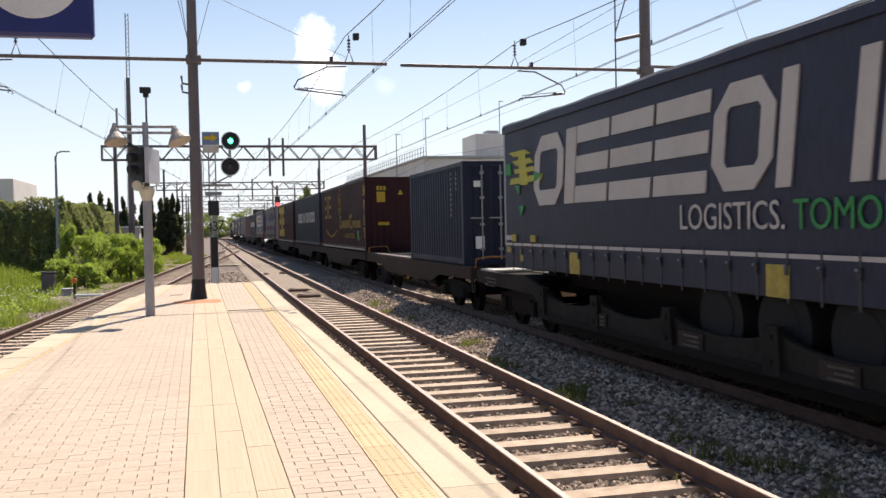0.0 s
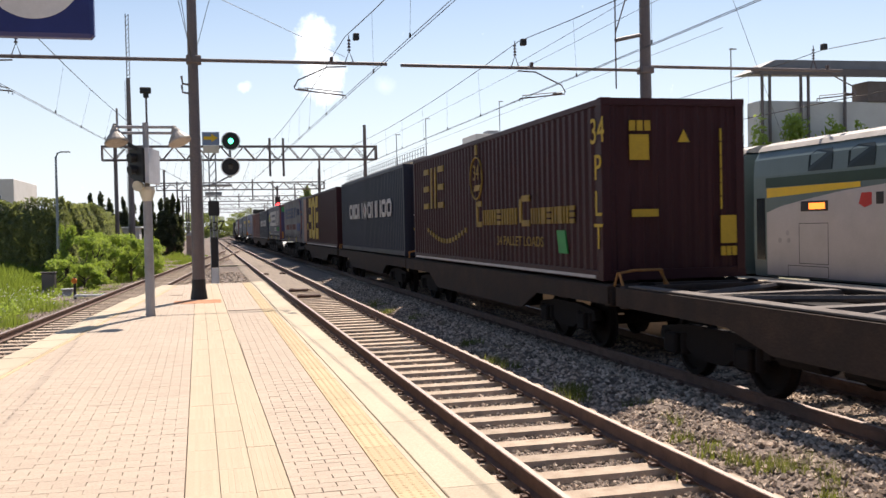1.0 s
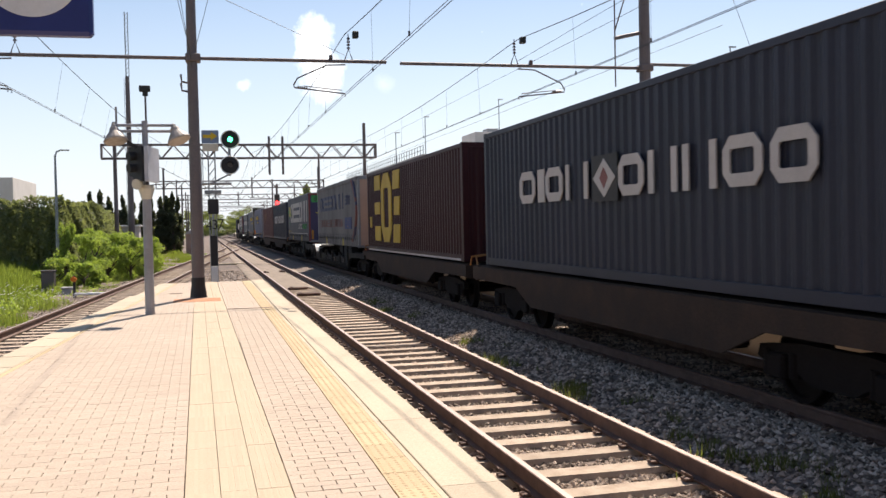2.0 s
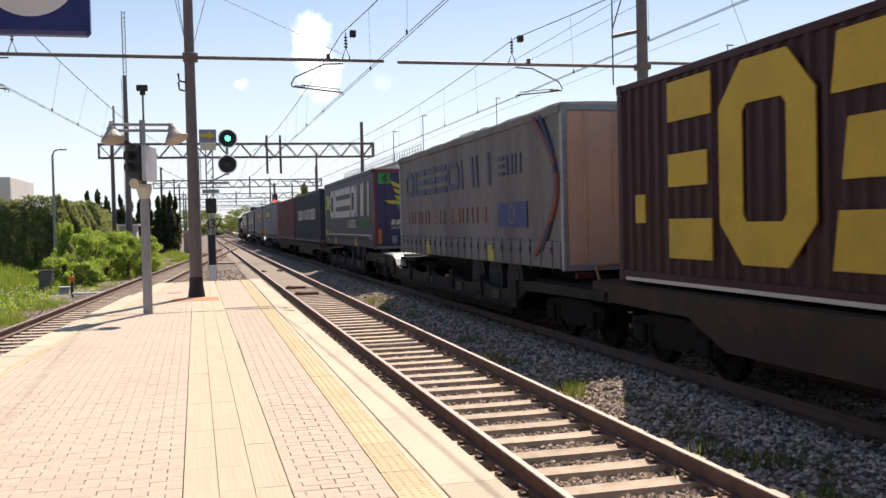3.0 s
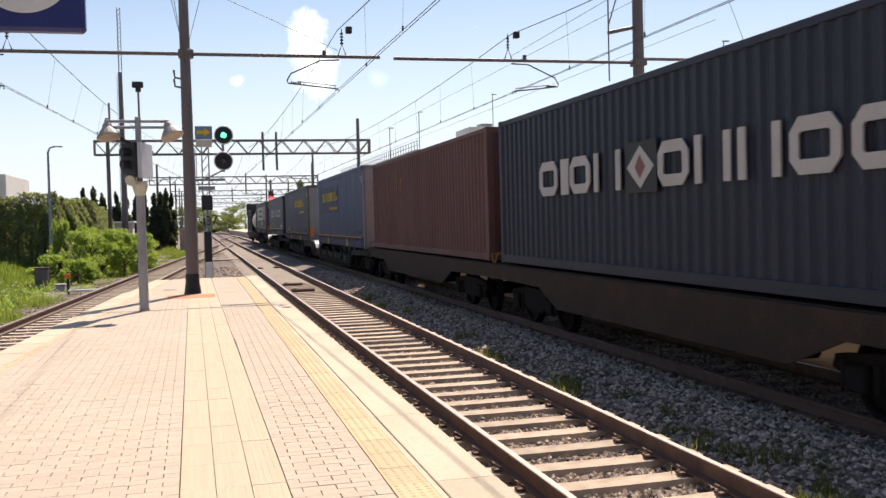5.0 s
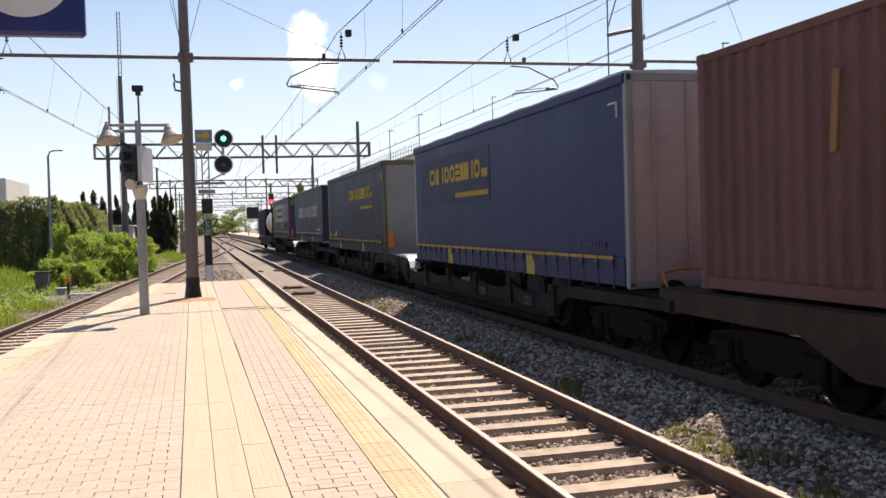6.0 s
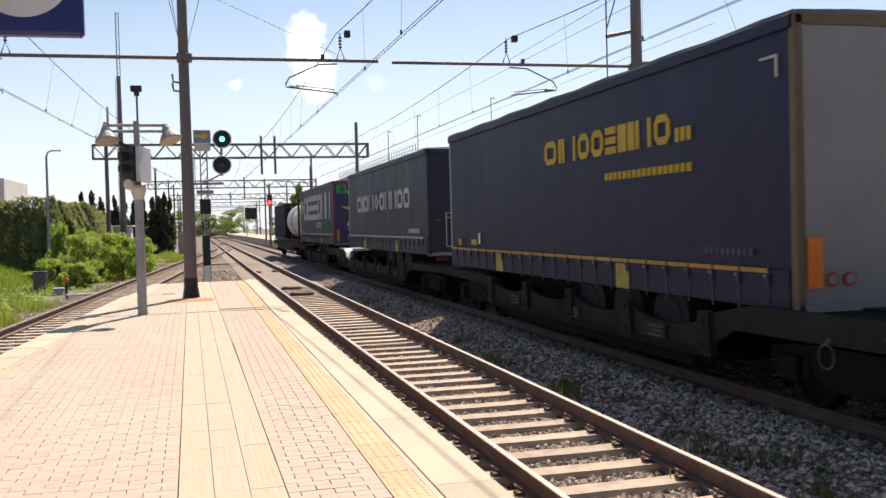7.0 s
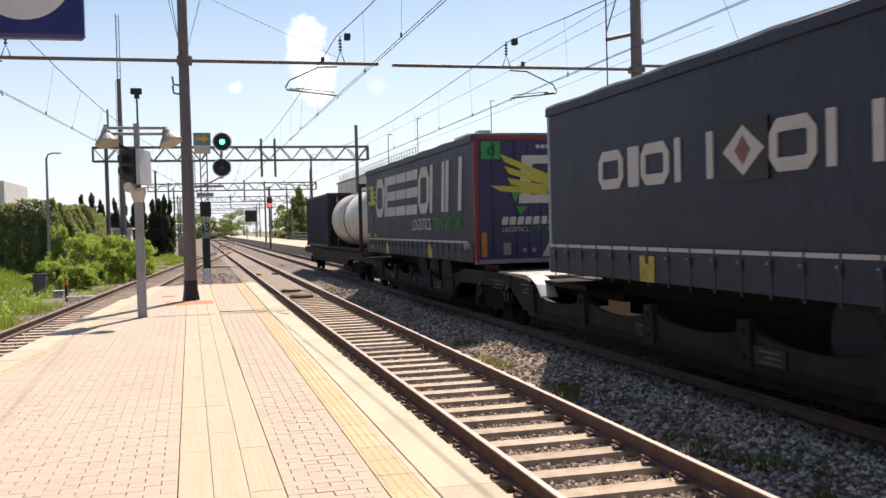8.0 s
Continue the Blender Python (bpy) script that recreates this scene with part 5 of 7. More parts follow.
    end_blocks(t, "code_bar", [(-0.24 + 0.14 * k, -0.14 + 0.14 * k, 3.45, 3.56, 0) for k in range(8)], LOGO_GREY, "pale code bar", 0.0)
    end_blocks(t, "red_lamp", [(-0.65, -0.55, 1.71, 1.78, 0), (-1.05, -0.93, 2.19, 2.23, 0)], RED, "small red marker", 0.0)
    end_blocks(t, "label_plate", [(0.02, 0.1, 1.5, 1.85, 0)], LOGO_GREY, "narrow pale label", 0.0)
    pocket_wagon(199.1, 17.4, "grey pocket wagon under a navy trailer near the train's tail", (2.1, 15.3), near=True)
    navy_trailer(201.77, 13.85, "navy curtain-sided trailer with pale lettering near the tail", False)
    flat_wagon(216.7, 19.2, "brown container flat wagon at the train's tail", (2.4, 16.8), 0.55)
    tank(217.4)
    container(226.7, 8.6, 2.6, BLUE_BOX, "dark blue corrugated container on the last wagon")


def yellow_word(t, d):
    w = -1.29
    side_marks(t, "logo_shape", word_blocks(7.3 + d, 12.0 + d, 3.08, 3.48, 10, 0, 0.16, "oivoohiivo", [1.2, 0.3, 1.25, 0.95, 0.95, 0.8, 0.6, 0.45, 1.0, 0.95], 0.26), LOGO_YELLOW, w, "yellow block shape of a haulier's name")
    side_marks(t, "logo_shape", word_blocks(6.8 + d, 7.25 + d, 3.08, 3.26, 3, 0, 0.3), LOGO_YELLOW, w, "small yellow bar")
    side_marks(t, "web_bar", word_blocks(6.8 + d, 9.45 + d, 2.69, 2.80, 17, 0, 0.3), LOGO_YELLOW, w, "small yellow bar")
    side_marks(t, "code_bar", [(0.8 + 0.12 * k, 0.88 + 0.12 * k, 1.66, 1.74, 0) for k in range(9)], LOGO_BLUE, w, "pale code bar")
    side_marks(t, "corner_mark", [(0.3, 0.62, 3.79, 3.82, 0), (0.3, 0.34, 3.58, 3.79, 0)], LOGO_GREY, w, "pale corner mark")


LOGO_BLUE2 = paint("flag_blue_print", (0.04, 0.055, 0.16), 0.65, 0, 0.15, 2, 40, 0.03)
BLUE_DARK2 = paint("patched_blue_curtain", (0.022, 0.026, 0.066), 0.55, 0, 0.08, 0.9, 30, 0.05, (0.022, 0.03, 0.085), 0.6, spec=0.2)


def tank(s):
    t = empty("tank_container", "white tank container in a steel frame", "container", "goods train loads")
    L, r, zc = 9.0, 1.18, 2.5
    bm = bmesh.new()
    n = 28
    prof = [(0.15, 0.0), (0.2, 0.6), (0.42, 0.95), (0.8, r)]
    prof += [(4.35, r), (4.4, r - 0.06), (4.6, r - 0.06), (4.65, r), (L - 0.8, r), (L - 0.42, 0.95), (L - 0.2, 0.6), (L - 0.15, 0.0)]
    for (u, a), (v, b) in zip(prof, prof[1:]):
        for k in range(n):
            p, q = k * math.tau / n, (k + 1) * math.tau / n
            quad = [(a * math.cos(p), u, zc + a * math.sin(p)), (a * math.cos(q), u, zc + a * math.sin(q)), (b * math.cos(q), v, zc + b * math.sin(q)), (b * math.cos(p), v, zc + b * math.sin(p))]
            quad = quad[1:] if a == 0 else quad[:3] if b == 0 else quad
            bm.faces.new([bm.verts.new(c) for c in quad])
    bmesh.ops.remove_doubles(bm, verts=bm.verts[:], dist=0.001)
    part("tank_shell", bm, TANK_WHITE, t, smooth=True)
    bm = bmesh.new()
    rod(bm, (0, 4.4, zc), (0, 4.6, zc), r + 0.01, 28)
    part("tank_band", bm, BLACK, t, "dark band round the tank")
    for sx in (-1, 1):
        for y in (0.0, L - 0.14):
            bm = bmesh.new()
            box(bm, sx * 1.2 - 0.06, sx * 1.2 + 0.06, y, y + 0.14, 1.2, 3.8)
            part("corner_post", bm, FRAME, t)
        bm = bmesh.new()
        box(bm, sx * 1.2 - 0.05, sx * 1.2 + 0.05, 0, L, 1.2, 1.32)
        part("bottom_rail", bm, FRAME, t)
    for y in (0.0, L - 0.14):
        bm = bmesh.new()
        box(bm, -1.14, 1.14, y, y + 0.14, 3.66, 3.8)
        part("end_header", bm, FRAME, t)
        bm = bmesh.new()
        box(bm, -1.14, 1.14, y, y + 0.14, 1.2, 1.34)
        part("end_sill", bm, FRAME, t)
    bm = bmesh.new()
    box(bm, -0.3, 0.3, 1.0, L - 1.0, zc + r - 0.02, zc + r + 0.05)
    part("walkway", bm, GALV, t)
    rolling(t, s)

# ---- overhead line, signals, lamps ----
MAST_Y = 22.71
ARM_Z = 6.05


def mast(x, y, label, top=9.0, foot=PLAT_Z, r0=0.145, r1=0.1):
    m = empty("overhead_line_mast", label, "mast", "overhead line masts")
    bm = bmesh.new()
    rod(bm, (x, y, foot), (x, y, top), r0, 14, r1)
    part("pole", bm, MAST_BROWN, m, smooth=False)
    bm = bmesh.new()
    rod(bm, (x, y, foot), (x, y, foot + 0.22), r0 + 0.05, 14, r0 + 0.02)
    rod(bm, (x, y, foot + 0.2), (x, y, foot + 0.46), r0 + 0.014, 14, r0 + 0.006)
    part("base_collar", bm, BLACK, m, "black painted base collar")
    return m


def boom(m, x0, x1, y, z, px):
    bm = bmesh.new()
    rod(bm, (x0, y, z), (x1, y, z), 0.042, 10)
    part("boom", bm, MAST_BROWN, m)
    bm = bmesh.new()
    bevel_box(bm, px - 0.17, px + 0.17, y - 0.17, y + 0.17, z - 0.09, z + 0.09, 0.02)
    part("clamp", bm, MAST_BROWN, m)


def registration(m, x, y, side, z=ARM_Z):
    """Bent steady arm with its hook, and the insulator that carries the catenary."""
    bm = bmesh.new()
    s = side
    tube(bm, [(x, y, z - 0.08), (x - 0.45 * s, y, z - 0.1), (x - 1.15 * s, y, z - 0.42), (x - 1.24 * s, y, z - 0.58), (x - 1.22 * s, y, z - 0.64), (x - 0.02 * s, y, z - 0.77), (x - 0.02 * s, y, z - 0.84)], 0.018, 6)
    tube(bm, [(x - 1.0 * s, y, z - 0.6), (x - 0.1 * s, y, z - 0.69), (x - 0.1 * s, y, z - 0.82)], 0.012, 5)
    part("steady_arm", bm, MAST_BROWN, m)
    bm = bmesh.new()
    for k in range(5):
        rod(bm, (x - 1.15 * s + 0.05 * s * k, y, z - 0.625 - 0.005 * k), (x - 1.12 * s + 0.05 * s * k, y, z - 0.628 - 0.005 * k), 0.035, 8)
    part("insulator", bm, INSULATOR, m)
    bm = bmesh.new()
    ix = x + 0.08 * s
    tube(bm, [(ix - 0.09, y, z + 0.04), (ix, y, z + 0.3), (ix + 0.09, y, z + 0.04)], 0.014, 5)
    for k in range(4):
        rod(bm, (ix, y, z + 0.3 + 0.075 * k), (ix, y, z + 0.34 + 0.075 * k), 0.045, 8, 0.03)
    rod(bm, (ix, y, z + 0.25), (ix, y, z + 0.66), 0.012, 6)
    bevel_box(bm, x - 0.35 * s - 0.04, x - 0.35 * s + 0.04, y - 0.05, y + 0.05, z + 0.03, z + 0.14, 0.01)
    part("suspension_insulator", bm, INSULATOR, m)
    bm = bmesh.new()
    bevel_box(bm, ix + 0.06, ix + 0.2, y - 0.35, y - 0.2, z + 0.5, z + 0.66, 0.015)
    part("clamp_block", bm, BLACK, m)


def wires(name, label, paths, r):
    bm = bmesh.new()
    for p in paths:
        tube(bm, p, r, 4)
    return tagged(part(name, bm, WIRE, None), label, "cable")


def catenary(x_of, masts, label, offsets, tops, sags, carrier_side=0.0):
    """Two contact wires, a sagging carrier and its droppers, along a line of masts; offsets and tops mast by mast."""
    c = empty("overhead_line", label, "overhead line", "overhead lines")
    carrier, c1, c2, drops = [], [], [], []
    for i, (a, b) in enumerate(zip(masts, masts[1:])):
        for k in range(12):
            u = k / 12
            y = a + (b - a) * u
            sx = offsets[i] + (offsets[i + 1] - offsets[i]) * u
            z = tops[i] + (tops[i + 1] - tops[i]) * u - 4 * sags[i] * u * (1 - u)
            xc = x_of(y) + sx * 0.6 + carrier_side
            carrier.append((xc, y, z))
            c1.append((x_of(y) + sx - 0.03, y, 5.24))
            c2.append((x_of(y) + sx + 0.03, y, 5.24))
            if k and y < 130:
                drops.append(((xc, y, z), (x_of(y) + sx + (0.03 if k % 2 else -0.03), y, 5.25)))
    for name, p, r in (("carrier_wire", carrier, 0.010), ("contact_wire", c1, 0.0065), ("contact_wire", c2, 0.0065)):
        bm = bmesh.new()
        tube(bm, p, r, 5)
        part(name, bm, WIRE, c)
    for a, b in drops:
        bm = bmesh.new()
        tube(bm, [a, b], 0.0028, 4)
        rod(bm, (b[0], b[1], b[2] - 0.02), (b[0], b[1], b[2] + 0.06), 0.018, 6)
        part("dropper", bm, WIRE, c)


def overhead():
    m = mast(-0.16, MAST_Y, "brown steel mast with cross boom on the platform")
    boom(m, -5.4, 4.37, MAST_Y, ARM_Z, -0.14)
    registration(m, 3.38, MAST_Y, 1)
    registration(m, -4.0, MAST_Y, 1)
    bm = bmesh.new()
    for zz in (5.45, 5.25):
        tube(bm, [(-0.1, MAST_Y, zz), (-0.4, MAST_Y - 0.05, zz + 0.05), (-0.42, MAST_Y - 0.05, zz + 0.22)], 0.025, 6)
    part("bracket", bm, MAST_BROWN, m)
    m = mast(11.16, MAST_Y, "brown steel mast between the tracks beyond the train", foot=PLAT_Z, r0=0.17, r1=0.13)
    boom(m, 4.71, 11.02, MAST_Y, ARM_Z - 0.02, 11.16)
    registration(m, 7.7, MAST_Y, -1, ARM_Z - 0.02)
    bm = bmesh.new()
    rod(bm, (11.16, MAST_Y, ARM_Z + 0.08), (17.0, MAST_Y, ARM_Z + 0.08), 0.042, 10)
    part("boom", bm, MAST_BROWN, m)
    registration(m, 16.2, MAST_Y, -1, ARM_Z + 0.08)
    bm = bmesh.new()
    rod(bm, (11.1, MAST_Y, 6.95), (10.2, MAST_Y - 0.3, 6.72), 0.05, 8)
    tube(bm, [(10.2, MAST_Y - 0.3, 7.9), (10.2, MAST_Y - 0.3, 5.5)], 0.02, 6)
    tube(bm, [(10.2, MAST_Y - 0.3, 6.9), (10.6, MAST_Y - 1.0, 8.9)], 0.018, 6)
    part("side_bracket", bm, MAST_BROWN, m)
    masts = [-21.0, MAST_Y, 66.0, 110.0, 154.0, 200.0, 250.0, 300.0]
    zig, tops, sags = (0.3, -0.09, -0.4, 0.2, -0.2, 0.2, -0.2, 0.2), (6.68, 6.68, 7.2, 6.9, 6.9, 6.9, 6.9, 6.9), (0.72, 0.57, 0.6, 0.6, 0.6, 0.6, 0.6)
    flat = (0.05, 0.06, 0.0, 0.15, -0.15, 0.15, -0.15, 0.15)
    catenary(lambda y: TRACK_A, masts, "overhead contact wires and droppers above the empty track", zig, tops, sags)
    catenary(lambda y: TRACK_B + 0.38, masts, "overhead contact wires and droppers above the goods train", flat, tops, sags)
    catenary(lambda y: TRACK_C, masts[:5], "overhead contact wires above the far platform track", zig, tops, sags)
    catenary(lambda y: left_track_x(y) - 0.45, masts[:4], "overhead contact wires above the curving side track", flat, tops, (0.72, 0.72, 0.6), 0.28)
    wires("stay_wire", "thin anchor wires that run from the masts", [[(3.36, MAST_Y, 6.2), (0.42, 18.63, 6.5), (-3.0, 13.9, 6.85)], [(7.68, MAST_Y, 6.13), (7.68, 16.4, 6.22), (7.6, 5, 6.5)], [(-0.16, MAST_Y, 6.0), (-0.40, 20.0, 6.79), (-0.75, 16.0, 7.9)], [(-0.16, MAST_Y, 5.8), (-0.34, 20.0, 6.79), (-0.6, 16.0, 8.2)], [(-0.1, MAST_Y, 6.2), (0.9, 14.0, 8.1)], [(12.0, 20.5, 8.3), (13.56, 22.0, 7.06), (20, 28.2, 1.9)]], 0.006)
    wires("feeder_wire", "long thin feeder wires high beside the tracks", [[(10.6, y, 7.4 - 0.0006 * (y - 40) ** 2 * 0.05) for y in (-10, 22, 66, 110, 200)], [(13.4, y, 7.2) for y in (22.7, 66, 110, 200)]], 0.007)


def gantry(y, x0, x1, legs, z0, z1, drops=(), label="brown lattice gantry on two posts over the tracks"):
    g = empty("signal_gantry", label, "gantry", "lattice gantries")
    d = 0.35
    for yy in (y - d, y + d):
        for z in (z0, z1):
            bm = bmesh.new()
            bevel_box(bm, x0, x1, yy - 0.05, yy + 0.05, z - 0.05, z + 0.05, 0.012)
            part("chord", bm, MAST_BROWN, g)
        n = int((x1 - x0) / 0.75)
        for k in range(n):
            a, b = x0 + (x1 - x0) * k / n, x0 + (x1 - x0) * (k + 1) / n
            bm = bmesh.new()
            u, v = (z0, z1) if k % 2 else (z1, z0)
            rod(bm, (a, yy, u), (b, yy, v), 0.032, 5)
            part("lattice_bar", bm, MAST_BROWN, g)
    for x in (x0, x1):
        bm = bmesh.new()
        box(bm, x - 0.045, x + 0.045, y - d, y + d, z0 - 0.045, z1 + 0.045)
        part("end_frame", bm, MAST_BROWN, g)
    for x in legs:
        bm = bmesh.new()
        rod(bm, (x, y, -0.6), (x, y, z1 + 1.5), 0.15, 10, 0.11)
        part("post", bm, MAST_BROWN, g)
    for x, a, b in drops:
        bm = bmesh.new()
        rod(bm, (x, y, a), (x, y, b), 0.08, 8)
        part("drop_tube", bm, MAST_BROWN, g)


def gantries():
    gantry(66.0, -6.36, 11.77, (-5.55, 11.0), 6.88, 7.78, ((4.45, 5.75, 8.35), (5.36, 5.75, 8.35)))
    gantry(110.0, -5.0, 13.5, (-4.2, 12.9), 6.7, 7.5, ((5.4, 5.6, 7.9),))
    gantry(154.0, -4.0, 15.0, (-3.2, 14.2), 6.7, 7.5, ((5.4, 5.6, 7.9),))
    gantry(200.0, -4.0, 16.0, (-3.0, 15.2), 6.7, 7.5)
    gantry(250.0, -4.0, 16.0, (-3.0, 15.2), 6.7, 7.5)
    for x, y in ((9.2, 132), (13.0, 176), (-3.4, 132), (-3.0, 176), (14.4, 225), (10.4, 88), (-4.9, 88)):
        m = mast(x, y, "distant brown steel mast beside the tracks", 8.8, -0.6, 0.13, 0.09)
        bm = bmesh.new()
        rod(bm, (x, y, 6.1), (x + (-3 if x > 0 else 3), y, 6.3), 0.04, 6)
        part("boom", bm, MAST_BROWN, m)


def disc_head(parent, x, y, z, lamp):
    bm = bmesh.new()
    rod(bm, (x, y, z), (x, y - 0.04, z), 0.31, 28)
    part("backplate", bm, BLACK, parent)
    bm = bmesh.new()
    ring = [(x + 0.30 * math.cos(k * math.tau / 28), y - 0.045, z + 0.30 * math.sin(k * math.tau / 28)) for k in range(29)]
    tube(bm, ring, 0.02, 5)
    part("rim", bm, WHITE, parent, "white painted rim")
    bm = bmesh.new()
    n = 14
    rr = 0.1
    for k in range(n):
        a, b = math.pi * (k / n) , math.pi * ((k + 1) / n)
        for s in (0,):
            q = [(x + rr * math.cos(a), y - 0.04, z + rr * math.sin(a)), (x + rr * math.cos(b), y - 0.04, z + rr * math.sin(b)), (x + rr * math.cos(b), y - 0.3, z + rr * math.sin(b)), (x + rr * math.cos(a), y - 0.3, z + rr * math.sin(a))]
            bm.faces.new([bm.verts.new(c) for c in q])
    bmesh.ops.solidify(bm, geom=bm.faces[:], thickness=0.008)
    part("hood", bm, BLACK, parent)
    bm = bmesh.new()
    rod(bm, (x, y - 0.04, z), (x, y - 0.06, z), 0.085, 16)
    part("lens", bm, lamp, parent, "lit green lens" if lamp is GREEN_L else "unlit dark lens")


def signal():
    y = 33.0
    s = empty("railway_signal", "railway signal with two black discs, upper lamp green", "signal")
    bm = bmesh.new()
    for dx in (-0.11, 0.11):
        for dy in (-0.11, 0.11):
            rod(bm, (0.31 + dx, y + dy, -0.5), (0.31 + dx, y + dy, 4.75), 0.022, 6)
    for k in range(17):
        z = -0.3 + 0.3 * k
        for dy in (-0.11, 0.11):
            rod(bm, (0.2, y + dy, z), (0.42, y + dy, z + 0.3), 0.012, 5)
        for dx in (-0.11, 0.11):
            rod(bm, (0.31 + dx, y - 0.11, z), (0.31 + dx, y + 0.11, z + 0.3), 0.012, 5)
    part("lattice_post", bm, GALV, s)
    bm = bmesh.new()
    for dx in (-0.34, -0.62):
        rod(bm, (0.31 + dx, y + 0.1, -0.5), (0.31 + dx, y + 0.1, 4.7), 0.015, 5)
    for k in range(16):
        rod(bm, (-0.31, y + 0.1, -0.2 + 0.3 * k), (-0.03, y + 0.1, -0.2 + 0.3 * k), 0.01, 5)
    part("ladder", bm, GALV, s)
    bm = bmesh.new()
    bevel_box(bm, -0.02, 0.95, y - 0.1, y + 0.5, 3.62, 3.68, 0.01)
    bevel_box(bm, 0.05, 0.6, y - 0.15, y + 0.15, 3.3, 3.42, 0.01)
    for x in (-0.3, 0.02):
        rod(bm, (x, y + 0.45, 3.65), (x, y + 0.45, 4.7), 0.014, 5)
    rod(bm, (0.31, y - 0.1, 3.66), (0.92, y, 3.98), 0.03, 6)
    rod(bm, (0.9, y, 3.9), (0.9, y, 5.0), 0.045, 8)
    part("bracket", bm, GALV, s)
    disc_head(s, 0.93, y - 0.1, 5.12, GREEN_L)
    disc_head(s, 0.90, y - 0.1, 4.26, GLASS_DARK)
    bm = bmesh.new()
    bevel_box(bm, 0.0, 0.56, y - 0.2, y - 0.16, 4.98, 5.42, 0.01)
    part("arrow_sign", bm, paint("faded_sign_blue", (0.19, 0.25, 0.36), 0.5, 0, 0.06, 3, 40, 0.03), s, "small faded blue sign")
    bm = bmesh.new()
    plate(bm, [(0.05, 5.16), (0.3, 5.16), (0.3, 5.08), (0.52, 5.22), (0.3, 5.36), (0.3, 5.27), (0.05, 5.27)], y - 0.215, y - 0.205)
    part("arrow", bm, YELLOW, s, "yellow arrow pointing right")
    bm = bmesh.new()
    bevel_box(bm, 0.02, 0.54, y - 0.2, y - 0.16, 4.72, 4.97, 0.01)
    part("lower_plate", bm, CREAM, s, "pale lower plate")
    bm = bmesh.new()
    bevel_box(bm, 0.14, 0.50, y - 0.34, y - 0.12, 2.62, 3.12, 0.02)
    part("call_on_box", bm, BLACK, s, "black lamp box")
    bm = bmesh.new()
    rod(bm, (0.31, y - 0.3, 1.6), (0.31, y - 0.3, 2.62), 0.05, 8)
    part("upper_tube", bm, GALV, s)
    for k, ch in enumerate("437"):
        ob = new("lettering", text_mesh("lettering", ch, 0.45, BLACK, 0.004))
        ob.parent = s
        ob.matrix_basis = Matrix.Translation((0.17 + 0.19 * k, y - 0.37, 2.22 + 0.03 * k)) @ Matrix(((1, 0, 0, 0), (0, 0, -1, 0), (0, 1, 0, 0), (0, 0, 0, 1)))
    for z0, z1, m in ((0.9, 1.9, BLACK), (0.35, 0.88, WHITE)):
        bm = bmesh.new()
        bevel_box(bm, 0.2, 0.42, y - 0.36, y - 0.32, z0, z1, 0.005)
        part("marker_board", bm, m, s)
    # distant red signal and dwarf signals
    s = empty("railway_signal", "distant railway signal showing a red lamp", "signal")
    bm = bmesh.new()
    rod(bm, (8.3, 112, -0.5), (8.3, 112, 7.2), 0.12, 8)
    part("post", bm, MAST_BROWN, s)
    bm = bmesh.new()
    bevel_box(bm, 8.0, 8.6, 111.7, 111.85, 4.7, 5.9, 0.03)
    part("backplate", bm, BLACK, s)
    bm = bmesh.new()
    rod(bm, (8.3, 111.7, 5.0), (8.3, 111.6, 5.0), 0.22, 14)
    part("lens", bm, RED_L, s, "lit red lens")


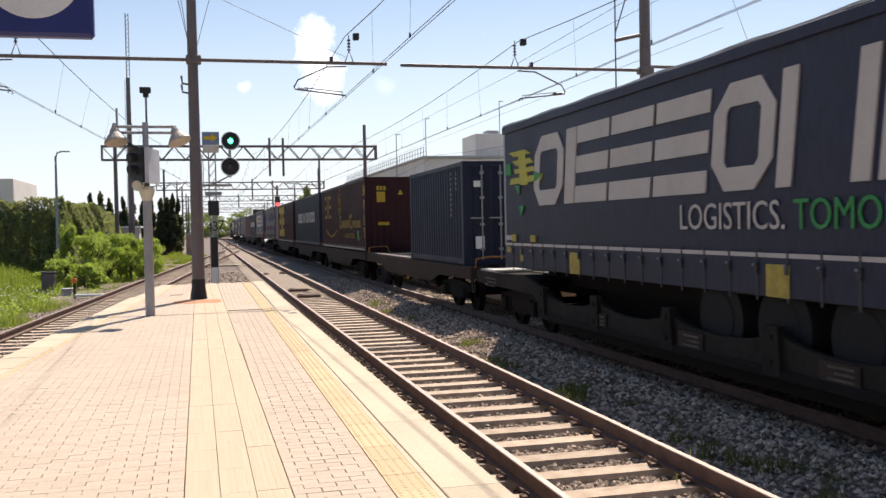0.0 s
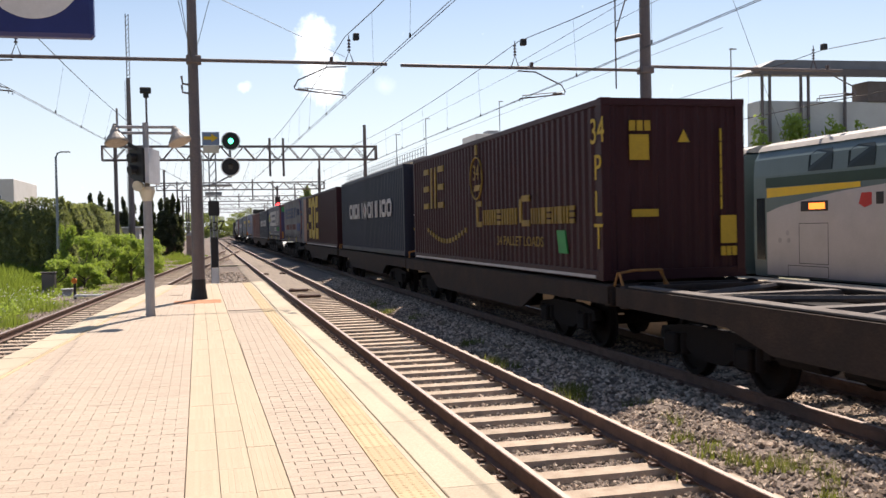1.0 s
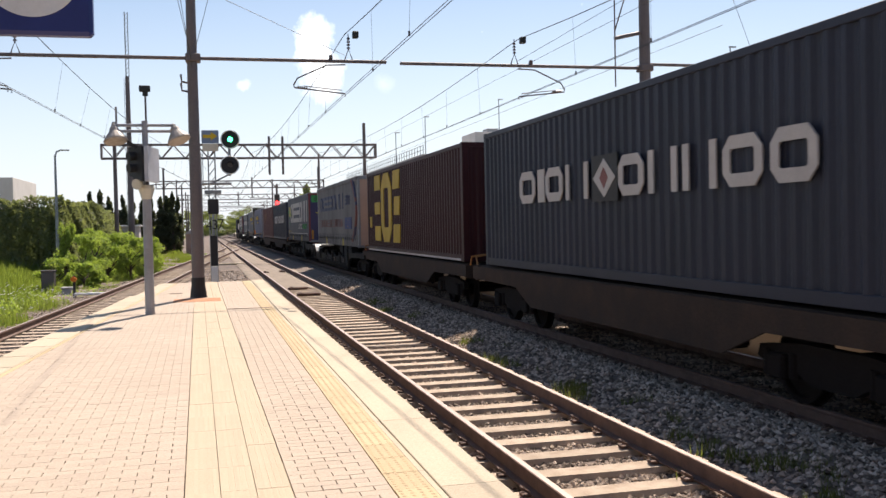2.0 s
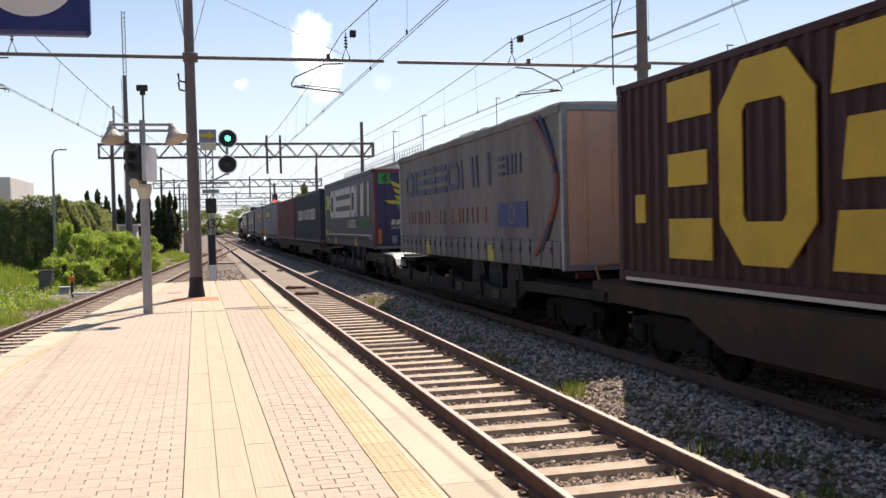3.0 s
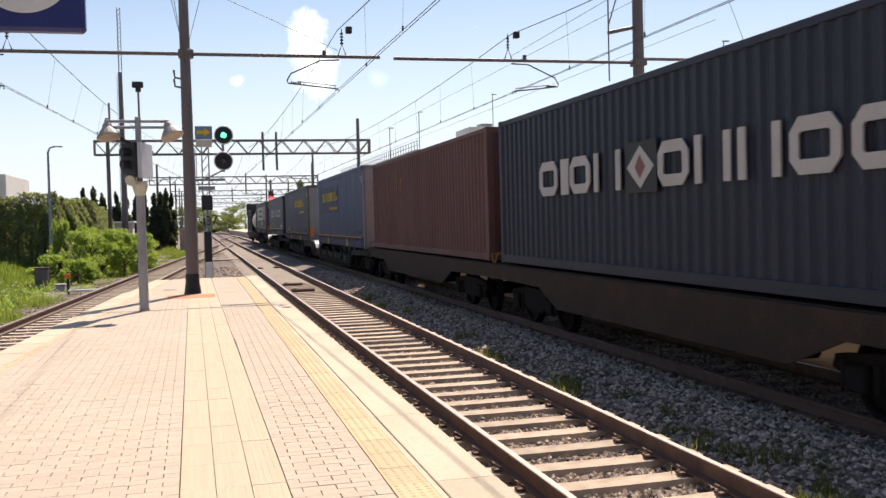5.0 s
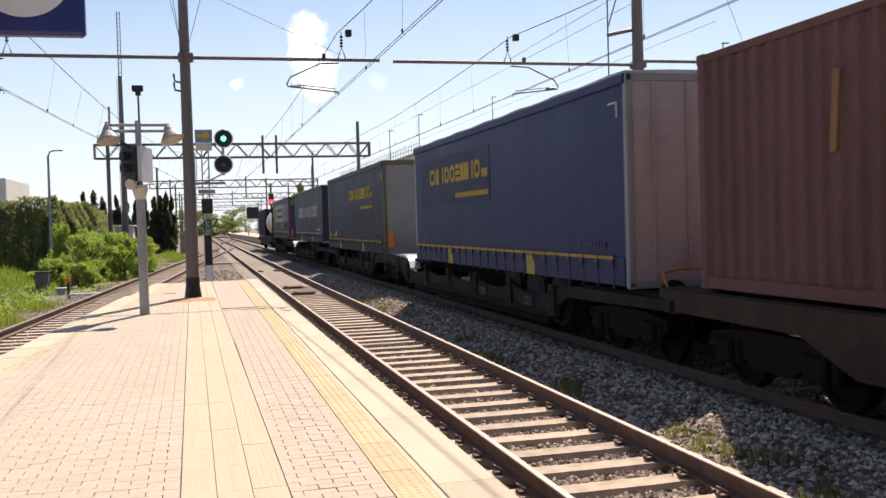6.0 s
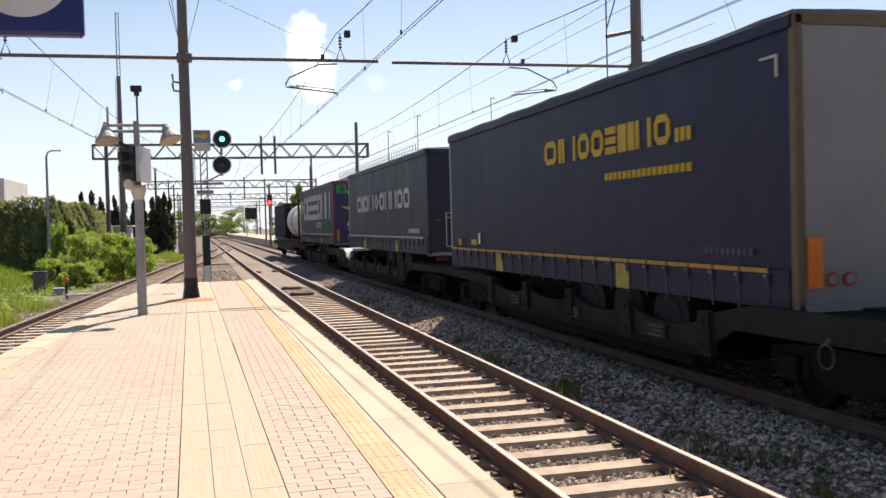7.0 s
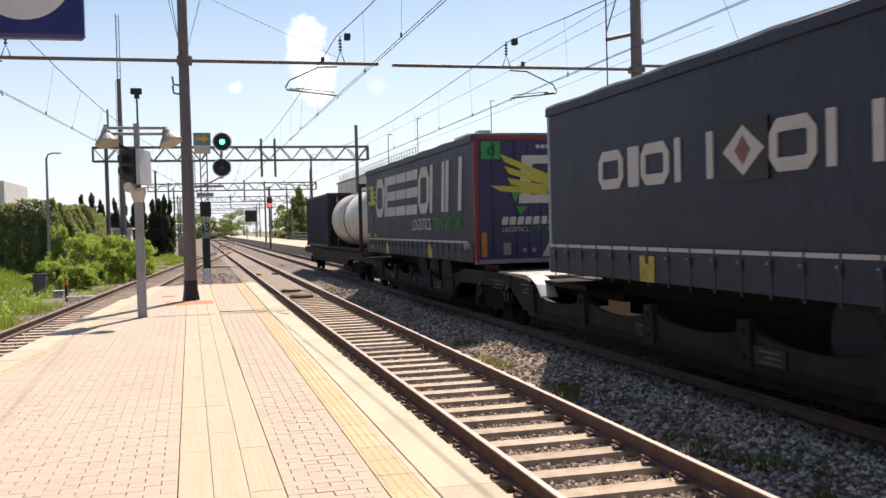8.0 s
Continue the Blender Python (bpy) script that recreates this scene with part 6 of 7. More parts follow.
def platform_lamp():
    x, y = -1.02, 18.63
    l = empty("platform_lamp", "grey platform post with two hooded lamps and a display", "lamp post")
    bm = bmesh.new()
    rod(bm, (x, y, PLAT_Z), (x, y, 2.72), 0.088, 14, 0.08)
    rod(bm, (x, y, 2.72), (x, y, 4.16), 0.055, 12)
    part("post", bm, POST_GREY, l)
    bm = bmesh.new()
    for z in (4.08, 3.97):
        rod(bm, (x - 0.58, y, z), (x + 0.56, y, z), 0.028, 8)
    rod(bm, (x - 0.5, y, 4.08), (x - 0.5, y, 4.42), 0.02, 6)
    part("crossbar", bm, POST_GREY, l)
    for dx in (-0.55, 0.52):
        bm = bmesh.new()
        n = 16
        c = Vector((x + dx, y, 4.05))
        tilt = Vector((0.05 if dx < 0 else 0.13, -0.10, -0.34)).normalized()
        q = tilt.to_track_quat("Z", "Y")
        prof = [(-0.06, 0.03), (0.0, 0.055), (0.03, 0.08), (0.1, 0.1), (0.17, 0.155), (0.25, 0.21), (0.28, 0.222), (0.3, 0.205)]
        rings = [[bm.verts.new(c + q @ Vector((r * math.cos(k * math.tau / n), r * math.sin(k * math.tau / n), h))) for k in range(n)] for h, r in prof]
        for a, b in zip(rings, rings[1:]):
            for k in range(n):
                bm.faces.new((a[k], a[(k + 1) % n], b[(k + 1) % n], b[k]))
        bm.faces.new(rings[0][::-1])
        bm.faces.new(rings[-1])
        part("lamp_hood", bm, HOOD, l, "cream bell-shaped lamp hood", smooth=False)
    for nm, a, b, m, lab in (("display_panel", (-0.27, -0.02), (-0.02, -0.42), BLACK, "black display panel"), ("side_panel", (0.03, -0.44), (0.19, 0.34), POST_PALE, "pale grey side panel")):
        bm = bmesh.new()
        p = [Vector((x + a[0], y + a[1], 0)), Vector((x + b[0], y + b[1], 0))]
        d = (p[1] - p[0]).normalized()
        nrm = Vector((d.y, -d.x, 0)) * 0.035
        lo = [bm.verts.new((v.x, v.y, 3.02 + dz)) for v, dz in ((p[0] - nrm, 0.12 if nm == "display_panel" else 0), (p[1] - nrm, 0), (p[1] + nrm, 0), (p[0] + nrm, 0.12 if nm == "display_panel" else 0))]
        hi = [bm.verts.new((v.x, v.y, 3.66)) for v in (p[0] - nrm, p[1] - nrm, p[1] + nrm, p[0] + nrm)]
        bm.faces.new(lo[::-1])
        bm.faces.new(hi)
        for k in range(4):
            bm.faces.new((lo[k], lo[(k + 1) % 4], hi[(k + 1) % 4], hi[k]))
        part(nm, bm, m, l, lab)
    bm = bmesh.new()
    foot = [(x - 0.24, y), (x - 0.02, y - 0.36), (x + 0.03, y - 0.36), (x + 0.15, y + 0.30), (x - 0.1, y + 0.30)]
    lo, hi = [[bm.verts.new((u, v, z)) for u, v in foot] for z in (3.06, 3.64)]
    bm.faces.new(lo[::-1])
    bm.faces.new(hi)
    for k in range(5):
        bm.faces.new((lo[k], lo[(k + 1) % 5], hi[(k + 1) % 5], hi[k]))
    part("housing", bm, BLACK, l, "black display housing")
    for z in (3.28, 3.5):
        bm = bmesh.new()
        rod(bm, (x - 0.15, y - 0.21, z), (x - 0.29, y - 0.30, z - 0.02), 0.075, 14, 0.085)
        part("visor", bm, BLACK, l, "short round black visor")
    bm = bmesh.new()
    plate(bm, [(x - 0.3, 3.7), (x - 0.02, 3.56), (x - 0.02, 3.62), (x - 0.3, 3.78)], y - 0.3, y - 0.1)
    part("display_hood", bm, BLACK, l)
    bm = bmesh.new()
    rod(bm, (x, y - 0.02, 2.7), (x, y - 0.02, 2.9), 0.09, 14, 0.15)
    rod(bm, (x, y - 0.02, 2.9), (x, y - 0.02, 2.96), 0.15, 14, 0.14)
    rod(bm, (x - 0.1, y - 0.1, 3.0), (x - 0.16, y - 0.24, 2.97), 0.06, 12, 0.1)
    part("loudspeaker", bm, CREAM, l, "cream horn loudspeaker")


def platform_sign():
    s = empty("platform_sign", "dark blue platform number sign with a white roundel", "sign")
    y = 5.6
    bm = bmesh.new()
    rod(bm, (-1.85, y + 0.05, PLAT_Z), (-1.85, y + 0.05, 4.2), 0.05, 12)
    rod(bm, (-1.85, y + 0.05, 4.1), (-0.5, y + 0.05, 4.1), 0.035, 10)
    for x in (-1.1, -0.66):
        rod(bm, (x, y + 0.05, 4.1), (x, y + 0.05, 3.86), 0.015, 6)
    part("support", bm, POST_GREY, s)
    bm = bmesh.new()
    bevel_box(bm, -1.22, -0.565, y, y + 0.1, 3.20, 3.86, 0.02)
    part("panel", bm, SIGN_BLUE, s)
    bm = bmesh.new()
    rod(bm, (-0.875, y - 0.001, 3.555), (-0.875, y - 0.007, 3.555), 0.262, 40)
    part("roundel", bm, LOGO_PALE, s, "white roundel")
    ob = new("lettering", text_mesh("lettering", "2", 0.5, SIGN_BLUE, 0.003))
    ob.parent = s
    ob.matrix_basis = Matrix.Translation((-0.875, y - 0.012, 3.56)) @ Matrix(((1, 0, 0, 0), (0, 0, -1, 0), (0, 1, 0, 0), (0, 0, 0, 1)))
    tagged(ob, "blue numeral")


HOOD = paint("weathered_lamp_hood", (0.42, 0.37, 0.32), 0.55, 0, 0.1, 4, 40, 0.1, (0.2, 0.15, 0.11), 0.6)
POST_PALE = paint("pale_panel", (0.5, 0.5, 0.53), 0.5, 0, 0.06, 3, 40, 0.05)
LOGO_PALE = paint("sign_white", (0.72, 0.72, 0.72), 0.5, 0, 0.04, 2, 50, 0.02)


def small_fixtures():
    # street lamp on the left bank
    l = empty("street_lamp", "slim grey street lamp beside the hedge", "street lamp", "slim lamp posts")
    bm = bmesh.new()
    rod(bm, (-7.0, 50, 0.0), (-6.98, 50, 5.9), 0.09, 10, 0.05)
    tube(bm, [(-6.98, 50, 5.85), (-6.9, 50, 6.08), (-6.7, 50, 6.15)], 0.04, 6)
    part("post", bm, GALV, l)
    bm = bmesh.new()
    bevel_box(bm, -6.75, -6.3, 49.92, 50.08, 6.12, 6.18, 0.02)
    part("lamp_head", bm, GALV, l)
    for x, y, top in ((22.1, 110, 12.9), (25.9, 111, 14.9), (34.5, 109, 16.8), (42, 70, 16)):
        l = empty("street_lamp", "thin tall lamp post near the buildings", "street lamp", "slim lamp posts")
        bm = bmesh.new()
        rod(bm, (x, y, -0.6), (x, y, top), 0.07, 8, 0.05)
        part("post", bm, GALV, l)
        bm = bmesh.new()
        bevel_box(bm, x - 0.1, x + 0.5, y - 0.1, y + 0.1, top, top + 0.1, 0.02)
        part("lamp_head", bm, GALV, l)
    # radio mast
    l = empty("radio_mast", "tall slender grey radio mast", "mast")
    bm = bmesh.new()
    rod(bm, (-5.95, 85, -0.6), (-5.95, 85, 15.2), 0.28, 10, 0.17)
    part("tube", bm, MAST_BROWN, l)
    bm = bmesh.new()
    for k in range(3):
        a = k * math.tau / 3
        rod(bm, (-5.95 + 0.16 * math.cos(a), 85 + 0.16 * math.sin(a), 15.2), (-5.95 + 0.16 * math.cos(a), 85 + 0.16 * math.sin(a), 20.6), 0.035, 5)
    for k in range(14):
        rod(bm, (-6.1, 85, 15.3 + 0.38 * k), (-5.8, 85, 15.6 + 0.38 * k), 0.025, 5)
    part("lattice_top", bm, GALV, l)
    bm = bmesh.new()
    tube(bm, [(-6.25, 84.9, 0), (-6.2, 84.9, 15)], 0.02, 5)
    for k in range(36):
        rod(bm, (-6.22, 84.9, 0.5 + 0.4 * k), (-6.0, 84.9, 0.5 + 0.4 * k), 0.015, 4)
    part("ladder", bm, GALV, l)
    l = empty("camera_pole", "thin pole with a camera on top", "pole")
    bm = bmesh.new()
    rod(bm, (-3.2, 60, -0.6), (-3.2, 60, 10.4), 0.06, 8)
    part("pole", bm, MAST_BROWN, l)
    bm = bmesh.new()
    bevel_box(bm, -3.55, -2.9, 59.8, 60.2, 10.45, 10.8, 0.04)
    rod(bm, (-3.2, 60, 10.2), (-3.2, 60, 10.5), 0.16, 10)
    part("camera_head", bm, BLACK, l)
    # ground equipment beside the curving track
    for x, y, w, h, mat, lab in ((-5.3, 38.5, 0.35, -0.02, POST_GREY, "grey trackside point motor box"), (-6.4, 41.0, 0.5, 0.55, MAST_BROWN, "dark steel trackside relay cabinet")):
        c = empty("trackside_box", lab, "trackside box")
        bm = bmesh.new()
        bevel_box(bm, x, x + w, y, y + 0.5, -0.35, h, 0.03)
        part("body", bm, mat, c)
        bm = bmesh.new()
        bevel_box(bm, x - 0.03, x + w + 0.03, y - 0.03, y + 0.53, h, h + 0.05, 0.01)
        part("lid", bm, mat, c)
    c = empty("point_lever", "orange and white hand point lever by the track", "point lever")
    bm = bmesh.new()
    rod(bm, (-4.6, 36.6, -0.4), (-4.6, 36.6, 0.55), 0.05, 8)
    part("stem", bm, BLACK, c)
    bm = bmesh.new()
    rod(bm, (-4.6, 36.55, 0.42), (-4.6, 36.45, 0.42), 0.10, 16)
    part("target", bm, ORANGE, c, "orange disc target")
    bm = bmesh.new()
    bevel_box(bm, -4.6, -3.5, 36.4, 36.6, -0.16, -0.08, 0.02)
    part("weight_arm", bm, WHITE, c, "white weight arm")
    c = empty("buffer_barrier", "dark low rail barrier at the end of a siding", "barrier")
    for x in (-4.6, -2.9):
        bm = bmesh.new()
        tube(bm, [(x, 62, -0.5), (x, 62, 1.0), (x, 61.9, 0.75), (x, 61.2, -0.5)], 0.07, 6)
        part("stand", bm, STEEL_RUST, c)
    bm = bmesh.new()
    bevel_box(bm, -5.2, -2.3, 61.9, 62.1, 0.85, 1.1, 0.03)
    part("beam", bm, STEEL_RUST, c)
    # plates between the rails of track A
    for y, x, w in ((32.3, 3.0, 0.78), (35.6, 3.0, 0.7), (49.3, 2.85, 0.3), (49.6, 3.7, 0.3)):
        c = empty("track_board", "rusty metal plate lying between the rails", "plate")
        bm = bmesh.new()
        bevel_box(bm, x, x + w, y, y + 0.42, -0.19, -0.11, 0.02)
        bevel_box(bm, x + 0.05, x + 0.16, y + 0.05, y + 0.37, -0.11, -0.085, 0.008)
        part("plate", bm, STEEL_RUST, c)
    # fine gravel that covers the sleepers
    for x0, x1 in ((2.72, 4.12), (1.95, 2.59), (4.25, 4.85)):
        bm = bmesh.new()
        n = 80
        rows = [[bm.verts.new((x0 + (x1 - x0) * i / 4, 36.2 + 74 * k / n, -0.168 + 0.014 * noise.noise(Vector((i * 0.9 + x0, k * 1.3, 1))) - (0.05 if i in (0, 4) else 0))) for i in range(5)] for k in range(n + 1)]
        for a, b in zip(rows, rows[1:]):
            for i in range(4):
                bm.faces.new((a[i], a[i + 1], b[i + 1], b[i]))
        tagged(part("gravel_infill", bm, BOARD, smooth=True), "tan fine gravel that covers the sleepers between rails", "gravel", kind="stuff")
    c = empty("cable_trough", "pale concrete cable trough across the ballast", "trough")
    bm = bmesh.new()
    bevel_box(bm, 0.3, 2.55, 63.3, 63.7, -0.3, -0.12, 0.02)
    part("cover", bm, KERB, c)
    # hanging platform display far off and lamps on the far platform
    c = empty("platform_display", "dark hanging train display on the far platform", "display")
    bm = bmesh.new()
    bevel_box(bm, 9.6, 11.9, 196, 196.3, 3.9, 6.2, 0.04)
    part("screen", bm, BLACK, c)
    bm = bmesh.new()
    rod(bm, (9.9, 196.4, 0.55), (9.9, 196.4, 6.4), 0.09, 8)
    rod(bm, (11.7, 196.4, 0.55), (11.7, 196.4, 6.4), 0.09, 8)
    part("frame", bm, GALV, c)
    for y in (118, 140, 165):
        l = empty("platform_lamp", "thin grey double-headed lamp on the far platform", "street lamp", "slim lamp posts")
        bm = bmesh.new()
        rod(bm, (13.6, y, PLAT_Z), (13.6, y, 6.1), 0.07, 8, 0.05)
        tube(bm, [(12.6, y, 6.05), (13.6, y, 6.12), (14.6, y, 6.05)], 0.03, 5)
        part("post", bm, GALV, l)
        for dx in (-1.0, 1.0):
            bm = bmesh.new()
            bevel_box(bm, 13.6 + dx - 0.28, 13.6 + dx + 0.28, y - 0.1, y + 0.1, 5.98, 6.1, 0.03)
            part("lamp_head", bm, BLACK, l)
    # railing along the back of the far platform
    f = empty("platform_railing", "grey steel railing along the far platform", "railing")
    for k in range(30):
        bm = bmesh.new()
        rod(bm, (14.4, 96 + 2.2 * k, PLAT_Z), (14.4, 96 + 2.2 * k, 1.7), 0.03, 6)
        part("railing_post", bm, GALV, f)
    for z in (0.85, 1.25, 1.68):
        bm = bmesh.new()
        rod(bm, (14.4, 96, z), (14.4, 160, z), 0.025, 6)
        part("railing_bar", bm, GALV, f)


BOARD = paint("fine_gravel", (0.25, 0.20, 0.155), 0.95, 0, 0.35, 2.5, 34, 0.8, (0.15, 0.12, 0.095), 0.7)
TEAL = paint("teal_grey_coach", (0.115, 0.16, 0.16), 0.4, 0, 0.05, 1, 30, 0.02, (0.09, 0.12, 0.12), 0.5)
COACH_GLASS = paint("tinted_coach_glass", (0.025, 0.035, 0.036), 0.35, 0, 0.1, 1, 20, 0, spec=0.15)
COACH_WHITE = paint("coach_white", (0.44, 0.42, 0.42), 0.4, 0, 0.05, 1, 30, 0.02, (0.34, 0.32, 0.315), 0.5)
COACH_GREEN = paint("coach_dark_green", (0.02, 0.045, 0.028), 0.4, 0, 0.05, 1, 30, 0.02)
COACH_ROOF = paint("coach_roof", (0.44, 0.40, 0.36), 0.7, 0, 0.15, 1, 30, 0.05, (0.25, 0.22, 0.19), 0.7)
RENDER_WHITE = paint("white_render", (0.66, 0.62, 0.58), 0.9, 0, 0.06, 0.3, 12, 0.1, (0.5, 0.46, 0.42), 0.5)
RENDER_GREY = paint("grey_concrete_wall", (0.40, 0.39, 0.38), 0.9, 0, 0.08, 0.2, 10, 0.1, (0.30, 0.29, 0.28), 0.6)


def coach(y0, y1, label, white):
    c = empty("passenger_coach", label, "railway coach", "passenger train")
    x, cx = 15.0, 16.45
    bm = bmesh.new()
    prof = [(-1.42, 0.55), (-1.45, 1.2), (-1.45, 3.3), (-1.40, 3.75), (-1.22, 4.05), (1.22, 4.05), (1.40, 3.75), (1.45, 3.3), (1.45, 1.2), (1.42, 0.55)]
    a = [bm.verts.new((cx + u, y0, w)) for u, w in prof]
    b = [bm.verts.new((cx + u, y1, w)) for u, w in prof]
    n = len(prof)
    for k in range(n):
        bm.faces.new((a[k], a[(k + 1) % n], b[(k + 1) % n], b[k]))
    bm.faces.new(a)
    bm.faces.new(b[::-1])
    part("body", bm, TEAL, c)
    bm = bmesh.new()
    prof = [(-1.3, 4.0), (-1.18, 4.14), (-0.8, 4.26), (0, 4.31), (0.8, 4.26), (1.18, 4.14), (1.3, 4.0)]
    a = [bm.verts.new((cx + u, y0, w)) for u, w in prof]
    b = [bm.verts.new((cx + u, y1, w)) for u, w in prof]
    for k in range(6):
        bm.faces.new((a[k], a[k + 1], b[k + 1], b[k]))
    bm.faces.new(a)
    bm.faces.new(b[::-1])
    part("roof", bm, COACH_ROOF, c, "dusty pale grey roof")
    y = y0 + 1.2
    while y < y1 - 2.5:
        bm = bmesh.new()
        side_plate(bm, [(y, 3.32), (y + 0.95, 3.32), (y + 0.95, 3.72), (y + 0.7, 3.86), (y + 0.12, 3.86), (y, 3.75)], 14.985, 15.02)
        for v in bm.verts:
            v.co.x += 0.05 * max(0, v.co.z - 3.3) / 0.45 + 0.5 * max(0, v.co.z - 3.75)
        part("window", bm, COACH_GLASS, c, "dark tinted window")
        y += 1.55
    bm = bmesh.new()
    box(bm, x - 0.006, x + 0.02, y0, y1 - (0.6 if white else 0), 2.98, 3.24)
    part("green_band", bm, COACH_GREEN, c, "dark green band")
    for yy in (y0 + 3.5, y1 - 3.5):
        bm = bmesh.new()
        box(bm, cx - 1.1, cx + 1.1, yy - 1.5, yy + 1.5, 0.25, 0.6)
        for d in (-0.9, 0.9):
            rod(bm, (cx - 0.8, yy + d, 0.44), (cx + 0.8, yy + d, 0.44), 0.44, 18)
        part("bogie", bm, UNDER, c)
    if white:
        bm = bmesh.new()
        side_plate(bm, [(y0, 0.6), (23.25, 0.6), (23.25, 2.3), (22.6, 2.46), (21.4, 2.62), (20, 2.78), (18.5, 2.88), (16, 2.95), (y0, 2.96)], x - 0.012, x + 0.02)
        part("white_panel", bm, COACH_WHITE, c, "white lower side")
        bm = bmesh.new()
        side_plate(bm, [(19.4, 2.84), (23.25, 2.70), (23.25, 2.96), (19.4, 2.97)], x - 0.008, x + 0.02)
        part("yellow_band", bm, YELLOW, c, "yellow band")
        bm = bmesh.new()
        bevel_box(bm, x - 0.03, x, 20.6, 21.7, 2.3, 2.56, 0.01)
        part("display_frame", bm, BLACK, c)
        bm = bmesh.new()
        box(bm, x - 0.034, x - 0.028, 20.7, 21.35, 2.35, 2.51)
        part("destination_display", bm, AMBER_L, c, "lit amber destination display")
        for a, b, z0, z1 in ((20.6, 21.8, 0.95, 2.0), (20.6, 22.3, 0.6, 0.9)):
            bm = bmesh.new()
            for u0, u1, w0, w1 in ((a, b, z0, z0 + 0.015), (a, b, z1 - 0.015, z1), (a, a + 0.015, z0, z1), (b - 0.015, b, z0, z1)):
                box(bm, x - 0.016, x, u0, u1, w0, w1)
            part("hatch", bm, BLACK, c, "hatch outline")
        for yy, z in ((22.3, 1.75), (22.65, 1.55), (22.25, 1.55)):
            bm = bmesh.new()
            rod(bm, (x - 0.02, yy, z), (x, yy, z), 0.07, 12)
            part("cap", bm, POST_GREY, c)
        bm = bmesh.new()
        side_plate(bm, [(19.25, 2.35), (19.45, 2.45), (19.35, 2.7), (19.0, 2.7), (19.0, 2.42)], x - 0.018, x)
        part("red_emblem", bm, RED, c, "red operator emblem")
        bm = bmesh.new()
        for k in range(6):
            box(bm, x - 0.018, x, 18.6 - 0.36 * k, 18.85 - 0.36 * k, 2.42, 2.7)
        part("operator_blocks", bm, BLACK, c, "black block lettering shapes")
        bm = bmesh.new()
        box(bm, x - 0.01, x + 0.05, 23.35, 23.75, 1.0, 2.7)
        part("end_door", bm, GLASS_DARK, c, "dark end door")


def window(parent, x0, x1, y, z0, z1):
    bm = bmesh.new()
    t = 0.09
    for a, b, c, d in ((x0, x1, z0, z0 + t), (x0, x1, z1 - t, z1), (x0, x0 + t, z0, z1), (x1 - t, x1, z0, z1), ((x0 + x1) / 2 - t / 2, (x0 + x1) / 2 + t / 2, z0, z1)):
        box(bm, a, b, y - 0.06, y + 0.02, c, d)
    w = part("window", bm, WHITE, parent)
    bm = bmesh.new()
    box(bm, x0, x1, y - 0.02, y + 0.01, z0, z1)
    part("pane", bm, GLASS_DARK, w)
    bm = bmesh.new()
    bevel_box(bm, x0 - 0.1, x1 + 0.1, y - 0.18, y, z0 - 0.1, z0 - 0.01, 0.01)
    part("sill", bm, RENDER_GREY, w)


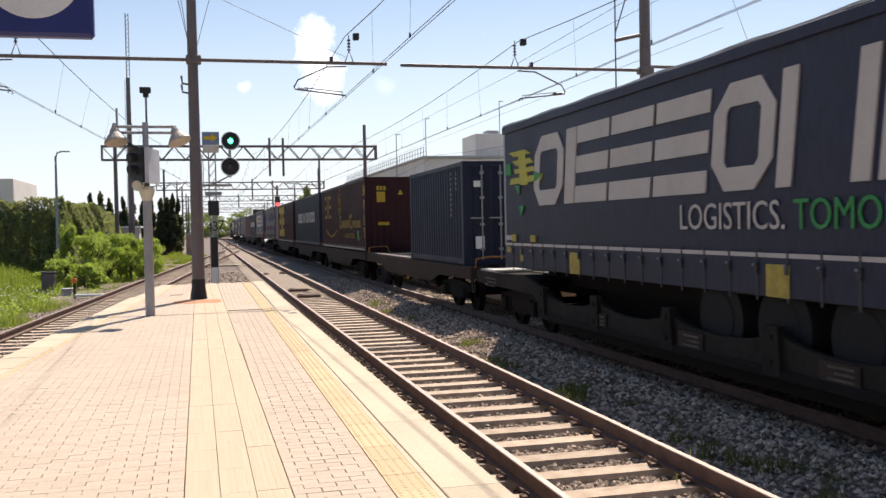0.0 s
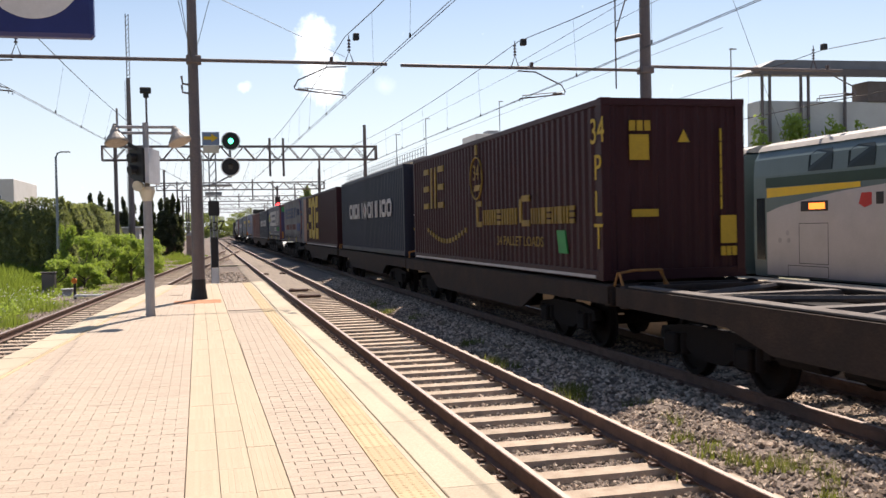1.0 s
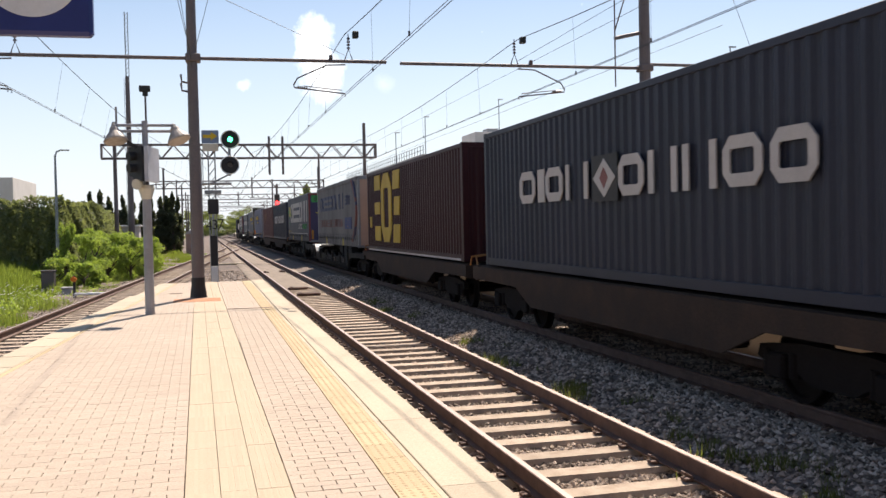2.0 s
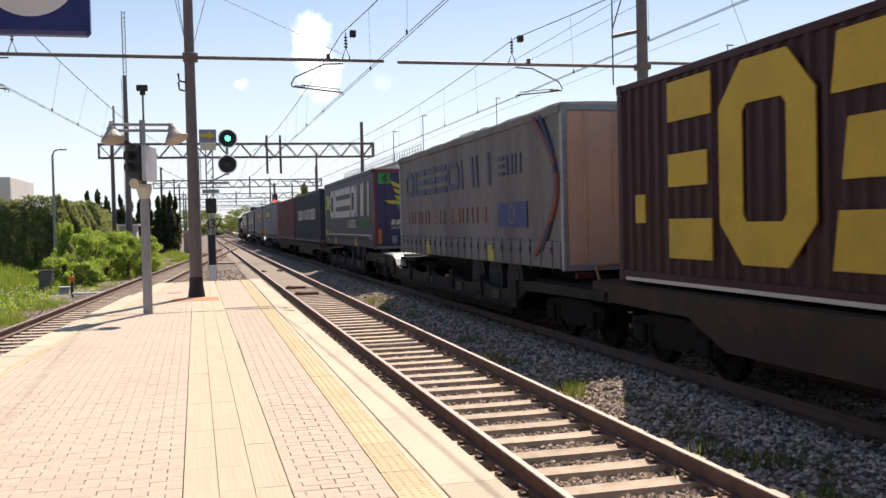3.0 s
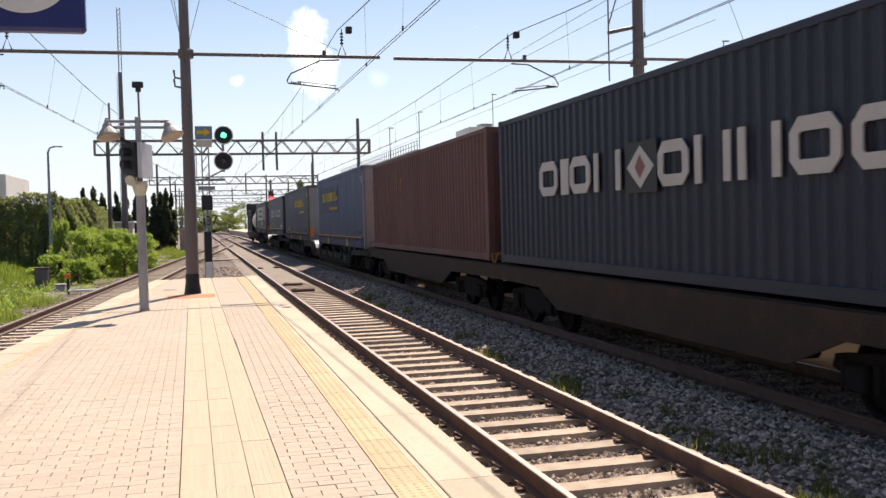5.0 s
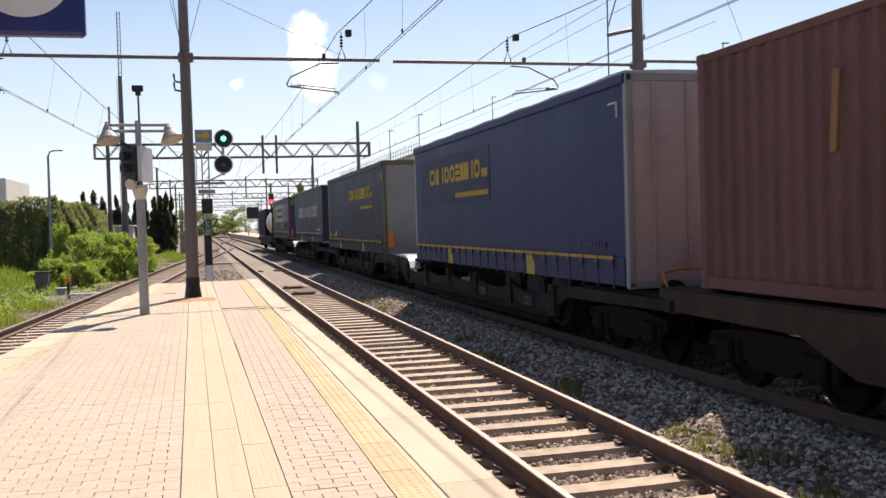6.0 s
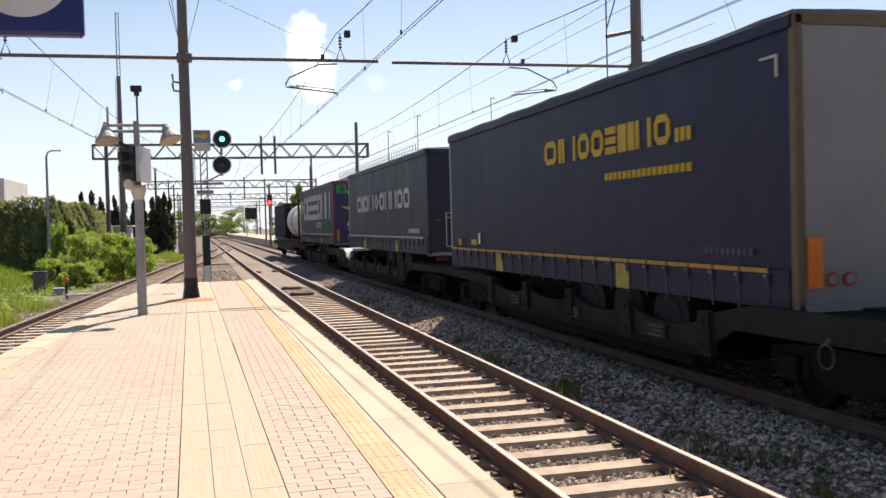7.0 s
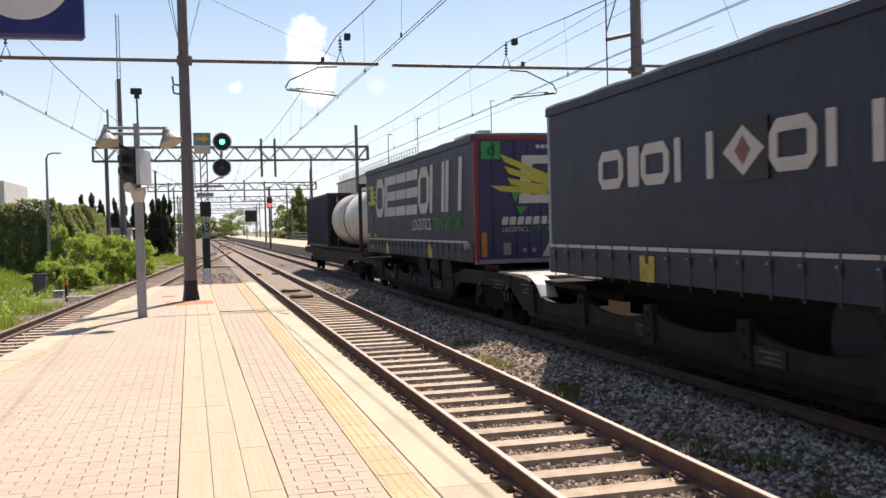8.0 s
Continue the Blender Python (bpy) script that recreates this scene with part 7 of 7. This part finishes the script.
def buildings():
    b = empty("office_building", "white rendered flat-roofed building with rooftop railing", "building")
    bm = bmesh.new()
    bevel_box(bm, 24, 46, 104, 165, -0.7, 9.7, 0.05)
    part("wall", bm, RENDER_WHITE, b)
    bm = bmesh.new()
    bevel_box(bm, 23.8, 46.2, 103.8, 165.2, 9.7, 10.0, 0.05)
    part("roof", bm, RENDER_GREY, b)
    bm = bmesh.new()
    bevel_box(bm, 31.2, 35.2, 108, 114, 10.0, 12.9, 0.05)
    bevel_box(bm, 35.2, 37.5, 108.5, 114, 10.0, 12.2, 0.05)
    part("penthouse", bm, RENDER_WHITE, b)
    bm = bmesh.new()
    bevel_box(bm, 33.0, 34.4, 109, 111, 12.9, 13.4, 0.05)
    part("roof_unit", bm, GALV, b)
    bm = bmesh.new()
    for k in range(40):
        rod(bm, (24.1, 104.5 + 1.5 * k, 10.0), (24.1, 104.5 + 1.5 * k, 11.0), 0.04, 5)
    for z in (10.5, 11.0):
        rod(bm, (24.1, 104, z), (24.1, 165, z), 0.035, 5)
    part("railing", bm, GALV, b)
    for r in range(3):
        for k in range(9):
            window(b, 25.2 + 2.3 * k, 26.5 + 2.3 * k, 104, 0.8 + 3 * r, 2.4 + 3 * r)
    b = empty("concrete_hall", "grey concrete hall with an open steel canopy on top", "building")
    bm = bmesh.new()
    bevel_box(bm, 38.2, 78, 60, 61.6, -0.7, 10.5, 0.06)
    part("wall", bm, paint("pale_concrete_render", (0.6, 0.58, 0.55), 0.85, 0, 0.12, 0.5, 20, 0.1, (0.45, 0.42, 0.4), 0.5), b)
    bm = bmesh.new()
    bevel_box(bm, 47, 78, 59.9, 61.7, 10.5, 12.0, 0.05)
    part("parapet", bm, paint("rust_brown_cladding", (0.16, 0.13, 0.12), 0.8), b)
    bm = bmesh.new()
    side = [(37.6, 12.5), (39.5, 13.4), (78, 13.8), (78, 13.1), (39.5, 12.6)]
    plate(bm, side, 60, 62.5)
    part("canopy", bm, paint("canopy_sheet", (0.2, 0.2, 0.22), 0.6, 0, 0.1, 1, 20, 0.05), b, "grey sheet canopy")
    bm = bmesh.new()
    box(bm, 37.6, 78, 59.7, 60.0, 12.3, 12.8)
    part("canopy_beam", bm, MAST_BROWN, b)
    for x in (38.3, 38.9, 41.4, 42.0, 45.0, 51.5, 56.5, 62):
        bm = bmesh.new()
        rod(bm, (x, 59.8, -0.6), (x, 59.8, 12.5), 0.11, 8)
        part("canopy_post", bm, MAST_BROWN, b)
    b = empty("warehouse", "low pale warehouse far behind the hedge", "building")
    bm = bmesh.new()
    bevel_box(bm, -48, -26.8, 150, 170, -0.7, 10.3, 0.05)
    part("wall", bm, RENDER_WHITE, b)
    for k in range(4):
        window(b, -46 + 5 * k, -43.5 + 5 * k, 150, 6.2, 8.0)
    b = empty("trackside_hut", "small pale trackside hut among the bushes", "hut")
    bm = bmesh.new()
    bevel_box(bm, -7.6, -5.7, 90, 93, -0.6, 2.5, 0.03)
    part("wall", bm, RENDER_WHITE, b)
    bm = bmesh.new()
    bevel_box(bm, -7.8, -5.5, 89.8, 93.2, 2.5, 2.65, 0.03)
    part("roof", bm, WHITE, b)
    b = empty("trackside_hut", "small brick hut far down the line", "hut")
    bm = bmesh.new()
    bevel_box(bm, -1.75, -0.65, 96, 98, -0.6, 1.7, 0.03)
    part("wall", bm, paint("old_brick", (0.42, 0.31, 0.26), 0.9, 0, 0.15, 2, 20, 0.2), b)
    bm = bmesh.new()
    plate(bm, [(-1.9, 1.7), (-0.5, 1.7), (-1.2, 2.15)], 95.8, 98.2)
    part("roof", bm, RENDER_GREY, b)

# ---- plants and stones ----


def leaves(points, size, rng, flat=0.0):
    """Joined small leaf quads at (x, y, z) points; returns vertices and faces."""
    V, F = [], []
    for p in points:
        a = Vector((rng.uniform(-1, 1), rng.uniform(-1, 1), rng.uniform(-1, 1) * (1 - flat))).normalized()
        b = a.cross(Vector((rng.uniform(-1, 1), rng.uniform(-1, 1), rng.uniform(-1, 1)))).normalized()
        s = size * rng.uniform(0.6, 1.4)
        p = Vector(p)
        n = len(V)
        V += [p - a * s, p - b * s * 0.45, p + a * s, p + b * s * 0.45]
        F.append((n, n + 1, n + 2, n + 3))
    return V, F


def leaf_mesh(name, V, F, material):
    me = bpy.data.meshes.new(name)
    me.from_pydata([tuple(v) for v in V], [], F)
    me.materials.append(material)
    return me


def tree(x, y, z, h, w, material, label, kind="tree", n=1600, size=0.16, seed=1, columnar=False):
    rng = random.Random(seed)
    t = empty(kind, label, "bush" if kind == "bush" else "tree", "trees and bushes")
    bm = bmesh.new()
    rod(bm, (x, y, z), (x, y, z + h * (0.75 if columnar else 0.55)), 0.045 * h ** 0.8, 8, 0.012 * h)
    for k in range(0 if columnar else 6):
        a = rng.uniform(0, math.tau)
        z0 = z + h * rng.uniform(0.15, 0.5)
        rod(bm, (x, y, z0), (x + 0.38 * w * math.cos(a), y + 0.38 * w * math.sin(a), z0 + 0.28 * h), 0.02 * h ** 0.7, 6, 0.01)
    part("trunk", bm, BARK, t)
    clumps = []
    if columnar:
        for k in range(26):
            u = rng.random() ** 0.8
            r = w / 2 * min(1.0, 0.7 + u) * (1 - u) ** 0.45
            a = rng.uniform(0, math.tau)
            clumps.append((x + r * 0.5 * math.cos(a), y + r * 0.5 * math.sin(a), z + h * (0.05 + 0.92 * u), max(0.1, r * 0.75), h * 0.085))
    else:
        for k in range(20):
            a, u, rr = rng.uniform(0, math.tau), rng.random(), rng.random() ** 0.5
            taper = math.sin(math.pi * (0.15 + 0.8 * u)) ** 0.6
            clumps.append((x + w / 2 * rr * taper * math.cos(a), y + w / 2 * rr * taper * math.sin(a), z + h * (0.12 + 0.82 * u), w * rng.uniform(0.10, 0.2), h * rng.uniform(0.07, 0.14)))
    pts = []
    for k in range(n):
        cx, cy, cz, r, rz = rng.choice(clumps)
        d = Vector((rng.gauss(0, 1), rng.gauss(0, 1), rng.gauss(0, 1))).normalized() * rng.uniform(0.5, 1.08)
        pts.append((cx + d.x * r, cy + d.y * r, cz + d.z * rz))
    ob = new("crown", leaf_mesh("crown", *leaves(pts, size, rng), material))
    ob.parent = t
    return t


HEDGE_LINE = ((-34.0, 50.0), (-12.0, 54.0), (-8.0, 57.0), (-6.9, 64.0), (-7.2, 80.0), (-8.5, 98.0))


def hedge_place(u):
    """A place on the hedge's line, u from 0 to 1."""
    spans = [math.dist(a, b) for a, b in zip(HEDGE_LINE, HEDGE_LINE[1:])]
    d = u * sum(spans)
    for (a, b), l in zip(zip(HEDGE_LINE, HEDGE_LINE[1:]), spans):
        if d <= l:
            return a[0] + (b[0] - a[0]) * d / l, a[1] + (b[1] - a[1]) * d / l
        d -= l
    return HEDGE_LINE[-1]


def hedge():
    rng = random.Random(5)
    pts = []
    for k in range(120000):
        x, y = hedge_place(rng.random())
        top = 4.0 - 0.036 * max(0.0, y - 57) + 0.28 * noise.noise(Vector((x * 0.5, y * 0.5, 0))) + 0.22 * noise.noise(Vector((x * 1.9, y * 1.9, 0)))
        f = rng.random() ** 0.8
        bulge = 0.55 * noise.noise(Vector((x * 0.7, y * 0.7 + f * 3, 2))) + 0.3 * noise.noise(Vector((x * 2.2, y * 2.2 + f * 7, 5)))
        out = (1.0 - 0.55 * f ** 3) * (1 + bulge * 0.6) - abs(rng.gauss(0, 0.22))
        pts.append((x + out * 0.9, y - out * 0.8, 0.1 + (top - 0.1) * f))
    ob = new("hedge", leaf_mesh("hedge", *leaves(pts, 0.095, rng), LEAF_HEDGE))
    tagged(ob, "tall dark green hedge along the railway boundary", "hedge", kind="stuff")
    bm = bmesh.new()
    for k in range(90):
        x, y = hedge_place((k + 0.5) / 90)
        rod(bm, (x, y, -0.3), (x + 0.05, y, 3.2 - 0.036 * max(0.0, y - 57)), 0.07, 5, 0.03)
    tagged(part("hedge_stems", bm, BARK), "bare brown stems inside the hedge", "hedge", kind="stuff")
    V, F = [], []
    core = [hedge_place(k / 60) for k in range(61)]
    for x, y in core:
        V += [(x, y, -0.4), (x, y, 3.5 - 0.036 * max(0.0, y - 57) + 0.2 * noise.noise(Vector((x, y, 3))))]
    for k in range(60):
        F.append((2 * k, 2 * k + 2, 2 * k + 3, 2 * k + 1))
    ob = new("hedge_core", leaf_mesh("hedge_core", V, F, LEAF_CYPRESS))
    tagged(ob, "dense dark inner twigs of the hedge", "hedge", kind="stuff")


def grass():
    rng = random.Random(8)
    V, F = [], []
    for k in range(150000):
        y = 10 + 85 * rng.random() ** 1.3
        edge = left_track_x(y) - 1.1
        d = rng.random() ** 1.6 * (5 + 0.12 * y)
        x = edge - d
        clump = noise.noise(Vector((x * 0.55, y * 0.3, 4)))
        if clump < -0.7 + (0.25 if d < 0.4 else 0):
            continue
        bank = -0.6 + 0.9 * min(max((-x - 5.6) / 6, 0), 1)
        h = (0.2 + 0.55 * max(0, clump + 0.3) * min(1, d / 0.7)) * rng.uniform(0.5, 1.4)
        w = 0.012 + 0.0005 * y + 0.02 * max(0, clump)
        a, lean = rng.uniform(0, math.tau), rng.uniform(-0.3, 0.3) * h
        c, s = math.cos(a) * w, math.sin(a) * w
        n = len(V)
        V += [(x - c, y - s, bank), (x + c, y + s, bank), (x + lean, y + lean * 0.5, bank + h)]
        F.append((n, n + 1, n + 2))
    me = leaf_mesh("grass", V, F, GRASS)
    tagged(new("grass", me), "uneven green grass and weeds on the left bank", "grass", kind="stuff")
    V, F = [], []
    for k in range(24000):
        y = 4 + 26 * rng.random() ** 1.3
        x = rng.choice((4.85, 5.0, 5.2, 5.35)) + rng.gauss(0, 0.22)
        if noise.noise(Vector((x * 1.6, y * 1.1, 9))) + 0.5 * noise.noise(Vector((x * 5, y * 4, 2))) < (0.16 if 6.0 < y < 11 else 0.34):
            continue
        h = rng.uniform(0.02, 0.11)
        a = rng.uniform(0, math.tau)
        w = 0.007
        c, s = math.cos(a) * w, math.sin(a) * w
        n = len(V)
        lx, ly = rng.uniform(-0.06, 0.06), rng.uniform(-0.06, 0.06)
        V += [(x - c, y - s, -0.2), (x + c, y + s, -0.2), (x + lx, y + ly, -0.14 + h)]
        F.append((n, n + 1, n + 2))
    tagged(new("track_weeds", leaf_mesh("track_weeds", V, F, WEED)), "small green weeds in the ballast beside the rail", "weeds", kind="stuff")
    pts = []
    for k in range(60000):
        y = 12 + 50 * rng.random() ** 1.4
        d = rng.random() ** 1.3 * 5.5
        x = left_track_x(y) - 1.25 - d
        c = noise.noise(Vector((x * 0.8, y * 0.45, 14)))
        if c < -0.3:
            continue
        bank = -0.6 + 0.9 * min(max((-x - 5.6) / 6, 0), 1)
        pts.append((x, y, bank + rng.random() ** 0.7 * (0.15 + 0.85 * max(0, c + 0.2)) * min(1, 0.3 + d)))
    tagged(new("leafy_weeds", leaf_mesh("leafy_weeds", *leaves(pts, 0.045, rng), LEAF_BUSH)), "low leafy green weeds on the left bank", "weeds", kind="stuff")
    V, F = [], []
    for k in range(700):
        y = 14 + 26 * rng.random()
        x = left_track_x(y) - 1.8 - rng.random() * 4
        bank = -0.6 + 0.9 * min(max((-x - 5.6) / 6, 0), 1)
        z = bank + rng.uniform(0.25, 0.6)
        r = rng.uniform(0.02, 0.045)
        n = len(V)
        V += [(x - r, y, z), (x, y - r, z), (x + r, y, z + r), (x, y + r, z)]
        F.append((n, n + 1, n + 2, n + 3))
    tagged(new("wild_flowers", leaf_mesh("wild_flowers", V, F, WHITE)), "tiny white wild flowers in the grass", "flowers", kind="stuff")


def stones():
    """Crushed stone between and beside the tracks, joined."""
    rng = random.Random(3)
    shapes = []
    for k in range(12):
        base = [(1, 0, 0), (-1, 0, 0), (0, 1, 0), (0, -1, 0), (0, 0, 0.8), (0, 0, -0.8)]
        shapes.append([(x * rng.uniform(0.6, 1.2) + rng.uniform(-0.25, 0.25), y * rng.uniform(0.6, 1.2) + rng.uniform(-0.25, 0.25), z * rng.uniform(0.6, 1.1)) for x, y, z in base])
    tri = [(0, 2, 4), (2, 1, 4), (1, 3, 4), (3, 0, 4), (2, 0, 5), (1, 2, 5), (3, 1, 5), (0, 3, 5)]
    V, F = [], []

    def height(x):
        pts = [(-5.4, -0.24), (1.6, -0.235), (2.2, -0.26), (4.4, -0.26), (4.75, -0.225), (5.35, -0.11), (5.75, -0.10), (6.2, -0.2), (8.7, -0.215)]
        for (a, p), (b, q) in zip(pts, pts[1:]):
            if a <= x <= b:
                return p + (q - p) * (x - a) / (b - a)
        return -0.24

    def put(x, y, r):
        s = rng.choice(shapes)
        a = rng.uniform(0, math.tau)
        c, d = math.cos(a) * r, math.sin(a) * r
        z = height(x) + r * rng.uniform(-0.1, 0.5)
        n = len(V)
        V.extend((x + u * c - v * d, y + u * d + v * c, z + w * r) for u, v, w in s)
        F.extend((n + i, n + j, n + k) for i, j, k in tri)

    for k in range(30000):
        y = 3.5 + 40 * rng.random() ** 1.7
        put(rng.uniform(4.25, 7.0), y, rng.uniform(0.02, 0.05))
    for k in range(30000):
        y = 3.5 + 30 * rng.random() ** 1.6
        x = rng.uniform(1.75, 4.3)
        if abs(((y - 3.0) / 0.657 + 0.5) % 1 - 0.5) * 0.657 > 0.14:
            put(x, y, rng.uniform(0.018, 0.038))
    for k in range(9000):
        y = 10 + 45 * rng.random() ** 1.3
        put(left_track_x(y) + rng.uniform(-1.9, 1.2), y, rng.uniform(0.02, 0.045))
    for k in range(6000):
        put(rng.uniform(6.9, 8.2), 7 + 30 * rng.random() ** 1.4, rng.uniform(0.02, 0.045))
    for k in range(2500):
        put(rng.uniform(-1.5, 2.0), 29.6 + 25 * rng.random() ** 1.2, rng.uniform(0.03, 0.06))
    me = bpy.data.meshes.new("ballast_stones")
    me.from_pydata(V, [], F)
    me.materials.append(STONE)
    tagged(new("ballast_stones", me), "angular grey crushed stones of the track ballast", "ballast", kind="stuff")


def plants():
    hedge()
    grass()
    k = 0
    for x, y, h, w in ((-5.4, 46, 2.4, 1.9), (-4.6, 49, 2.6, 2.2), (-3.9, 51, 2.5, 2.2), (-5.0, 47.5, 2.7, 1.6), (-3.3, 53, 2.2, 1.8), (-5.0, 43, 1.3, 1.6), (-4.3, 55, 2.4, 2.4), (-6.3, 47.5, 3.5, 1.1), (-2.9, 51, 2.4, 1.7), (-3.5, 48.5, 2.2, 1.5), (-2.9, 55, 2.2, 1.8), (-6.0, 42, 1.5, 1.5)):
        k += 1
        tree(x, y, -0.45, h, w, LEAF_BUSH, "bright green leafy bush on the bank", "bush", 6000, 0.05, 20 + k)
    for x, y, h, w in ((-10.9, 100, 6.5, 1.2), (-9.9, 100, 6.7, 1.6), (-9.2, 101, 6.2, 1.4), (-7.8, 100, 6.1, 1.5), (-7.0, 102, 5.8, 1.4), (-5.9, 100, 6.1, 1.3), (-5.2, 102, 5.9, 1.2), (-4.2, 100, 6.2, 1.4), (-3.6, 101, 6.4, 1.5), (-3.05, 100, 6.3, 1.4), (-2.55, 101, 5.8, 1.3)):
        k += 1
        tree(x, y, -0.6, h, w, LEAF_CYPRESS, "dark narrow cypress tree behind the bushes", "cypress_tree", 5000, 0.12, 40 + k, True)
    rng = random.Random(77)
    for i in range(26):
        k += 1
        y = rng.uniform(150, 330)
        tree((rng.uniform(-30, -8) if i % 2 else rng.uniform(18, 30)) * (y / 200), y, -0.6, rng.uniform(3.5, 5) if i % 2 else rng.uniform(5, 9), rng.uniform(5, 9), LEAF_TREE, "distant broad green tree", "tree", 900, 0.5, 60 + k)
    for x, y, h, w in ((0.5, 330, 9, 10), (6, 420, 9, 14), (14, 400, 10, 12), (-6, 380, 10, 12), (20, 420, 12, 14), (15.8, 150, 9.0, 3.6), (18.0, 158, 6.5, 5.0), (20, 150, 6, 5), (9.0, 300, 6, 9), (3.0, 300, 5.5, 8)):
        k += 1
        tree(x, y, -0.6, h, w, LEAF_TREE, "distant broad green tree", "tree", 2600, 0.28, 160 + k)
    for x, y, h, w in ((37.2, 57.5, 9.6, 2.8), (39.6, 58, 10.0, 3.0), (42.4, 58, 9.4, 2.8), (44.6, 58, 9.3, 2.6)):
        k += 1
        tree(x, y, -0.6, h, w, LEAF_BUSH, "leafy green shrub before the concrete hall", "tree", 1500, 0.16, 260 + k)

# ---- build ----
ground()
tracks()
plat = platform()
island_platform()
goods_train()
overhead()
gantries()
signal()
platform_lamp()
platform_sign()
small_fixtures()
coach(-4.0, 23.9, "double-deck passenger coach, white below and teal above", True)
coach(24.6, 50.0, "teal-grey passenger coach standing at the island platform", False)
buildings()
plants()
stones()
paving(plat)
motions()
